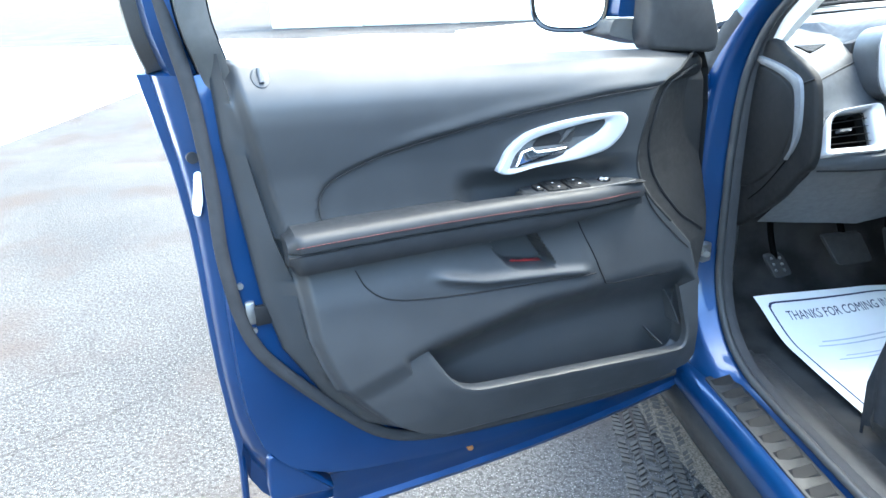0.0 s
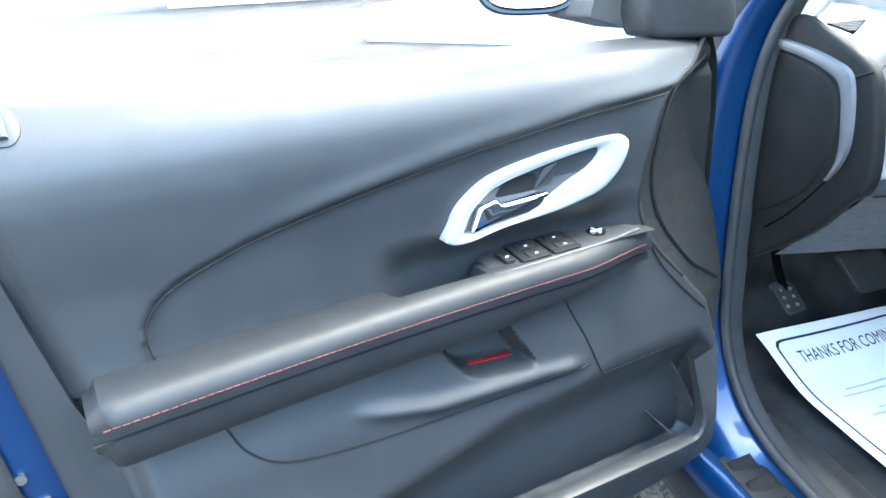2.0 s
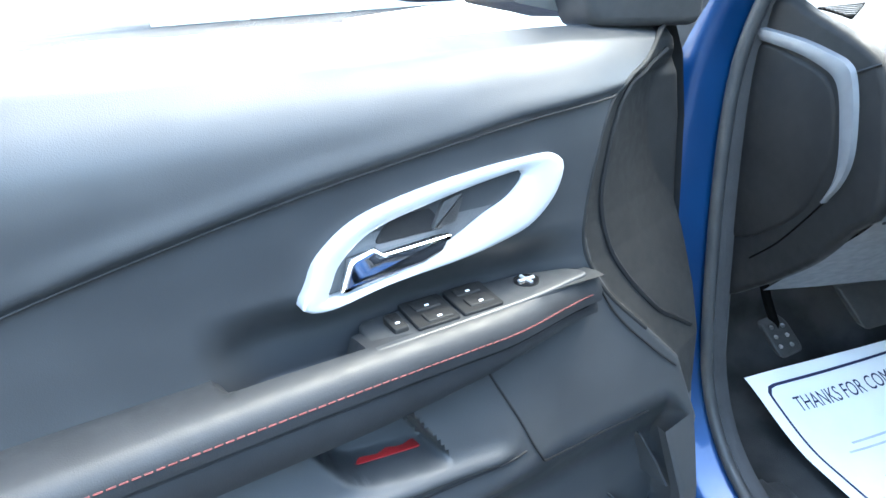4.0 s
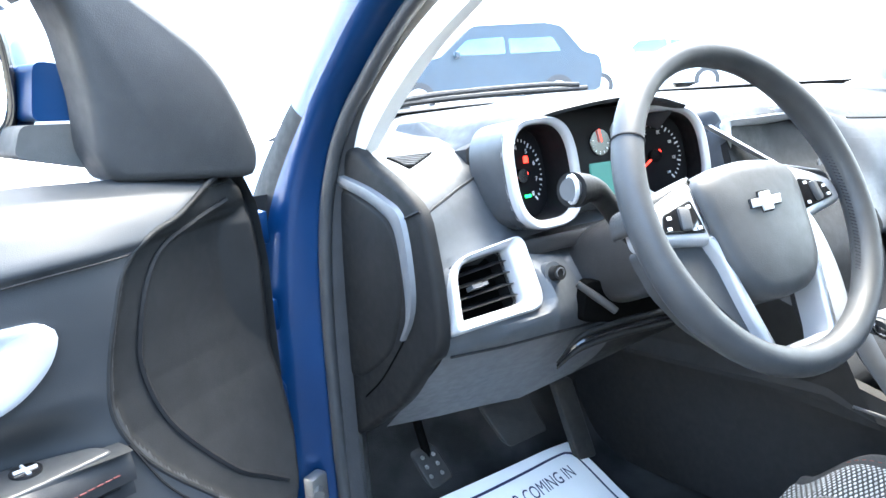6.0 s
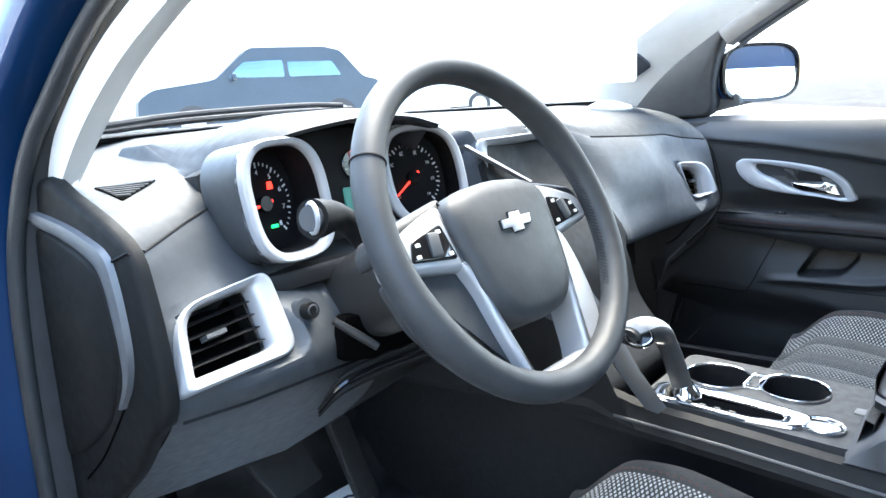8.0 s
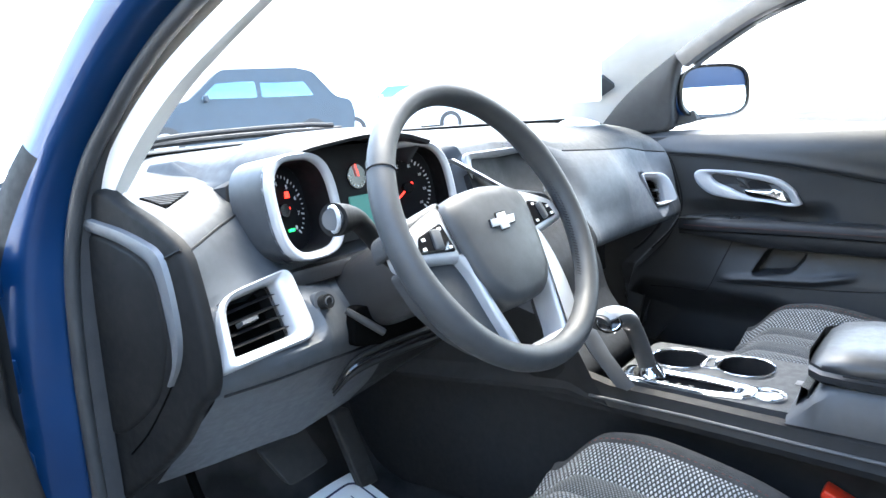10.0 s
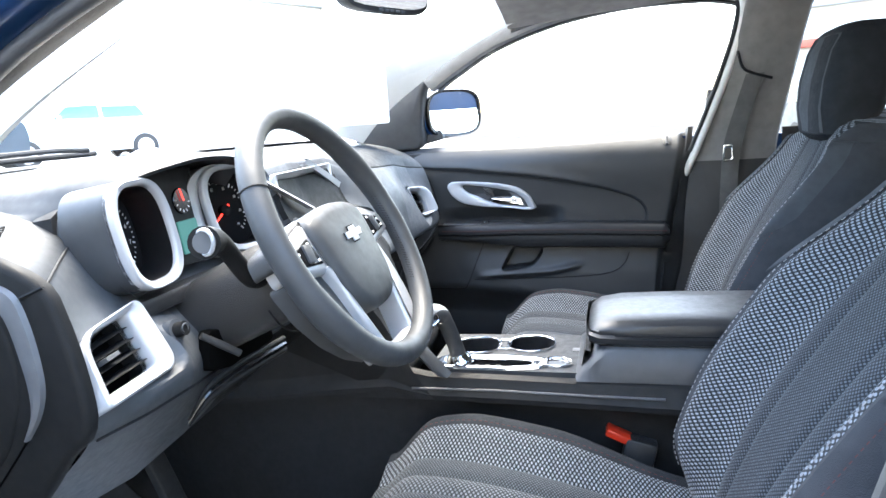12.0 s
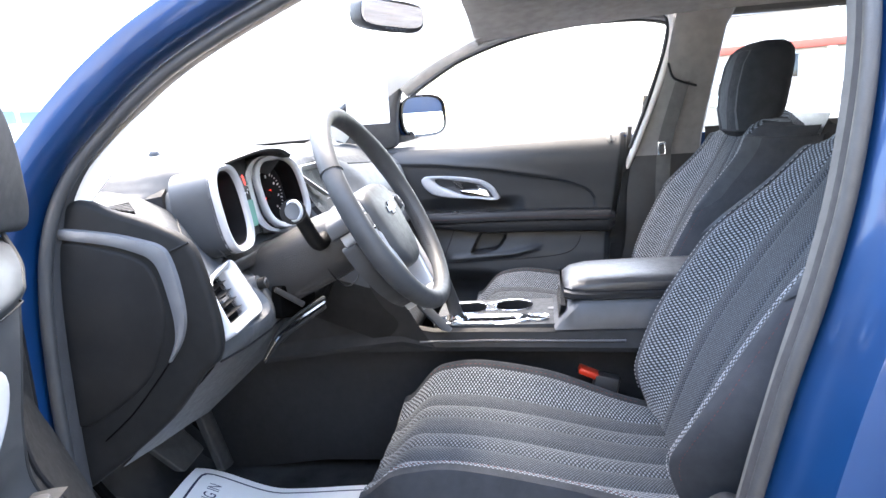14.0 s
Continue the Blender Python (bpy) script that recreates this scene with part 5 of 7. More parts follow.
# ---- instrument cluster ----
cluster = thing("instrument_cluster", "twin-dial instrument cluster in silver bezels", "instrument cluster")
# hood: its front lip rises from the dash top, runs over both dials and turns down at the far end
LIPLINE = spline([(-.572, 1.482, 1.102), (-.553, 1.440, 1.116), (-.535, 1.402, 1.132), (-.500, 1.376, 1.148), (-.450, 1.362, 1.157), (-.390, 1.356, 1.162), (-.320, 1.354, 1.158), (-.258, 1.358, 1.144)], 60)
rows = []
for k, (x, yf, zf) in enumerate(LIPLINE):
    g = k / 59
    up = .010 * math.sin(math.pi * g) ** .6
    row = [(x, 1.66, 1.134), (x, 1.60, 1.138), (x, max(yf + .10, 1.52), zf + up * .6), (x, yf + .05, zf + up), (x, yf + .012, zf + .003), (x, yf, zf - .002), (x, yf + .004, zf - .007), (x, yf + .05, zf - .008), (x, 1.50, zf - .012)]
    e = float(smooth01(g, 0, .10)) * (1 - .5 * float(smooth01(g, .93, 1)))
    rows.append([(px, py, pz if i > 3 else top_z(px, py) - .003 + (pz - top_z(px, py) + .003) * e) for i, (px, py, pz) in enumerate(row)])
part("hood", loft(rows), PAD, cluster, "dark padded instrument hood")


def face_at(a, b, n):
    """Cluster plane: raked, a along x, b up, n to the driver."""
    return (a, 1.384 + .14 * b - n * .99, 1.069 + b + n * .14)


part("cluster_housing", slab([(-.585, -.085), (-.205, -.085), (-.205, .075), (-.27, .095), (-.38, .100), (-.50, .085), (-.575, .045)], face_at, -.09, -.062, .002), DEEP, cluster)


def superellipse(cx, cy, a, b, p, n=64, skew=0.0, turn=0.0):
    out = []
    for q in np.linspace(0, 2 * math.pi, n, endpoint=False):
        u, v = a * math.copysign(abs(math.cos(q)) ** (2 / p), math.cos(q)), b * math.copysign(abs(math.sin(q)) ** (2 / p), math.sin(q))
        u += skew * v
        c, s = math.cos(turn), math.sin(turn)
        out.append((cx + u * c - v * s, cy + u * s + v * c))
    return out


def toed(cx, y0, turn):
    """A dial's own plane: as the cluster's, turned about its middle (positive: to the car's middle)."""
    c, s = math.cos(radians(turn)), math.sin(radians(turn))
    return lambda a, b, n: (cx + (a - cx) * c + n * s, y0 + .14 * b + (a - cx) * s - n * c, 1.071 + b + n * .14)


def dial(cx, y0, turn, numbers, needle, start, sweep, wide=1.0):
    face_at = toed(cx, y0, turn)

    def face_in(a, b, n):
        return face_at(a, b, n - .020)

    bez_o = superellipse(cx, .001, .0625 * wide, .0705, 3.0, skew=-.08)
    bez_i = superellipse(cx + .002, .002, .0500 * wide, .0605, 3.0, skew=-.08)
    bez = part("dial_bezel", ring(bez_o, bez_i, face_at, .000, .014, .006, .003), SILVER, cluster, "satin silver dial bezel")
    part("dial_collar", loft([[face_at(*p, n) for p in superellipse(cx, .001, .0625 * wide, .0705, 3.0, skew=-.08)] for n in (-.06, .004)], True), GREYDASH, cluster)
    part("dial_wall", loft([[face_at(*p, .0045) for p in superellipse(cx + .002, .002, .0497 * wide, .0602, 3.0, skew=-.08)], [face_in(*p, -.021) for p in superellipse(cx + .002, .002, .0495 * wide, .0600, 3.0, skew=-.08)]], True), DIAL, cluster)
    fc = part("dial_face", slab(bez_i, face_in, -.040, -.020, .001, 1), DIAL, cluster, "black dial face with white marks")
    marks = bmesh.new()
    for k in range(33):
        q = radians(start - sweep * k / 32)
        r0, r1 = (.038, .044) if k % 4 == 0 else (.0405, .044)
        w = .0008 if k % 4 else .0012
        c, s = math.cos(q), math.sin(q)
        pts = [(cx + c * r - s * d, s * r * 1.12 + c * d) for r, d in ((r0, -w), (r1, -w), (r1, w), (r0, w))]
        marks.faces.new([marks.verts.new(face_in(*p, -.0192)) for p in pts])
    part("marks", marks, WHITE, fc, smooth=False)
    for k, word in enumerate(numbers):
        q = radians(start - sweep * k / (len(numbers) - 1))
        m = Matrix.Translation(face_in(cx + .033 * math.cos(q), .033 * 1.12 * math.sin(q), -.0190)) @ pose(0, 0, 0, 82, 0, 0)
        text(word, .0085 if len(word) < 3 else .0065, WHITE, fc, m, "numeral")
    q = radians(needle)
    part("needle", tube([face_in(cx + .012 * math.cos(q + math.pi), .012 * math.sin(q + math.pi), -.014), face_in(cx + .042 * math.cos(q), .046 * math.sin(q), -.014)], [.0022, .0009], 6), NEEDLE, fc, "red needle")
    part("hub", tube([face_in(cx, 0, -.02), face_in(cx, 0, -.010)], .009, 16), GLOSSBLACK, fc)
    return fc


LX, RX = -.512, -.268
rev = dial(LX, 1.378, 6, ["0", "1", "2", "3", "4", "5", "6", "7", "8"], 190, 225, 270)
face_in = lambda a, b, n: toed(LX, 1.378, 6)(a, b, n - .020)
part("warning_lamp", slab([(LX + .012, .016), (LX + .020, .016), (LX + .019, .025), (LX + .013, .025)], face_in, -.0195, -.0175, .0003, 1), NEEDLE, rev)
part("warning_lamp", slab([(LX + .008, -.030), (LX + .018, -.030), (LX + .018, -.026), (LX + .008, -.026)], face_in, -.0195, -.0175, .0003, 1), GREENLAMP, rev)
dial(RX, 1.386, -24, ["0", "20", "40", "60", "80", "100", "120", "140"], 218, 225, 270)
part("centre_panel", slab([(-.455, -.06), (-.335, -.06), (-.335, .080), (-.455, .080)], face_at, -.03, -.024, .001, 1), DIAL, cluster)
small = part("fuel_gauge", slab([(-.3745 + .019 * math.cos(q), .032 + .019 * math.sin(q)) for q in np.linspace(0, 2 * math.pi, 24, endpoint=False)], face_at, -.026, -.021, .001, 1), GLOSSBLACK, cluster, "small black fuel gauge")
marks = bmesh.new()
for k in range(7):
    q = radians(200 - 30 * k + 150)
    c, s = math.cos(q), math.sin(q)
    marks.faces.new([marks.verts.new(face_at(-.3745 + c * r - s * d, .032 + s * r + c * d, -.0205)) for r, d in ((.013, -.0007), (.017, -.0007), (.017, .0007), (.013, .0007))])
part("marks", marks, WHITE, small, smooth=False)
part("needle", tube([face_at(-.3745, .032, -.018), face_at(-.378, .050, -.018)], .001, 6), NEEDLE, small, "red needle")
part("display", slab(rounded([(-.398, -.044), (-.352, -.044), (-.352, .004), (-.398, .004)], .003, 2), face_at, -.026, -.021, .001, 1), GREEN_LCD, cluster, "pale green trip display")
part("lower_lip", slab(rounded([(-.57, -.10), (-.24, -.10), (-.24, -.078), (-.57, -.078)], .008, 3), face_at, -.04, .004, .004), BLACK, cluster)

# silver cheek curving round the near side of the speed dial
arc = range(18, 46)
near, far = superellipse(RX, .001, .064, .0712, 2.8), superellipse(RX - .004, -.001, .088, .074, 2.8)
cheek = toed(RX, 1.386, -24)
rows = [[cheek(*near[k], .002), cheek(*(np.array(near[k]) * .5 + np.array(far[k]) * .5), .013), cheek(*far[k], .013), cheek(*far[k], -.03)] for k in arc]
part("dial_cheek", loft(rows), SILVER, cluster, "satin silver curved dial cheek")

# the fascia's facet from the hood's lip and the crease to the rev dial's bezel
rim = superellipse(LX, .001, .0622, .0702, 3.0, 96, skew=-.08)
plane = toed(LX, 1.378, 6)
inner = [np.array(plane(*rim[k], .003)) for k in range(20, 66)]
outer_line = even(spline([(-.480, 1.372, 1.149), (-.505, 1.380, 1.144), (-.535, 1.405, 1.129), (-.562, 1.470, 1.100), (-.575, 1.440, 1.074), (-.574, 1.405, 1.045), (-.560, 1.376, 1.015), (-.545, 1.372, .998)], 80), len(inner))
rows = []
for p, q in zip(inner, outer_line):
    rows.append([p + (q - p) * f + np.array((0, .010, 0)) * math.sin(math.pi * f) for f in np.linspace(0, 1, 8)])
part("dial_surround", loft(rows), FASCIA, cluster, "dark fascia facet round the rev dial")

# ---- centre stack ----
stack = thing("centre_stack", "centre stack with a recessed display and radio controls", "centre stack")


def st(a, b, n):
    return (a, 1.405 + .42 * b * (1 if b < 0 else .2) - n, 1.048 + b + .3 * n)


screen_o = rounded([(-.078, -.022), (.086, -.022), (.112, .046), (-.098, .046)], .008, 5)
part("display_surround", ring(rounded([(-.120, -.030), (.118, -.030), (.140, .058), (-.128, .058)], .012, 5), screen_o, st, -.03, .018, .016), SILVER, stack, "satin silver display surround")
part("display", slab(screen_o, st, -.05, -.012, .001, 1), SCREEN, stack, "unlit display with the sky's reflection in its colour")
strip = [(.026, 1.405, 1.124), (.09, 1.398, 1.094), (.15, 1.388, 1.060), (.205, 1.378, 1.028)]
part("side_fin", loft([[(x + d, y - e, z + d * .5) for d, e in ((-.010, -.006), (-.008, .008), (.006, .010), (.010, -.004))] for x, y, z in spline(strip, 10)]), SILVER, stack, "slanting satin silver fin")
for sx in (-1,):
    part("side_fin", loft([[(sx * (.165 - .13 * f + d), 1.400 - .03 * f - e, 1.105 - .070 * f) for d, e in ((-.008, .0), (-.006, .010), (.004, .012), (.008, .0))] for f in np.linspace(0, 1, 8)]), SILVER, stack, "slanting satin silver fin")
part("display_brow", loft([[(x, 1.52, 1.135), (x, 1.45, 1.134 - .02 * (x / .15) ** 2), (x, 1.432, 1.124 - .02 * (x / .15) ** 2), (x, 1.436, 1.104)] for x in np.linspace(-.11, .12, 20)]), PAD, stack)
part("radio_panel", slab(rounded([(-.135, -.16), (.135, -.16), (.150, -.02), (-.150, -.02)], .012, 5), st, -.02, .012, .006, 3), BLACK, stack, "black radio panel")
for sx in (-1, 1):
    part("control_knob", tube([st(sx * .105, -.040, .01), st(sx * .105, -.040, .026)], .013, 20), SATIN, stack, "silver rotary knob")
    part("control_knob", tube([st(sx * .085, -.125, .01), st(sx * .085, -.125, .034)], .022, 20), SILVER, stack, "silver rotary knob")
for k in range(6):
    part("button", slab(rounded([(-.062 + k * .021, -.075), (-.044 + k * .021, -.075), (-.044 + k * .021, -.060), (-.062 + k * .021, -.060)], .003, 2), st, .01, .017, .002, 2), GLOSSBLACK, stack)
    part("button", slab(rounded([(-.062 + k * .021, -.050), (-.044 + k * .021, -.050), (-.044 + k * .021, -.036), (-.062 + k * .021, -.036)], .003, 2), st, .01, .017, .002, 2), GREYDASH, stack)

# no opening here: a flat black plate painted as the tray's shade
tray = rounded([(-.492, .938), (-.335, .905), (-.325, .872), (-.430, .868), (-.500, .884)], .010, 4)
part("tray_shade", slab(tray, lambda a, b, n: (a, 1.330 - n, b), .0, .016, .003), SHADEBLACK, dash, "black plate painted as the shade of the tray under the column")
for k in range(3):
    line = spline([(-.516, 1.347, .822 - .004 * k), (-.494, 1.327, .858 - .008 * k), (-.450, 1.316, .869 - .009 * k), (-.385, 1.308, .870 - .009 * k), (-.315, 1.304, .868 - .009 * k)], 24)
    part("tray_lip", tube(line, [.0015 + .0030 * float(smooth01(i, 0, 8)) for i in range(24)], 8), (CAPBLACK, GLOSSBLACK, CAPBLACK)[k], dash, "black curved tray lip")

# ---- steering column and wheel ----
WC = np.array((-.396, 1.148, 1.0485))
WN = np.array((0, -.886, .463))
WU = np.array((0, .463, .886))


def wh(a, b, n):
    """Wheel plane: a to the right, b up the wheel, n to the driver."""
    return tuple(WC + np.array((a, 0, 0)) + WU * b + WN * n)


column = thing("steering_column", "charcoal plastic steering column shroud with stalks", "steering column")
rows = []
for n, w, h, d in ((-.045, .048, .044, 0), (-.06, .060, .052, .0), (-.12, .070, .058, .004), (-.20, .074, .058, .008), (-.28, .072, .056, .010)):
    rows.append([wh(u, v + d, n) for u, v in superellipse(0, -.012, w, h, 3.0, 40)])
part("shroud", loft(rows, True, False, True), BLACK, column)
part("shroud_seam", tube([wh(u, v, -.121) for u, v in superellipse(0, -.018, .0715, .0675, 3.0, 40)][21:40], .0012, 6), DEEP, column)
stalk_path = spline([wh(-.05, .01, -.10), wh(-.09, .008, -.105), (-.530, 1.255, 1.062), (-.578, 1.245, 1.072)], 16)
part("left_stalk", tube(stalk_path, [.012, .013, .013, .0125, .012, .012, .012, .012, .012, .0125, .0135, .0145, .016, .0175, .019, .0195], 16), CAPBLACK, column, "black indicator stalk with a round end")
part("stalk_ring", tube([np.array((-.5795, 1.243, 1.073)) + .0145 * (math.cos(q) * np.array((-.25, -.8, .05)) / .84 + math.sin(q) * np.array((0, .0, 1))) for q in np.linspace(0, 2 * math.pi, 20, endpoint=False)], .0025, 6, True), SILVER, column)
part("stalk_cap", tube([(-.572, 1.246, 1.071), (-.5822, 1.2422, 1.0735)], .0130, 20), GREYDASH, column, "grey round stalk end")
part("right_stalk", tube(spline([wh(.05, .01, -.10), wh(.12, .02, -.10), wh(.165, .03, -.095), wh(.20, .038, -.09)], 12), [.011] * 8 + [.012, .013, .014, .014], 14), GLOSSBLACK, column, "black wiper stalk")
part("stalk_ring", tube([wh(.165, .03, -.095), wh(.180, .0335, -.093)], .0145, 14), SILVER, column)
part("ignition", tube([wh(.075, -.02, -.11), wh(.100, -.022, -.10)], .016, 16), MIDGREY, column)
part("key_tag", slab(rounded([(.122, -.092), (.156, -.086), (.150, -.030), (.128, -.034)], .010, 4), wh, -.070, -.066, .001, 2), WHITE, column, "white tag hanging from the key")
part("tilt_lever", tube([(-.505, 1.318, .936), (-.487, 1.302, .918), (-.468, 1.287, .899)], [.0045, .0055, .0050], 10, flat=.7), BLACK, column, "black column tilt lever")

wheel = thing("steering_wheel", "leather steering wheel with silver spokes and plain hub", "steering wheel")
R, r = .1800, .0160
rim = []
for k in range(96):
    q = 2 * math.pi * k / 96
    grip = 1 + .10 * math.exp(-((math.degrees(q) % 180 - 28) / 14) ** 2)
    c = np.array((math.cos(q), math.sin(q)))
    rim.append([wh(*(c * (R + r * grip * math.cos(p) * 1.0)), r * 1.05 * grip * math.sin(p)) for p in (2 * math.pi * j / 18 for j in range(18))])
part("rim", loft(rim, True, True), LEATHER, wheel, "black leather wheel rim")
for q0 in (28, 152):
    q = radians(q0)
    c = np.array((math.cos(q), math.sin(q)))
    part("rim_seam", tube([wh(*(c * (R + r * 1.04 * math.cos(p))), r * 1.09 * math.sin(p)) for p in np.linspace(0, 2 * math.pi, 20, endpoint=False)], .0009, 5, True), DEEP, wheel)
for q0, q1 in ((-40, 30), (150, 218)):
    st_bm = bmesh.new()
    for k in range(46):
        q = radians(q0 + (q1 - q0) * k / 45)
        c = np.array((math.cos(q), math.sin(q)))
        e = np.array((-c[1], c[0]))
        tube([wh(*(c * (R - r * .98) + e * d), .003 * s) for d, s in ((-.0022, 1), (.0022, -1))], .0007, 4, bm=st_bm)
    part("rim_stitching", st_bm, DEEP, wheel, "sewn inner rim seam")
def sw(a, b, n):
    """The wheel's own axes; the wheel stands straight ahead."""
    return wh(a, b, n)


pad = even(spline([(-.086, .020), (-.066, .040), (-.02, .047), (.02, .047), (.066, .040), (.086, .020), (.080, -.035), (.069, -.078), (.042, -.104), (0, -.110), (-.042, -.104), (-.069, -.078), (-.080, -.035)], 90, True), 72, True)
rows = []
for f, n in ((1.0, -.070), (1.0, -.012), (.985, -.005), (.94, .000), (.78, .004), (.4, .007), (.1, .008)):
    rows.append([sw(p[0] * f, (p[1] + .03) * f - .03, n) for p in pad])
part("hub_pad", loft(rows, True, False, True), LEATHER, wheel, "black airbag cover")
bow = [(-.021, -.0042), (-.0075, -.0042), (-.0075, -.0095), (.0065, -.0095), (.0075, -.0048), (.0195, -.0048), (.0225, .0046), (.0085, .0046), (.0085, .0098), (-.0055, .0098), (-.0075, .0044), (-.0195, .0044)]
part("hub_badge", slab([(a * 1.2, b * 1.1 - .006) for a, b in bow], sw, .004, .0105, .0010, 2), SILVER, wheel, "bright metal badge")
part("badge_edge", slab([(a * 1.32, b * 1.26 - .006) for a, b in bow], sw, .004, .0088, .0008, 2), GLOSSBLACK, wheel)
for sx in (-1, 1):
    wing = rounded([(sx * .176, -.006), (sx * .172, .022), (sx * .120, .034), (sx * .070, .044), (sx * .074, .020)], [.008, .014, .02, .006, .006], 5)
    part("spoke_cover", slab(wing, sw, -.050, -.014, .008, 3), BLACK, wheel, "black upper spoke cover")
    up = rounded([(sx * .168, -.022), (sx * .166, .008), (sx * .124, .025), (sx * .082, .036), (sx * .080, .004), (sx * .077, -.036)], [.010, .014, .02, .010, .006, .006], 5)
    part("upper_spoke", slab(up, sw, -.040, -.008, .008, 3), SILVER, wheel, "satin silver spoke")
    keys = rounded([(sx * .150, -.015), (sx * .141, .005), (sx * .095, .016), (sx * .088, -.023)], .005, 4)
    pod = part("switch_pad", slab(keys, sw, -.02, -.0055, .003, 2), GLOSSBLACK, wheel, "black spoke switch pad")
    part("rocker_key", rbox((.013, .008, .025), m=Matrix.Translation(sw(sx * .116, -.004, -.004)) @ pose(0, 0, 0, -28, 0, 20 * sx), bevel=.003), MIDGREY, pod)
    for a, b in ((.136, .000), (.103, .008), (.140, -.011), (.097, -.016)):
        part("mark", slab([(sx * a - .003, b - .0018), (sx * a + .003, b - .0018), (sx * a + .003, b + .0018), (sx * a - .003, b + .0018)], sw, -.006, -.0048, .0002, 1), WHITE, pod)
    if sx > 0:
        plate_o = [(.086, -.018), (.100, -.030), (.108, -.070), (.106, -.118), (.092, -.152), (.066, -.171), (.046, -.171), (.054, -.150), (.061, -.120), (.070, -.085), (.078, -.050)]
        part("lower_spoke", slab(even(spline(plate_o, 90, True), 70, True), sw, -.045, -.008, .007, 3), SILVER, wheel, "broad satin silver lower spoke")
        continue
    lo = [(sx * .088, -.028), (sx * .078, -.056), (sx * .072, -.103), (sx * .064, -.142), (sx * .057, -.166), (sx * .040, -.168), (sx * .036, -.163), (sx * .047, -.154), (sx * .054, -.138), (sx * .061, -.103), (sx * .067, -.060), (sx * .074, -.030)]
    part("lower_spoke", slab(even(spline(lo, 80, True), 64, True), sw, -.045, -.006, .006, 3), SILVER, wheel, "satin silver lower spoke")
    web = [(-.164, -.020), (-.153, -.068), (-.128, -.108), (-.096, -.138), (-.056, -.160), (-.050, -.150), (-.062, -.100), (-.075, -.050), (-.086, -.022)]
    part("spoke_web", slab(rounded(web, .010, 4), sw, -.050, -.020, .010, 3), LEATHER, wheel, "black lower spoke panel")
part("foot", slab(rounded([(-.052, -.160), (.052, -.160), (.050, -.182), (-.050, -.182)], .006, 3), sw, -.024, -.007, .005, 3), SILVER, wheel, "satin silver spoke foot")

# ---- pedals ----
def pedal(name, label, outline, lean, top, studs):
    """A rubber pad leaning from the driver, on an arm that comes down from under the dash."""
    ped = thing(name, label, "pedal")
    mid = np.mean(np.array(outline), axis=0)

    def on(a, b, n):
        return (a, 1.60 + lean * (b - mid[1]) - n, b)

    part("pad", slab(rounded(outline, .010, 4), on, -.010, .006, .004, 3), PEDALRUBBER, ped)
    part("arm", tube(spline([on(mid[0], mid[1], -.008), (mid[0] + .01, 1.67, mid[1] + .08), (mid[0] + .02, 1.70, top)], 10), .008, 8), SHADEBLACK, ped)
    for a, b in studs:
        part("stud", tube([on(mid[0] + a, mid[1] + b, .004), on(mid[0] + a, mid[1] + b, .009)], .0032, 8), STEEL, ped, "worn bright stud")
    return ped


pedal("brake_pedal", "plain black rubber brake pedal", [(-.460, .630), (-.358, .632), (-.346, .571), (-.437, .567)], .75, .86, ())
pedal("accelerator_pedal", "long narrow black accelerator pedal", [(-.306, .640), (-.262, .640), (-.214, .466), (-.262, .472)], .10, .86, ())
pedal("parking_brake_pedal", "small studded black parking brake pedal", [(-.603, .588), (-.556, .593), (-.548, .553), (-.596, .547)], 1.2, .80, [(a, b) for a in (-.012, .009) for b in (-.008, .003, .014)])

# ---- centre console ----
console = thing("centre_console", "charcoal centre console with chrome rimmed cup holders", "console")
rows = []
for y, w, zt, zl in ((1.83, .125, .70, .36), (1.60, .125, .71, .38), (1.42, .125, .73, .40), (1.30, .125, .745, .40), (1.20, .118, .752, .40), (1.13, .112, .735, .40), (1.0, .112, .733, .40), (.86, .114, .730, .40), (.70, .120, .728, .40), (.45, .125, .725, .40), (.10, .125, .72, .40)):
    rows.append([(-.072, y, zl), (-.074, y, zt - .12), (-.082, y, zt - .060), (-w - .016, y, zt - .046), (-w - .018, y, zt - .036), (-w - .008, y, zt - .022), (-w - .004, y, zt - .006), (-w + .006, y, zt), (0, y, zt), (w - .006, y, zt), (w + .004, y, zt - .006), (w + .018, y, zt - .04), (w + .030, y, zt - .12), (w + .035, y, zl)])
part("body", loft([r[:8] for r in rows]), CONSOLE, console)
part("body", loft([r[9:] for r in rows]), CONSOLE, console)
part("top_rear", loft([[(x, y, .7275) for x in (-.118, 0, .118)] for y in (.745, .45, .10)]), BLACK, console)
part("side_crease", tube([(-.131 - .0, y, z) for y, z in ((1.16, .712), (1.0, .712), (.85, .708), (.72, .706))], .0025, 6), MIDGREY, console)
part("stack_leg", loft([[(-.095 + d, y, z) for d, y, z in ((-.040, y0, z0), (-.048, y0 - .012, z0 - .004), (-.040, y0 - .026, z0 - .010), (-.015, y0 - .028, z0 - .010))] for y0, z0 in ((1.29, .985), (1.235, .90), (1.19, .84), (1.157, .79), (1.117, .745))]), GREYDASH, console, "slanting grey strut beside the stack")
part("stack_flank", loft([[(-.128, y, z) for y, z in ((1.50, .98), (1.30, .96), (1.21, .84), (1.15, .73))], [(-.130, y, z) for y, z in ((1.55, .69), (1.40, .69), (1.25, .69), (1.12, .69))]]), CONSOLE, console)


def ct(a, b, n):
    return (a, b, .733 + n)


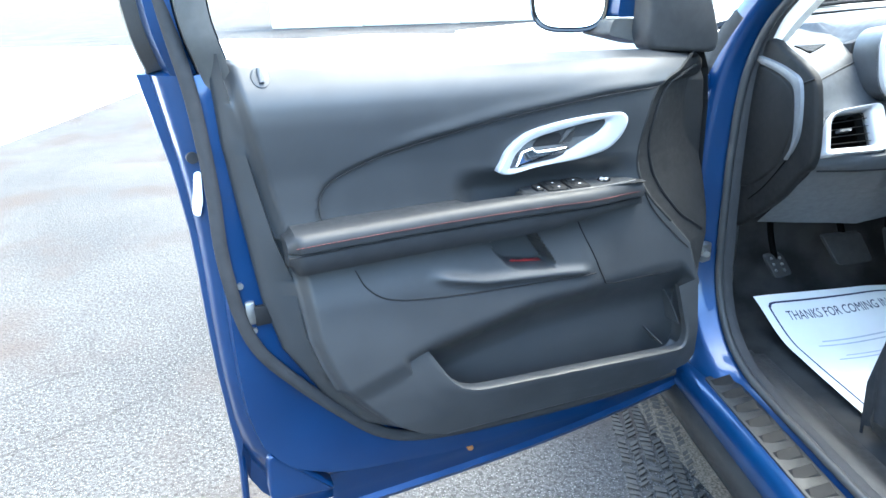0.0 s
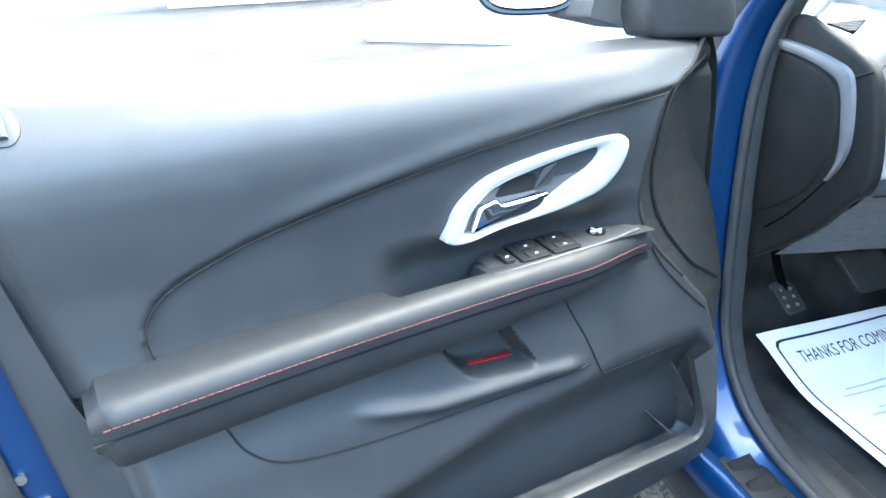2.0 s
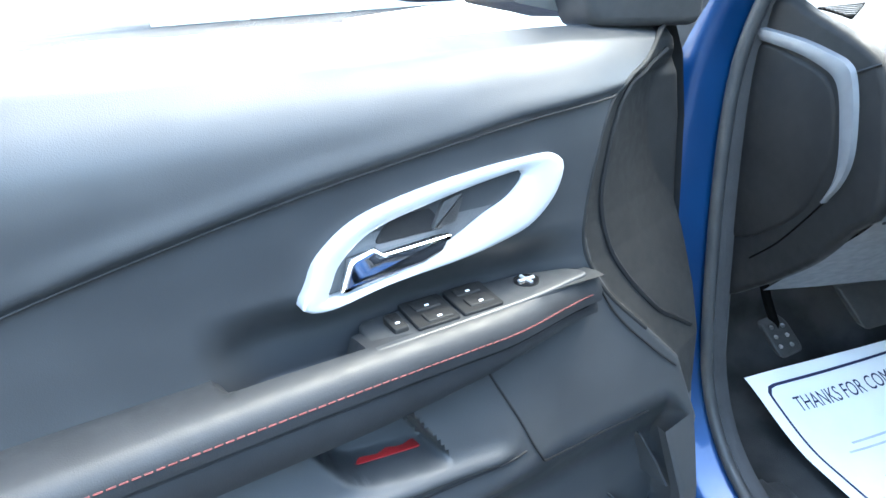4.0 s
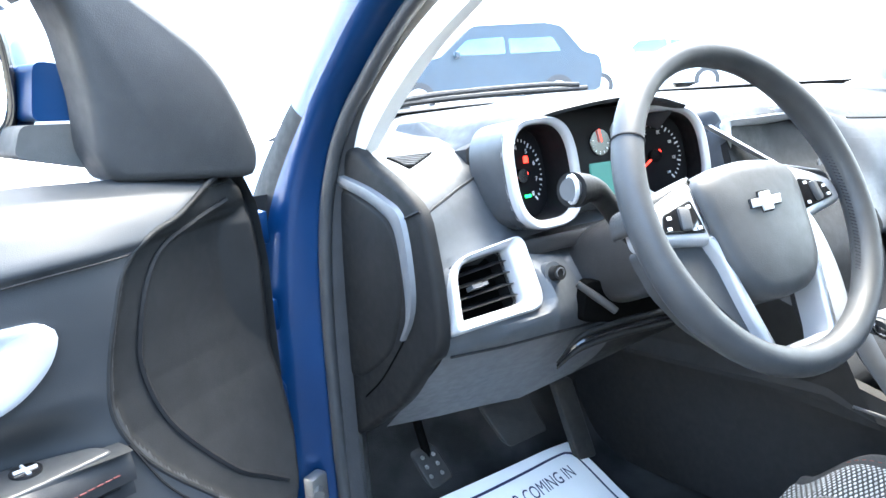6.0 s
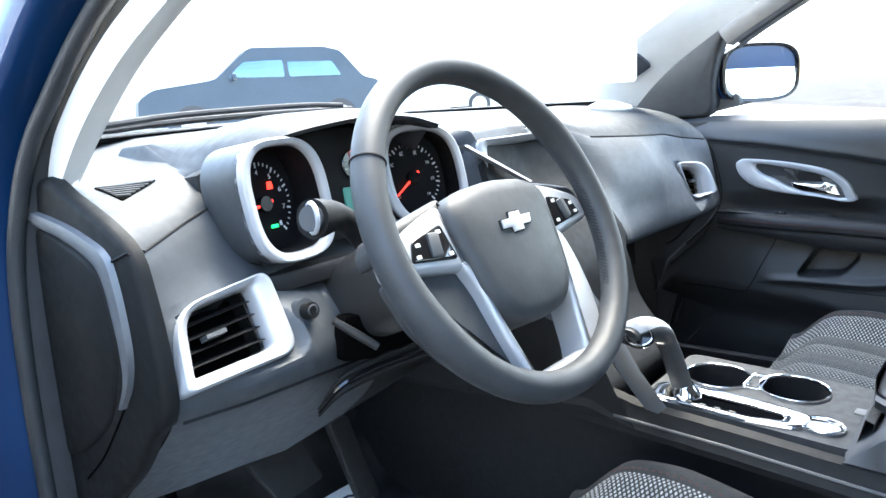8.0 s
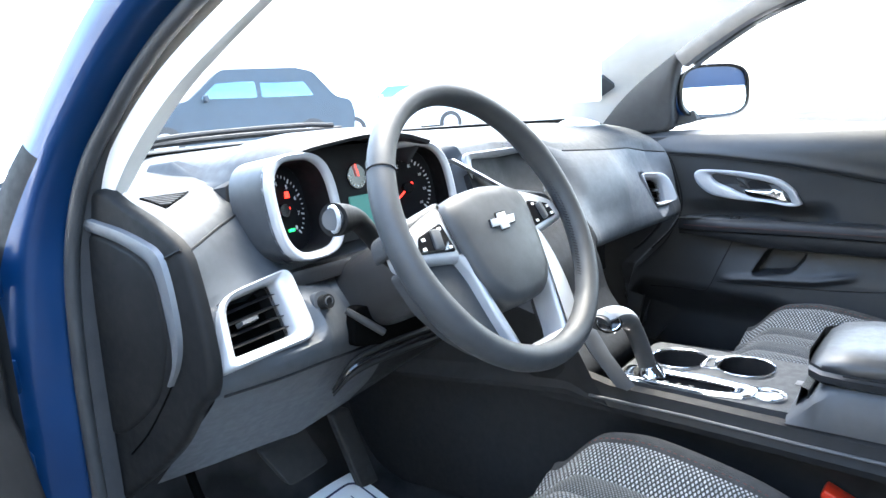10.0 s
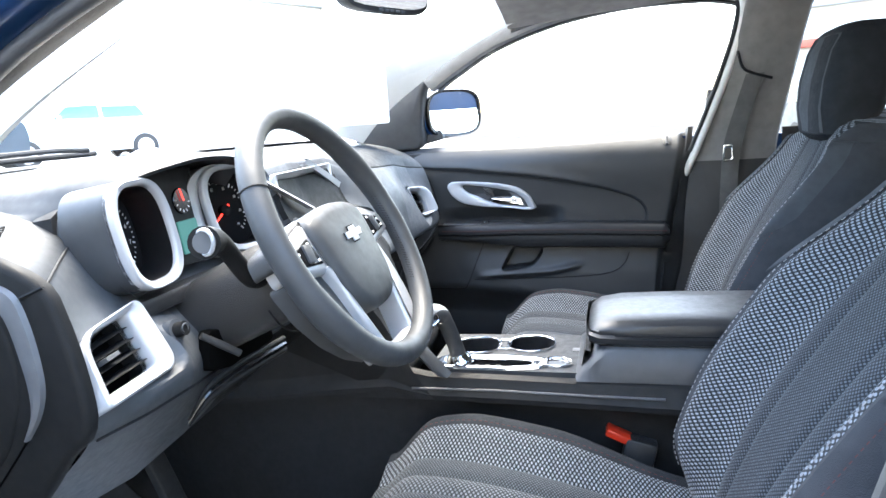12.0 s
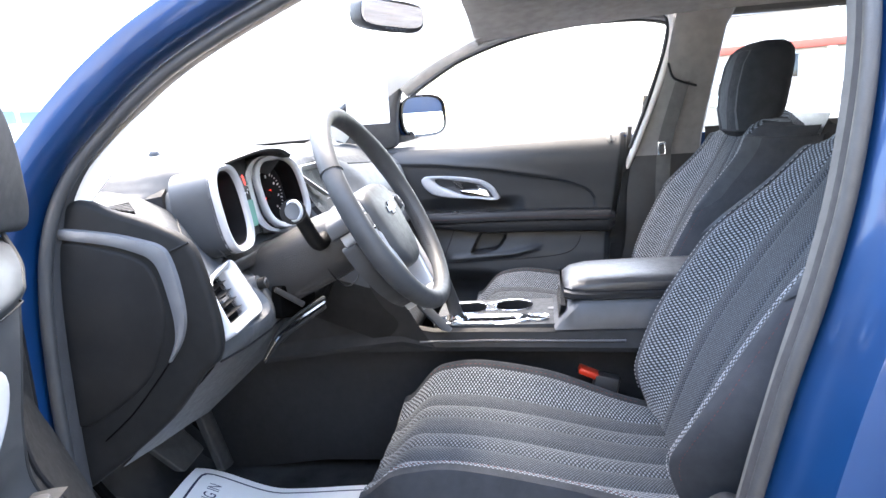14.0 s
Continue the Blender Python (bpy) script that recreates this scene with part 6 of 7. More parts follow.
plate = rounded([(-.100, 1.135), (-.104, .735), (.104, .735), (.100, 1.135)], .02, 5)
CUPS = ((.026, 1.066), (.040, .962))


def round_cup(x, y, r, k=32):
    return [(x + r * math.cos(q), y + r * math.sin(q)) for q in np.linspace(0, 2 * math.pi, k, endpoint=False)]


gate_i = rounded([(-.086, 1.098), (-.086, .985), (-.076, .950), (-.056, .948), (-.050, 1.0), (-.050, 1.085), (-.060, 1.102)], .008, 5)
bm = bmesh.new()
for loop in (plate, round_cup(*CUPS[0], .045), round_cup(*CUPS[1], .045), gate_i):
    vs = [bm.verts.new(ct(*p, .005)) for p in loop]
    for a, b in zip(vs, vs[1:] + vs[:1]):
        bm.edges.new((a, b))
bmesh.ops.triangle_fill(bm, use_beauty=True, use_dissolve=False, edges=bm.edges[:])
loft([[ct(*p, .005) for p in plate], [ct(p[0] * 1.02, p[1], -.012) for p in plate]], True, bm=bm)
part("top_plate", bm, CONSOLETOP, console, "dark satin top plate", smooth=False)
gate_o = rounded([(-.098, 1.122), (-.100, .985), (-.086, .922), (-.040, .918), (-.030, 1.0), (-.030, 1.10), (-.050, 1.130)], .012, 5)
part("gate_trim", ring(gate_o, gate_i, ct, .002, .011, .003), CHROME, console, "chrome shifter gate trim")
part("gate_slot", slab(gate_i, ct, -.06, -.030, .001, 1), DEEP, console)
part("gate_wall", loft([[ct(*p, .006) for p in gate_i], [ct(*p, -.04) for p in gate_i]], True), DEEP, console)
for k in range(4):
    part("gear_letter", slab([(-.094, 1.062 - k * .02), (-.089, 1.062 - k * .02), (-.089, 1.070 - k * .02), (-.094, 1.070 - k * .02)], ct, .009, .0118, .0002, 1), BLACK, console)
dish = [(-.060 + .019 * math.cos(q), .905 + .024 * math.sin(q)) for q in np.linspace(0, 2 * math.pi, 32, endpoint=False)]
part("dish_rim", ring([(-.060 + (a + .060) * 1.25, .905 + (b - .905) * 1.2) for a, b in dish], dish, ct, .004, .0105, .002), CHROME, console, "chrome rim of a small oval dish")
part("dish", slab(dish, ct, .002, .0065, .001, 1), GLOSSBLACK, console)
bridge = rounded([(.006, 1.026), (.006, 1.000), (.062, 1.000), (.062, 1.026)], .006, 3)
part("cup_bridge", ring(bridge, [(.034 + (a - .034) * .86, 1.013 + (b - 1.013) * .7) for a, b in bridge], ct, .003, .0095, .001), CHROME, console, "chrome bridge between the cup rims")
for x, y in CUPS:
    out = [(x + .0475 * math.cos(q), y + .0475 * math.sin(q)) for q in np.linspace(0, 2 * math.pi, 40, endpoint=False)]
    inn = [(x + .0445 * math.cos(q), y + .0445 * math.sin(q)) for q in np.linspace(0, 2 * math.pi, 40, endpoint=False)]
    part("cup_rim", ring(out, inn, ct, .002, .010, .001, .0015), CHROME, console, "chrome cup holder rim")
    part("cup_well", loft([[ct(*p, n) for p in round_cup(x, y, r)] for r, n in ((.0445, .006), (.043, -.03), (.041, -.070), (.036, -.074), (.002, -.074))], True), DEEP, console, "black cup well")
part("switch_blank", slab(rounded([(.004, .862), (.024, .862), (.024, .880), (.004, .880)], .003, 3), ct, .003, .0065, .001), GREYDASH, console)
part("front_bin", loft([[(x, .845, .735), (x, .842, .775), (x, .852, .778), (x, .860, .738)] for x in np.linspace(-.095, .095, 8)]), BLACK, console)
rows = []
for y, zt in ((.868, .738), (.850, .755), (.832, .775), (.815, .788), (.79, .790), (.6, .790), (.35, .790)):
    rows.append([(-.118, y, .728), (-.112, y, zt - .012), (-.100, y, zt), (.100, y, zt), (.112, y, zt - .012), (.118, y, .728)])
part("bin", loft(rows), GREYDASH, console, "grey console bin")

armrest = thing("console_armrest", "padded dark grey armrest lid on the console", "armrest")
rows = []
for y, s, zt, zb in ((.850, .55, .806, .794), (.844, .85, .816, .788), (.827, .96, .826, .786), (.79, 1, .832, .785), (.70, 1, .835, .785), (.55, 1, .836, .785), (.40, 1, .835, .785), (.30, .97, .829, .788)):
    w = .108 * s
    rows.append([(u, y, z) for u, z in ((-w + .012, zb), (-w - .002, zb + .008), (-w - .004, zb + .018), (-w + .002, zb + .0225), (-w + .001, zb + .027), (-w + .004, zt - .010), (-w + .018, zt - .002), (-w * .4, zt), (w * .4, zt), (w - .018, zt - .002), (w - .004, zt - .010), (w - .001, zb + .027), (w - .002, zb + .0225), (w + .004, zb + .018), (w + .002, zb + .008), (w - .012, zb))])
part("lid", loft(rows, True, False, True), LIDSKIN, armrest)
part("lid_seam", tube([(-.1105, y, .8085) for y in (.80, .6, .4, .31)], .0012, 5), DEEP, armrest)

shifter = thing("gear_shifter", "leather and chrome automatic gear shifter", "gear shifter")
base = (-.068, 1.083, .742)
part("boot", loft([[(base[0] + rr * math.cos(q), base[1] + rr * 1.2 * math.sin(q), z) for q in np.linspace(0, 2 * math.pi, 20, endpoint=False)] for rr, z in ((.022, .742), (.020, .749), (.015, .755), (.0115, .762))], True), CHROME, shifter, "chrome collar")
sp = spline([(-.068, 1.083, .748), (-.078, 1.090, .785), (-.090, 1.098, .820), (-.104, 1.106, .841), (-.128, 1.116, .850), (-.156, 1.128, .846)], 24)
spine = []
rows = []
for i, p in enumerate(sp):
    f = i / 23
    wx, wy = .0125 + .006 * smooth01(f, .3, .8), .0155 + .009 * smooth01(f, .4, .8)
    if f > .93:
        wx, wy = wx * .7, wy * .7
    t = sp[min(i + 1, 23)] - sp[max(i - 1, 0)]
    t /= np.linalg.norm(t)
    side = np.cross(t, (0, 1, 0))
    spine.append([p + side * (wx * 1.05 + .001) * math.cos(q) + np.array((0, 1, 0)) * wy * .96 * math.sin(q) for q in np.linspace(math.pi - .5, math.pi + 1.15, 15)])
    rows.append([p + side * wx * math.cos(q) + np.array((0, 1, 0)) * wy * math.sin(q) for q in np.linspace(0, 2 * math.pi, 18, endpoint=False)])
part("knob", loft(rows, True, False, True), LEATHER, shifter, "black leather shifter knob")
part("silver_spine", loft(spine[1:23]), SILVER, shifter, "satin silver shifter spine")
nb = np.array((-.80, -.25, .55)) / 1.0025
ub = np.array((.52, .10, .80)) / .959


def btn(a, b, n):
    """Shift button plane on the knob's driver side: a forward, b up."""
    return tuple(np.array((-.142, 1.116, .842)) + np.array((.30, -.95, .0)) * -a + ub * b + nb * n)


part("button_panel", slab([(.020 * math.cos(q), .015 * math.sin(q)) for q in np.linspace(0, 2 * math.pi, 24, endpoint=False)], btn, .004, .0135, .003, 2), GLOSSBLACK, shifter, "gloss black shift button panel")
part("button_trim", tube([btn(.0175 * math.cos(q), .0125 * math.sin(q), .0140) for q in np.linspace(0, 2 * math.pi, 24, endpoint=False)], .0011, 6, True), CHROME, shifter)

# ---- seats ----
def dashes(pts, r):
    """A row of short stitches along a line of points."""
    bm = bmesh.new()
    for a, b in zip(even(pts, 90)[::2], even(pts, 90)[1::2]):
        tube([a, b], r, 4, bm=bm)
    return bm


def seat(label, m, by=0.0, bz=0.0, tip=0.0):
    """Bucket seat; its own origin at the floor below the cushion's middle, front along y; by and bz shift the backrest, tip leans it further."""
    ob = thing("front_seat", label, "car seat", m, "front seats")

    def cush(y, u):
        """Cushion top at depth y (0 rear, .5 front) and side place u (-1..1)."""
        w = .225 + .02 * smooth01(y, .05, .25) - .035 * smooth01(y, .42, .52) ** 2
        bol = .040 * smooth01(abs(u), .52, .90) * (1 - .5 * smooth01(y, .36, .52)) * smooth01(y, -.08, .24)
        z = .585 + .062 * smooth01(y, .0, .42) - .050 * smooth01(y, .435, .525) ** 1.6 + bol - .05 * smooth01(abs(u), .93, 1.0)
        return (u * w, .66 + y - .66, z)

    ys = np.linspace(-.05, .525, 60)
    bands = [(-1, -.82, CLOTH, "plain"), (-.82, -.56, DOTS_XY, "dotted"), (-.56, -.34, FINE_XY, "ribbed"), (-.34, -.14, MED_XY, "dotted"), (-.14, .14, FINE_XY, "fine"), (.14, .34, MED_XY, "dotted"), (.34, .56, FINE_XY, "ribbed"), (.56, .82, DOTS_XY, "dotted"), (.82, 1, CLOTH, "plain")]
    cushion = None
    for a, b, mt, nm in bands:
        n = max(4, int((b - a) * 24))
        rows = []
        for y in ys:
            row = []
            for u in np.linspace(a, b, n):
                x, yy, z = cush(y, u)
                f = min(1, min(u - a, b - u) / .035)
                row.append((x, yy, z - .004 * (1 - f) ** 2 if abs(u) < .95 else z))
            rows.append(row)
        if a == -1:
            for row, y in zip(rows, ys):
                row.insert(0, (row[0][0] * 1.06, row[0][1], row[0][2] - .05))
                row.insert(0, (row[0][0] * .98, row[0][1], row[0][2] - .12))
        if b == 1:
            for row, y in zip(rows, ys):
                row.append((row[-1][0] * 1.06, row[-1][1], row[-1][2] - .05))
                row.append((row[-1][0] * .98, row[-1][1], row[-1][2] - .12))
        last = rows[-1]
        rows.append([(x * .985, y + .012, z - .030) for x, y, z in last])
        rows.append([(x * .96, y + .006, z - .09) for x, y, z in last])
        part("cushion_panel", loft(rows), mt, ob, {"dotted": "pale dotted woven cloth", "ribbed": "dark woven cloth", "fine": "fine grey woven cloth", "plain": "plain charcoal cloth"}[nm])
    # red piping seam round the cushion
    for sg in (-1, 1):
        part("red_seam", dashes([np.array(cush(y, sg * .835)) + np.array((0, 0, .0004)) for y in np.linspace(.05, .47, 40)], .0006), STITCH, ob)
    part("side_valance", loft([[(-.235, -.10 + .58 * f, .50), (-.245, -.10 + .58 * f, .44), (-.235, -.10 + .58 * f, .415)] for f in np.linspace(0, 1, 10)]), BLACK, ob, "black plastic seat valance")
    part("side_valance", loft([[(.235, -.10 + .58 * f, .50), (.245, -.10 + .58 * f, .44), (.235, -.10 + .58 * f, .415)] for f in np.linspace(0, 1, 10)]), BLACK, ob, "black plastic seat valance")
    part("seat_base", rbox((.40, .46, .14), (0, .20, .47), .02), DEEP, ob)

    # backrest: leans back going up
    H = .58

    def back(h, u):
        w = .20 + .055 * smooth01(h, .02, .22) - .045 * smooth01(h, .34, .50) - .045 * smooth01(h, .48, .58)
        bol = .062 * smooth01(abs(u), .45, .88) * (1 - .75 * smooth01(h, .34, .52)) * smooth01(h, -.04, .10)
        lean = .02 - (.335 + tip) * h - (.10 + tip) * h * h
        y = lean + bol - .035 * smooth01(abs(u), .93, 1.0) + .012 * math.sin(h * 9)
        z = .60 + h * .94 - .045 * smooth01(h, .52, .585) * abs(u) ** 2
        return (u * w, y + by, z + bz)

    hs = np.linspace(0, H, 64)
    bands = [(-1, -.86, SIDECLOTH, "plain"), (-.86, -.44, DOTS_XZ, "dotted"), (-.44, -.24, FINE_XZ, "fine"), (-.24, .24, FINE_XZ, "fine"), (.24, .44, FINE_XZ, "fine"), (.44, .86, DOTS_XZ, "dotted"), (.86, 1, SIDECLOTH, "plain")]
    for sg in (-1, 1):
        rows = []
        for h in np.linspace(.350, .570, 30):
            low = float(smooth01(h, .350, .395)) ** .5
            rows.append([np.array(back(h, sg * (.93 + (w - .93) * low))) + np.array((sg * .001, .004 * math.sin(math.pi * k / 7) + .001, 0)) for k, w in enumerate(np.linspace(.875, .995, 8))])
        part("shoulder_panel", loft(rows), GREYCLOTH, ob, "smooth grey shoulder panel")
    for a, b, mt, nm in bands:
        n = max(4, int((b - a) * 26))
        rows = []
        for h in hs:
            row = []
            for u in np.linspace(a, b, n):
                x, y, z = back(h, u)
                f = min(1, min(u - a, b - u) / .035)
                row.append((x, y - .004 * (1 - f) ** 2 if abs(u) < .95 else y, z))
            rows.append(row)
        for sg, test in ((-1, a == -1), (1, b == 1)):
            if test:
                for row, h in zip(rows, hs):
                    e = row[0] if sg < 0 else row[-1]
                    more = [(e[0] + sg * .016, e[1] - .03, e[2]), (e[0] + sg * .020, e[1] - .08, e[2]), (e[0] + sg * .008, e[1] - .135, e[2]), (e[0] - sg * .04, e[1] - .15, e[2])]
                    for q in more:
                        row.insert(0, q) if sg < 0 else row.append(q)
        top = rows[-1]
        rows.append([(x * .97, y - .03, z + .018) for x, y, z in top])
        rows.append([(x * .95, y - .09, z + .016) for x, y, z in top])
        rows.append([(x * .95, y - .13, z - .02) for x, y, z in top])
        part("backrest_panel", loft(rows), mt, ob, {"dotted": "pale dotted woven cloth", "fine": "fine grey woven cloth", "plain": "plain charcoal cloth"}[nm])
    for sg in (-1, 1):
        part("red_seam", dashes([np.array(back(h, sg * .96)) + np.array((0, .001, 0)) for h in np.linspace(.05, .36, 40)], .0007), STITCH, ob)
        bmst = bmesh.new()
        for k in range(60):
            h = .04 + k * .0085
            if h > .54:
                break
            p, q = np.array(back(h, sg * .865)), np.array(back(h + .0045, sg * .865))
            tube([p + np.array((0, .002, 0)), q + np.array((0, .002, 0))], .0008, 4, bm=bmst)
        part("stitching", bmst, GREYSTITCH, ob, "pale stitched seam")
    part("backrest_rear", loft([[(u * .20, back(h, 0)[1] - .145, back(h, 0)[2]) for u in np.linspace(-1, 1, 8)] for h in np.linspace(0, .58, 10)]), BLACK, ob, "black seat back panel")
    part("recliner_cover", slab(rounded([(-.10, .48), (.10, .48), (.08, .60), (-.02, .66), (-.09, .60)], .02, 4), lambda a, b, n: (-.235 - n, a + .0, b), .0, .02, .006), BLACK, ob)

    # head restraint
    def hr(u, v, k):
        return (u * 1.04, -.255 - 1.15 * tip + k * 1.17 - .18 * (v - .10) + by, 1.128 + v * 1.14 + bz)

    rows = []
    for v, w, f0, f1 in ((-.03, .085, .030, -.030), (-.015, .108, .050, -.045), (.03, .120, .062, -.055), (.08, .124, .066, -.056), (.13, .122, .062, -.056), (.155, .114, .054, -.052), (.168, .100, .042, -.044), (.176, .078, .026, -.032), (.179, .04, .010, -.014)):
        rows.append([hr(a * w, v, f1 + (f0 - f1) * (b * .5 + .5)) for a, b in superellipse(0, 0, 1, 1, 3.4, 44)])
    rest = part("head_restraint", loft(rows, True, False, True), CLOTH, ob, "dark cloth head restraint")
    part("grey_panel", loft([[hr(u, v, k + .0012 - 1.0 * u * u) for u in np.linspace(-.095, .095, 9)] for v, k in ((-.012, .050), (.03, .062), (.08, .066), (.13, .062), (.158, .052))]), GREYCLOTH, rest, "smooth grey front panel")
    for sg in (-1, 1):
        part("post", tube([hr(sg * .055, -.02, 0), (sg * .055, -.235 - .6 * tip + by, 1.04 + bz)], .007, 10), CHROME, ob)
    return ob


driver_seat = seat("driver's seat in charcoal cloth with pale dotted panels", pose(-.392, .66, .0), tip=.085)
passenger_seat = seat("passenger seat in charcoal cloth with pale dotted panels", pose(.40, .575, .014), -.002, -.022)

buckle = thing("seat_belt_buckle", "black seat belt buckle with a red button", "buckle")
part("stalk", rbox((.030, .055, .12), m=Matrix.Translation((-.100, .770, .560)) @ pose(0, 0, 0, 12, 0, 0), bevel=.006), BLACK, buckle)
part("button", rbox((.032, .046, .014), m=Matrix.Translation((-.097, .797, .624)) @ pose(0, 0, 0, 24, 0, 0), bevel=.003), RED, buckle, "red release button")

# ---- passenger side pillar, belt, rear side ----
pb = thing("b_pillar_trim", "grey plastic trim of the passenger side middle pillar", "pillar trim")
rows = []
for x, y0, y1, z in ((.675, .455, .30, 1.455), (.690, .465, .325, 1.40), (.705, .485, .345, 1.30), (.735, .528, .365, 1.18), (.765, .570, .38, 1.08), (.775, .595, .385, 1.02)):
    rows.append([(x + .09, y0 + .02, z), (x + .006, y0 + .010, z), (x, y0, z), (x - .012, (y0 + y1) / 2, z), (x, y1, z), (x + .02, y1 - .008, z)])
part("upper_cover", loft(rows), PILLARGREY, pb)
rows = []
for x, y0, y1, z in ((.778, .560, .37, 1.02), (.785, .59, .37, .90), (.79, .64, .37, .74), (.79, .68, .37, .5)):
    y0 += .02
    rows.append([(x + .09, y0 + .02, z), (x + .006, y0 + .010, z), (x, y0, z), (x - .006, (y0 + y1) / 2, z), (x, y1, z)])
part("lower_cover", loft(rows), BLACK, pb)
part("belt_slot", tube(spline([(.702, .489, 1.302), (.7015, .477, 1.262), (.703, .455, 1.246), (.708, .405, 1.229)], 16), .0035, 8), DEEP, pb, "dark lip of the belt opening")
part("seal", tube(spline([(.705, .500, 1.458), (.710, .480, 1.44), (.712, .474, 1.40), (.714, .483, 1.345), (.722, .508, 1.258), (.738, .545, 1.157), (.762, .585, 1.049), (.80, .62, .95), (.805, .66, .80), (.81, .70, .60)], 40), .010, 10), PILLAR, pb, "pale edged door seal")
part("window_seal", tube(spline([(.712, .530, 1.462), (.715, .500, 1.452), (.716, .488, 1.425), (.717, .493, 1.365), (.722, .525, 1.258), (.735, .560, 1.157), (.760, .600, 1.049)], 40), .006, 8), RUBBER, pb, "black window seal")
belt = thing("seat_belt", "grey woven seat belt with a steel tongue", "seat belt")
web = spline([(.706, .446, 1.244), (.720, .470, 1.16), (.742, .492, 1.07), (.762, .497, .98), (.775, .50, .80), (.778, .50, .50)], 30)
part("webbing", shell([[p + np.array((0, -.022, 0)), p + np.array((-.002, 0, 0)), p + np.array((0, .022, 0))] for p in web], .0015), surface("belt_webbing", (.105, .102, .098), .8, grain=.8, grain_scale=700), belt)
part("tongue", ring(rounded([(-.014, -.025), (.014, -.025), (.012, .02), (-.012, .02)], .005, 3), rounded([(-.008, -.019), (.008, -.019), (.007, .008), (-.007, .008)], .004, 3), lambda a, b, n: (.740 - n, .505 + a, 1.045 + b), .0, .006, .001), CHROME, belt, "steel belt tongue")

part("window_trim_upper", loft([[(.675 - .01 * k, y, z + d) for k, d in ((-2, .0), (0, .0), (2, .05), (5, .06))] for y, z in ((1.065, 1.400), (.97, 1.424), (.79, 1.452), (.62, 1.462), (.50, 1.455))]), GREYTRIM, pb)
rear_trim = thing("rear_door_trim", "dark trim of the closed rear passenger door", "car door")
part("panel", loft([[(.80, y, z) for y in (.36, -.2, -.7)] for z in (1.10, .8, .45)]), BLACK, rear_trim)
part("window_trim", loft([[(.70 + .05 * k, y, z) for k, z in ((0, 1.455), (.3, 1.435), (.8, 1.43))] for y in (.30, 0, -.4, -.8)]), GREYTRIM, rear_trim)
cp = thing("rear_pillar_trim", "grey trim of the rear pillar", "pillar trim")
part("trim_cover", loft([[(.74, -.75, z), (.72, -.85, z), (.70, -1.25, z), (.66, -1.85, z)] for z in (1.46, 1.2, .9, .45)]), GREYTRIM, cp)
part("tailgate_trim", loft([[(x, -1.85, z) for x in (-.7, 0, .7)] for z in (1.05, .8, .4)]), BLACK, cp)
part("left_cover", loft([[(-.80, y, z) for y in (.50, -.2, -.9, -1.85)] for z in (1.08, .8, .4)]), BLACK, cp)
rear_seat = thing("rear_bench", "dark cloth rear bench seat", "car seat")
part("cushion", rbox((1.30, .50, .18), (0, -.42, .58), .05, 4), CLOTH, rear_seat)
part("backrest", rbox((1.30, .16, .55), m=Matrix.Translation((0, -.74, .86)) @ pose(0, 0, 0, 18, 0, 0), bevel=.05, seg=4), CLOTH, rear_seat)

# ---- inside mirror ----
im = thing("inside_mirror", "inside rear view mirror with button row", "mirror")


def mi(a, b, n):
    q = radians(-37)
    n, a = n + .13 * b, a * .77 + .012
    x, y = a * math.cos(q) + n * math.sin(q), a * math.sin(q) - n * math.cos(q)
    return (.005 + x, 1.205 + y, 1.421 + b - .05 * a + n * -.13)


part("housing", loft([[mi(u, v, n) for u, v in superellipse(0, 0, a, b, 3.6, 44)] for a, b, n in ((.118, .034, .012), (.121, .037, .006), (.120, .036, -.025), (.10, .028, -.045), (.05, .018, -.055))], True, False, True), BLACK, im, "grey mirror housing")
part("pane", slab(superellipse(0, .003, .114, .029, 4, 44), mi, .008, .0135, .001, 1), MIRROR, im, "mirror glass")
for k in range(5):
    part("button", slab(rounded([(-.03 + k * .016, -.034), (-.018 + k * .016, -.034), (-.018 + k * .016, -.028), (-.03 + k * .016, -.028)], .002, 2), mi, .008, .0145, .001, 1), GREYDASH, im)
part("mount", tube([mi(0, .0, -.03), (.0, 1.26, 1.46), (.0, 1.27, 1.475)], .012, 10), BLACK, im)
tag = thing("hanging_tag", "blank white paper tag hanging from the mirror", "paper tag")
card = rounded([(1.234, 1.186), (1.334, 1.186), (1.334, 1.362), (1.304, 1.384), (1.264, 1.384), (1.234, 1.362)], .006, 3)
part("card", slab(card, lambda a, b, n: (.09 - .15 * (a - 1.234) - n, a, b), .0, .0012, .0004, 1), PAPER, tag)
part("string", tube([(.083, 1.284, 1.380), (.060, 1.272, 1.410), (.004, 1.240, 1.452)], .0012, 6), WHITE, tag)
console_o = thing("overhead_console", "pale overhead console with map lamps", "overhead console")
part("shell", rbox((.22, .20, .03), m=Matrix.Translation((.03, .93, 1.482)) @ pose(0, 0, 0, 6, 0, 0), bevel=.012, seg=3), HEADLINER, console_o)
for sx in (-.05, .09):
    part("lamp_lens", rbox((.06, .05, .006), m=Matrix.Translation((sx, .93, 1.466)) @ pose(0, 0, 0, 6, 0, 0), bevel=.003), PILLAR, console_o)
# ---- paper floor mat ----
mat_ob = thing("paper_floor_mat", "white paper floor mat printed THANKS FOR COMING IN", "floor mat")


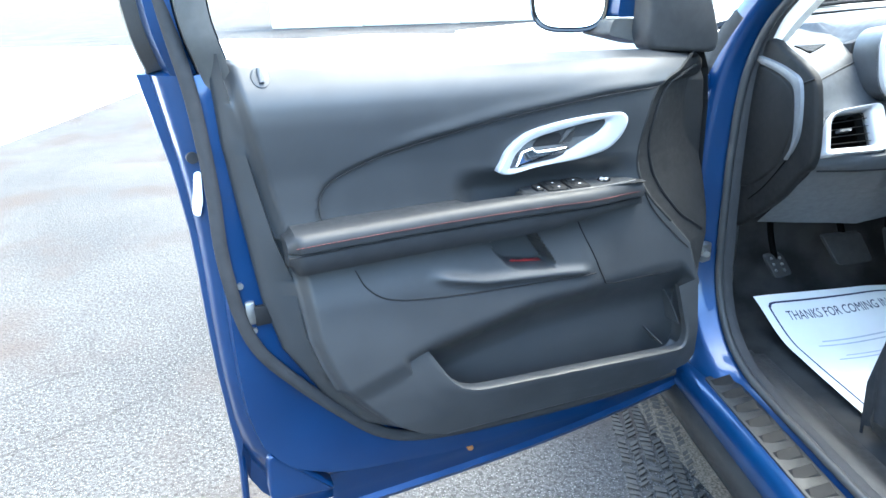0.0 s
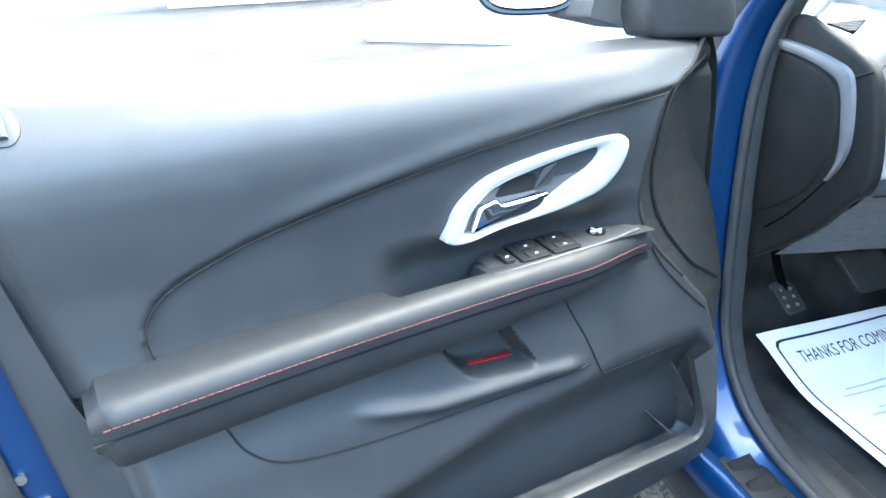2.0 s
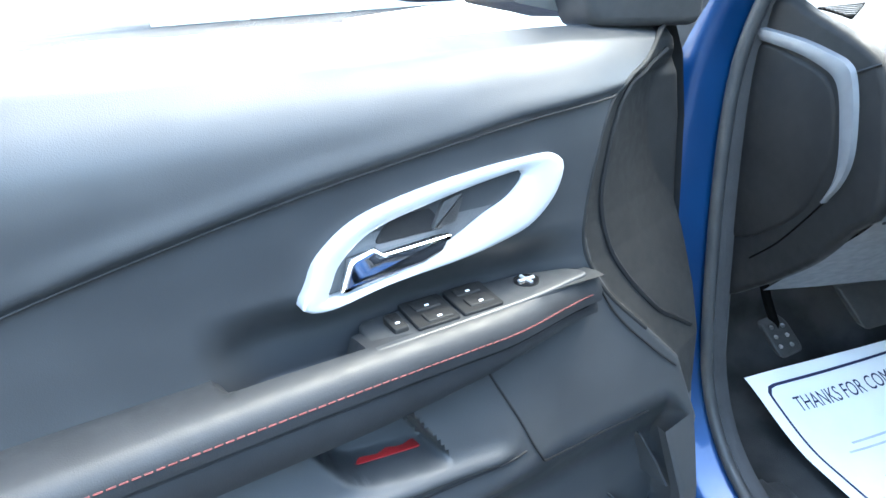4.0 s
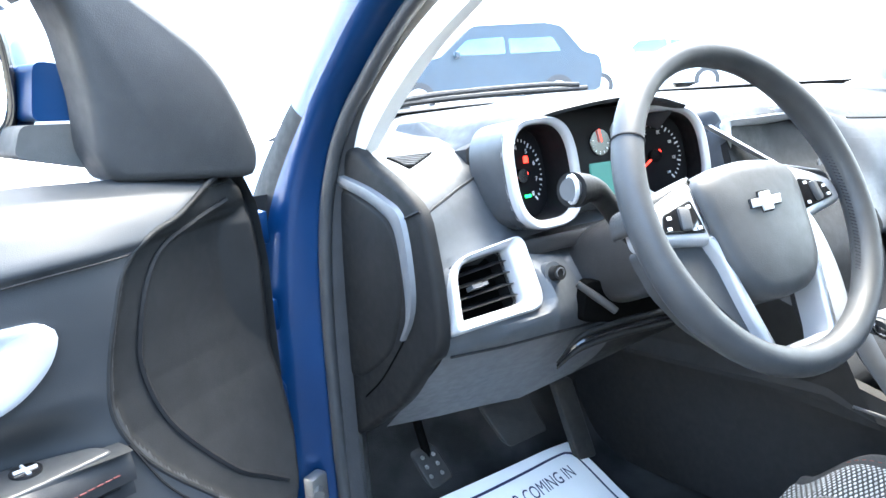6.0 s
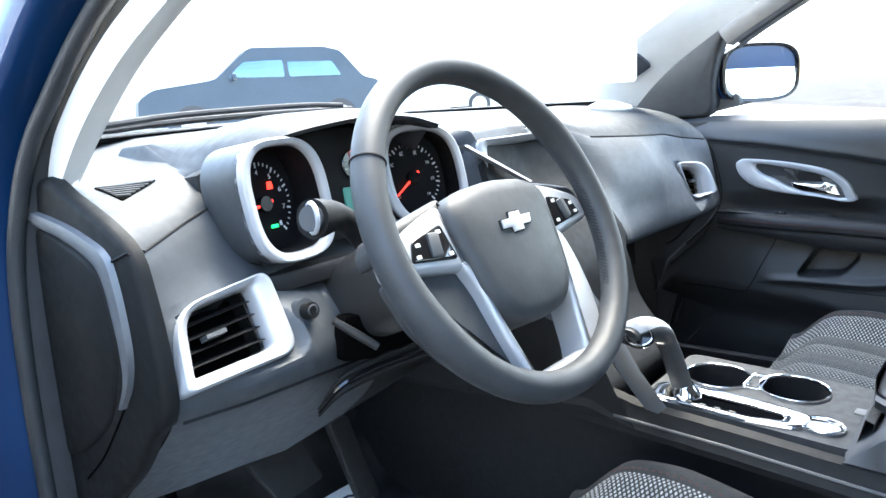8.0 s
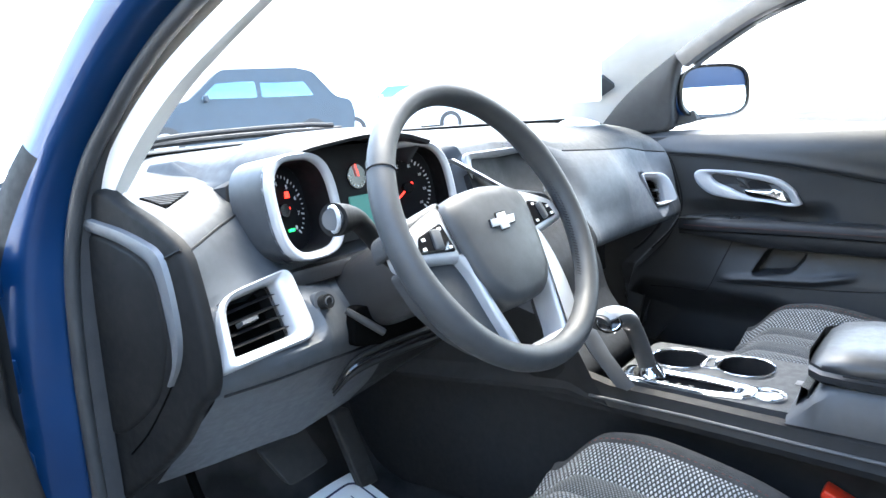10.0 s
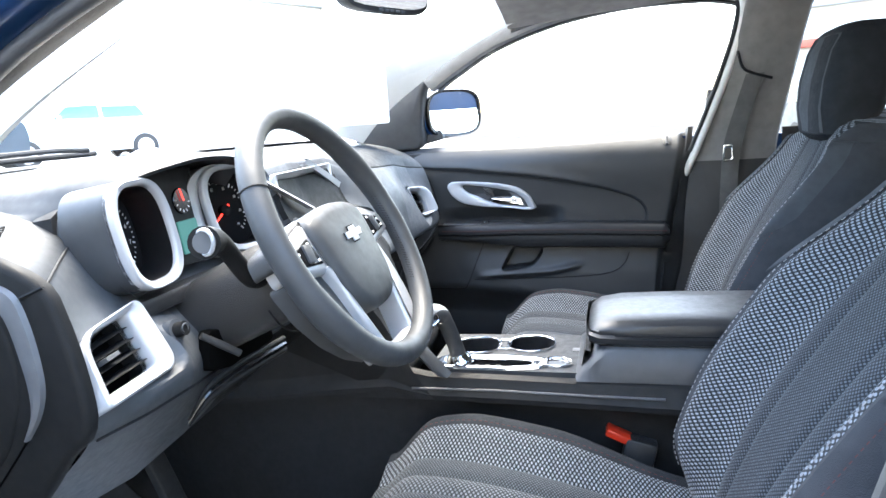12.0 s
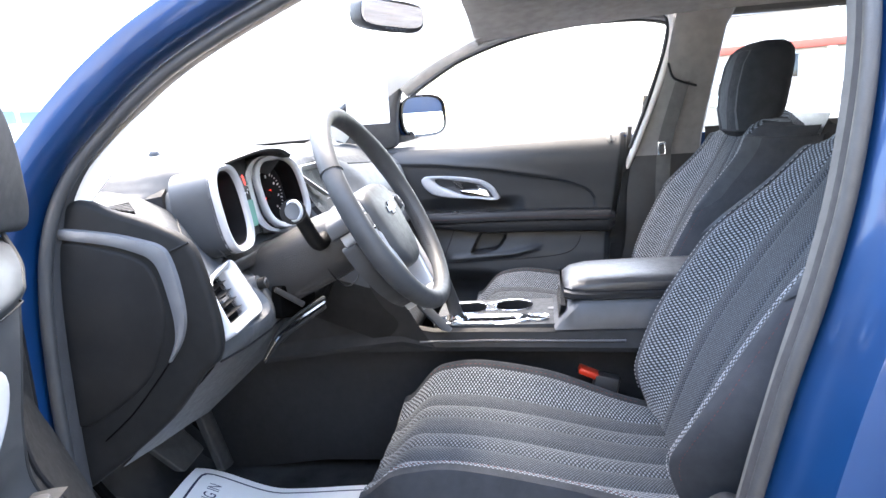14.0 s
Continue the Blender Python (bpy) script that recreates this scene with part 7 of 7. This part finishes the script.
def paper_z(x, y):
    lift = .055 * smooth01(y, 1.48, 1.70) + .035 * smooth01(-x, .30, .58) * smooth01(y, 1.35, 1.66)
    return .388 + lift + .007 * math.sin((x + .4) * 14 + y * 4) * smooth01(y, 1.2, 1.5) + .004 * math.sin(y * 17 + x * 6)


def mat_at(a, b, n):
    """a across the sheet, b along it towards the toe board."""
    x = -.385 + a - .06 * b
    y = 1.43 + b + .10 * a
    return (x, y, paper_z(x, y) + n)


part("sheet", shell([[mat_at(a, b, .0) for a in np.linspace(-.20, .20, 24)] for b in np.linspace(-.24, .24, 26)], .0008), PAPER, mat_ob)
bord = rounded([(-.180, -.22), (.180, -.22), (.180, .215), (-.180, .215)], .02, 5)
be = even(bord, 120, True)
bm = loft([[mat_at(*(np.array(p) * f), .0016) for p in be] for f in (1.0, .975)], True)
part("printed_border", bm, INK, mat_ob, "navy printed border")
words = text("THANKS FOR COMING IN", .0245, INK, mat_ob, Matrix.Identity(4), "lettering", 0)
for v in words.data.vertices:
    v.co = mat_at(v.co.x, .170 + v.co.y * 1.5, .0022)
for k, (w, b) in enumerate(((.10, .09), (.12, .075), (.08, .03), (.11, .015), (.07, -.05))):
    part("print_line", loft([[mat_at(a, b + d, .002) for a in np.linspace(-w, w, 8)] for d in (-.002, .002)]), PALEINK, mat_ob)

# ---- outside: parked cars and buildings ----
CARGLASS = surface("car_window_glass", (.10, .16, .20), .12, metal=.7)


def parked_car(name, label, paint, m):
    car = thing(name, label, "car", m, "parked cars")
    out = [(-2.3, .35), (-2.35, .75), (-2.28, 1.02), (-1.95, 1.10), (-1.55, 1.62), (-1.2, 1.70), (.25, 1.70), (.95, 1.12), (2.05, .98), (2.32, .80), (2.35, .40), (2.2, .30), (-2.15, .30)]
    o = rounded(out, .10, 4)
    rows = []
    for x, f in ((-.92, .0), (-.90, .02), (.90, .02), (.92, .0)):
        rows.append([(x * (1 - .16 * smooth01(z, 1.0, 1.7)), y * (1 - f * .0), z) for y, z in o])
    part("body", loft(rows, True, False, True), paint, car)
    for sx in (-1, 1):
        for win in ([(-1.50, 1.13), (-1.25, 1.58), (-.45, 1.60), (-.45, 1.13)], [(-.36, 1.13), (-.36, 1.60), (.20, 1.60), (.72, 1.15)]):
            part("window", slab(rounded(win, .05, 3), lambda a, b, n: (sx * (.925 - .148 * smooth01(b, 1.0, 1.7) + n), a, b), -.02, .006, .004), CARGLASS, car)
        for y in (-1.42, 1.42):
            wl = part("wheel", tube([(sx * .72, y, .34), (sx * .93, y, .34)], .34, 28), RUBBER, car)
            part("rim", tube([(sx * .90, y, .34), (sx * .94, y, .34)], .22, 24), SILVER, wl)
    part("windscreen", loft([[(-.72, .93, 1.14), (.72, .93, 1.14)], [(-.62, .32, 1.66), (.62, .32, 1.66)]]), GLOSSBLACK, car)
    for sx in (-1, 1):
        part("headlamp", rbox((.30, .12, .14), (sx * .68, 2.24, .84), .03), SILVER, car)
        part("side_mirror", rbox((.20, .09, .13), (sx * 1.0, .62, 1.16), .03), paint, car)
    return car


NAVY = surface("navy_car_paint", (.004, .014, .028), .4, coat=.1, spots=3)
PALE = surface("silver_car_paint", (.45, .46, .48), .35, metal=.4, coat=1.0, spots=3)
DULLGREY = surface("dull_grey_car_paint", (.040, .046, .052), .45, spots=3)
# pale base carries the overexposed white of the distant ground
FARLOT = dull(surface("overexposed_far_lot", (.50, .49, .47), .85, colour2=(.40, .39, .37), spots=.6, grain=.4, grain_scale=60), .2)
terrace = part("raised_lot", rbox((30, 16, .60), m=Matrix.Translation((16.5, 15.5, .26)) @ pose(0, 0, 0, 0, 0, 38.5), bevel=.03), FARLOT, None)
tagged(terrace, "raised pale slab standing in for the overexposed far lot", "ground", kind="structure")
parked_car("parked_car", "dark blue parked sport utility car", NAVY, pose(7.5, 13.0, .56, 0, 0, 66))
parked_car("parked_car", "silver grey parked family car", PALE, pose(14.2, 14.6, .56, 0, 0, 58))
parked_car("parked_car", "low dull grey parked saloon car", DULLGREY, pose(12.4, -3.6, 0, 0, 0, 95) @ Matrix.Diagonal((1, 1, .83, 1)))

WALLPAINT = surface("pale_render", (.62, .58, .50), .9, spots=.7, grain=.4, grain_scale=40)
REDBAND = surface("red_fascia", (.50, .10, .06), .6, spots=1)


def building(name, label, w, d, h, m, red):
    b = thing(name, label, "building", m)
    part("wall", rbox((w, d, h), (0, 0, h / 2), .05), WALLPAINT, b)
    part("roof_edge", rbox((w + .4, d + .4, .3), (0, 0, h + .1), .04), SILVER, b)
    if red:
        part("fascia", rbox((w + .1, .3, .30), (0, -d / 2 - .1, h * .68), .03), REDBAND, b)
    n = int(w / 4)
    for k in range(n):
        x = -w / 2 + (k + .5) * w / n
        if red:
            win = part("window", rbox((2.2, .12, 1.6), (x, -d / 2 - .02, 1.7), .02), GLOSSBLACK, b)
            part("window_frame", rbox((2.4, .08, .10), (x, -d / 2 - .05, 2.55), .02), SILVER, win)
        part("pier", rbox((.35, .30, h), (x + w / n / 2, -d / 2 - .05, h / 2), .03), WALLPAINT, b)
    return b


building("showroom", "long pale rendered building with piers", 40, 8, 6.5, pose(14, 26, 0, 0, 0, -24), False)
building("workshop", "low pale building with a red fascia band", 18, 8, 4.2, pose(30, -15.5, 0, 0, 0, -106), True)
# unseen; tan as in the door mirror, placed to darken the blue paint's reflections
building("unseen_building", "unseen plain tan building added to darken reflections in the paint", 30, 6, 5.0, pose(-12.5, -6, 0, 0, 0, 90), False)
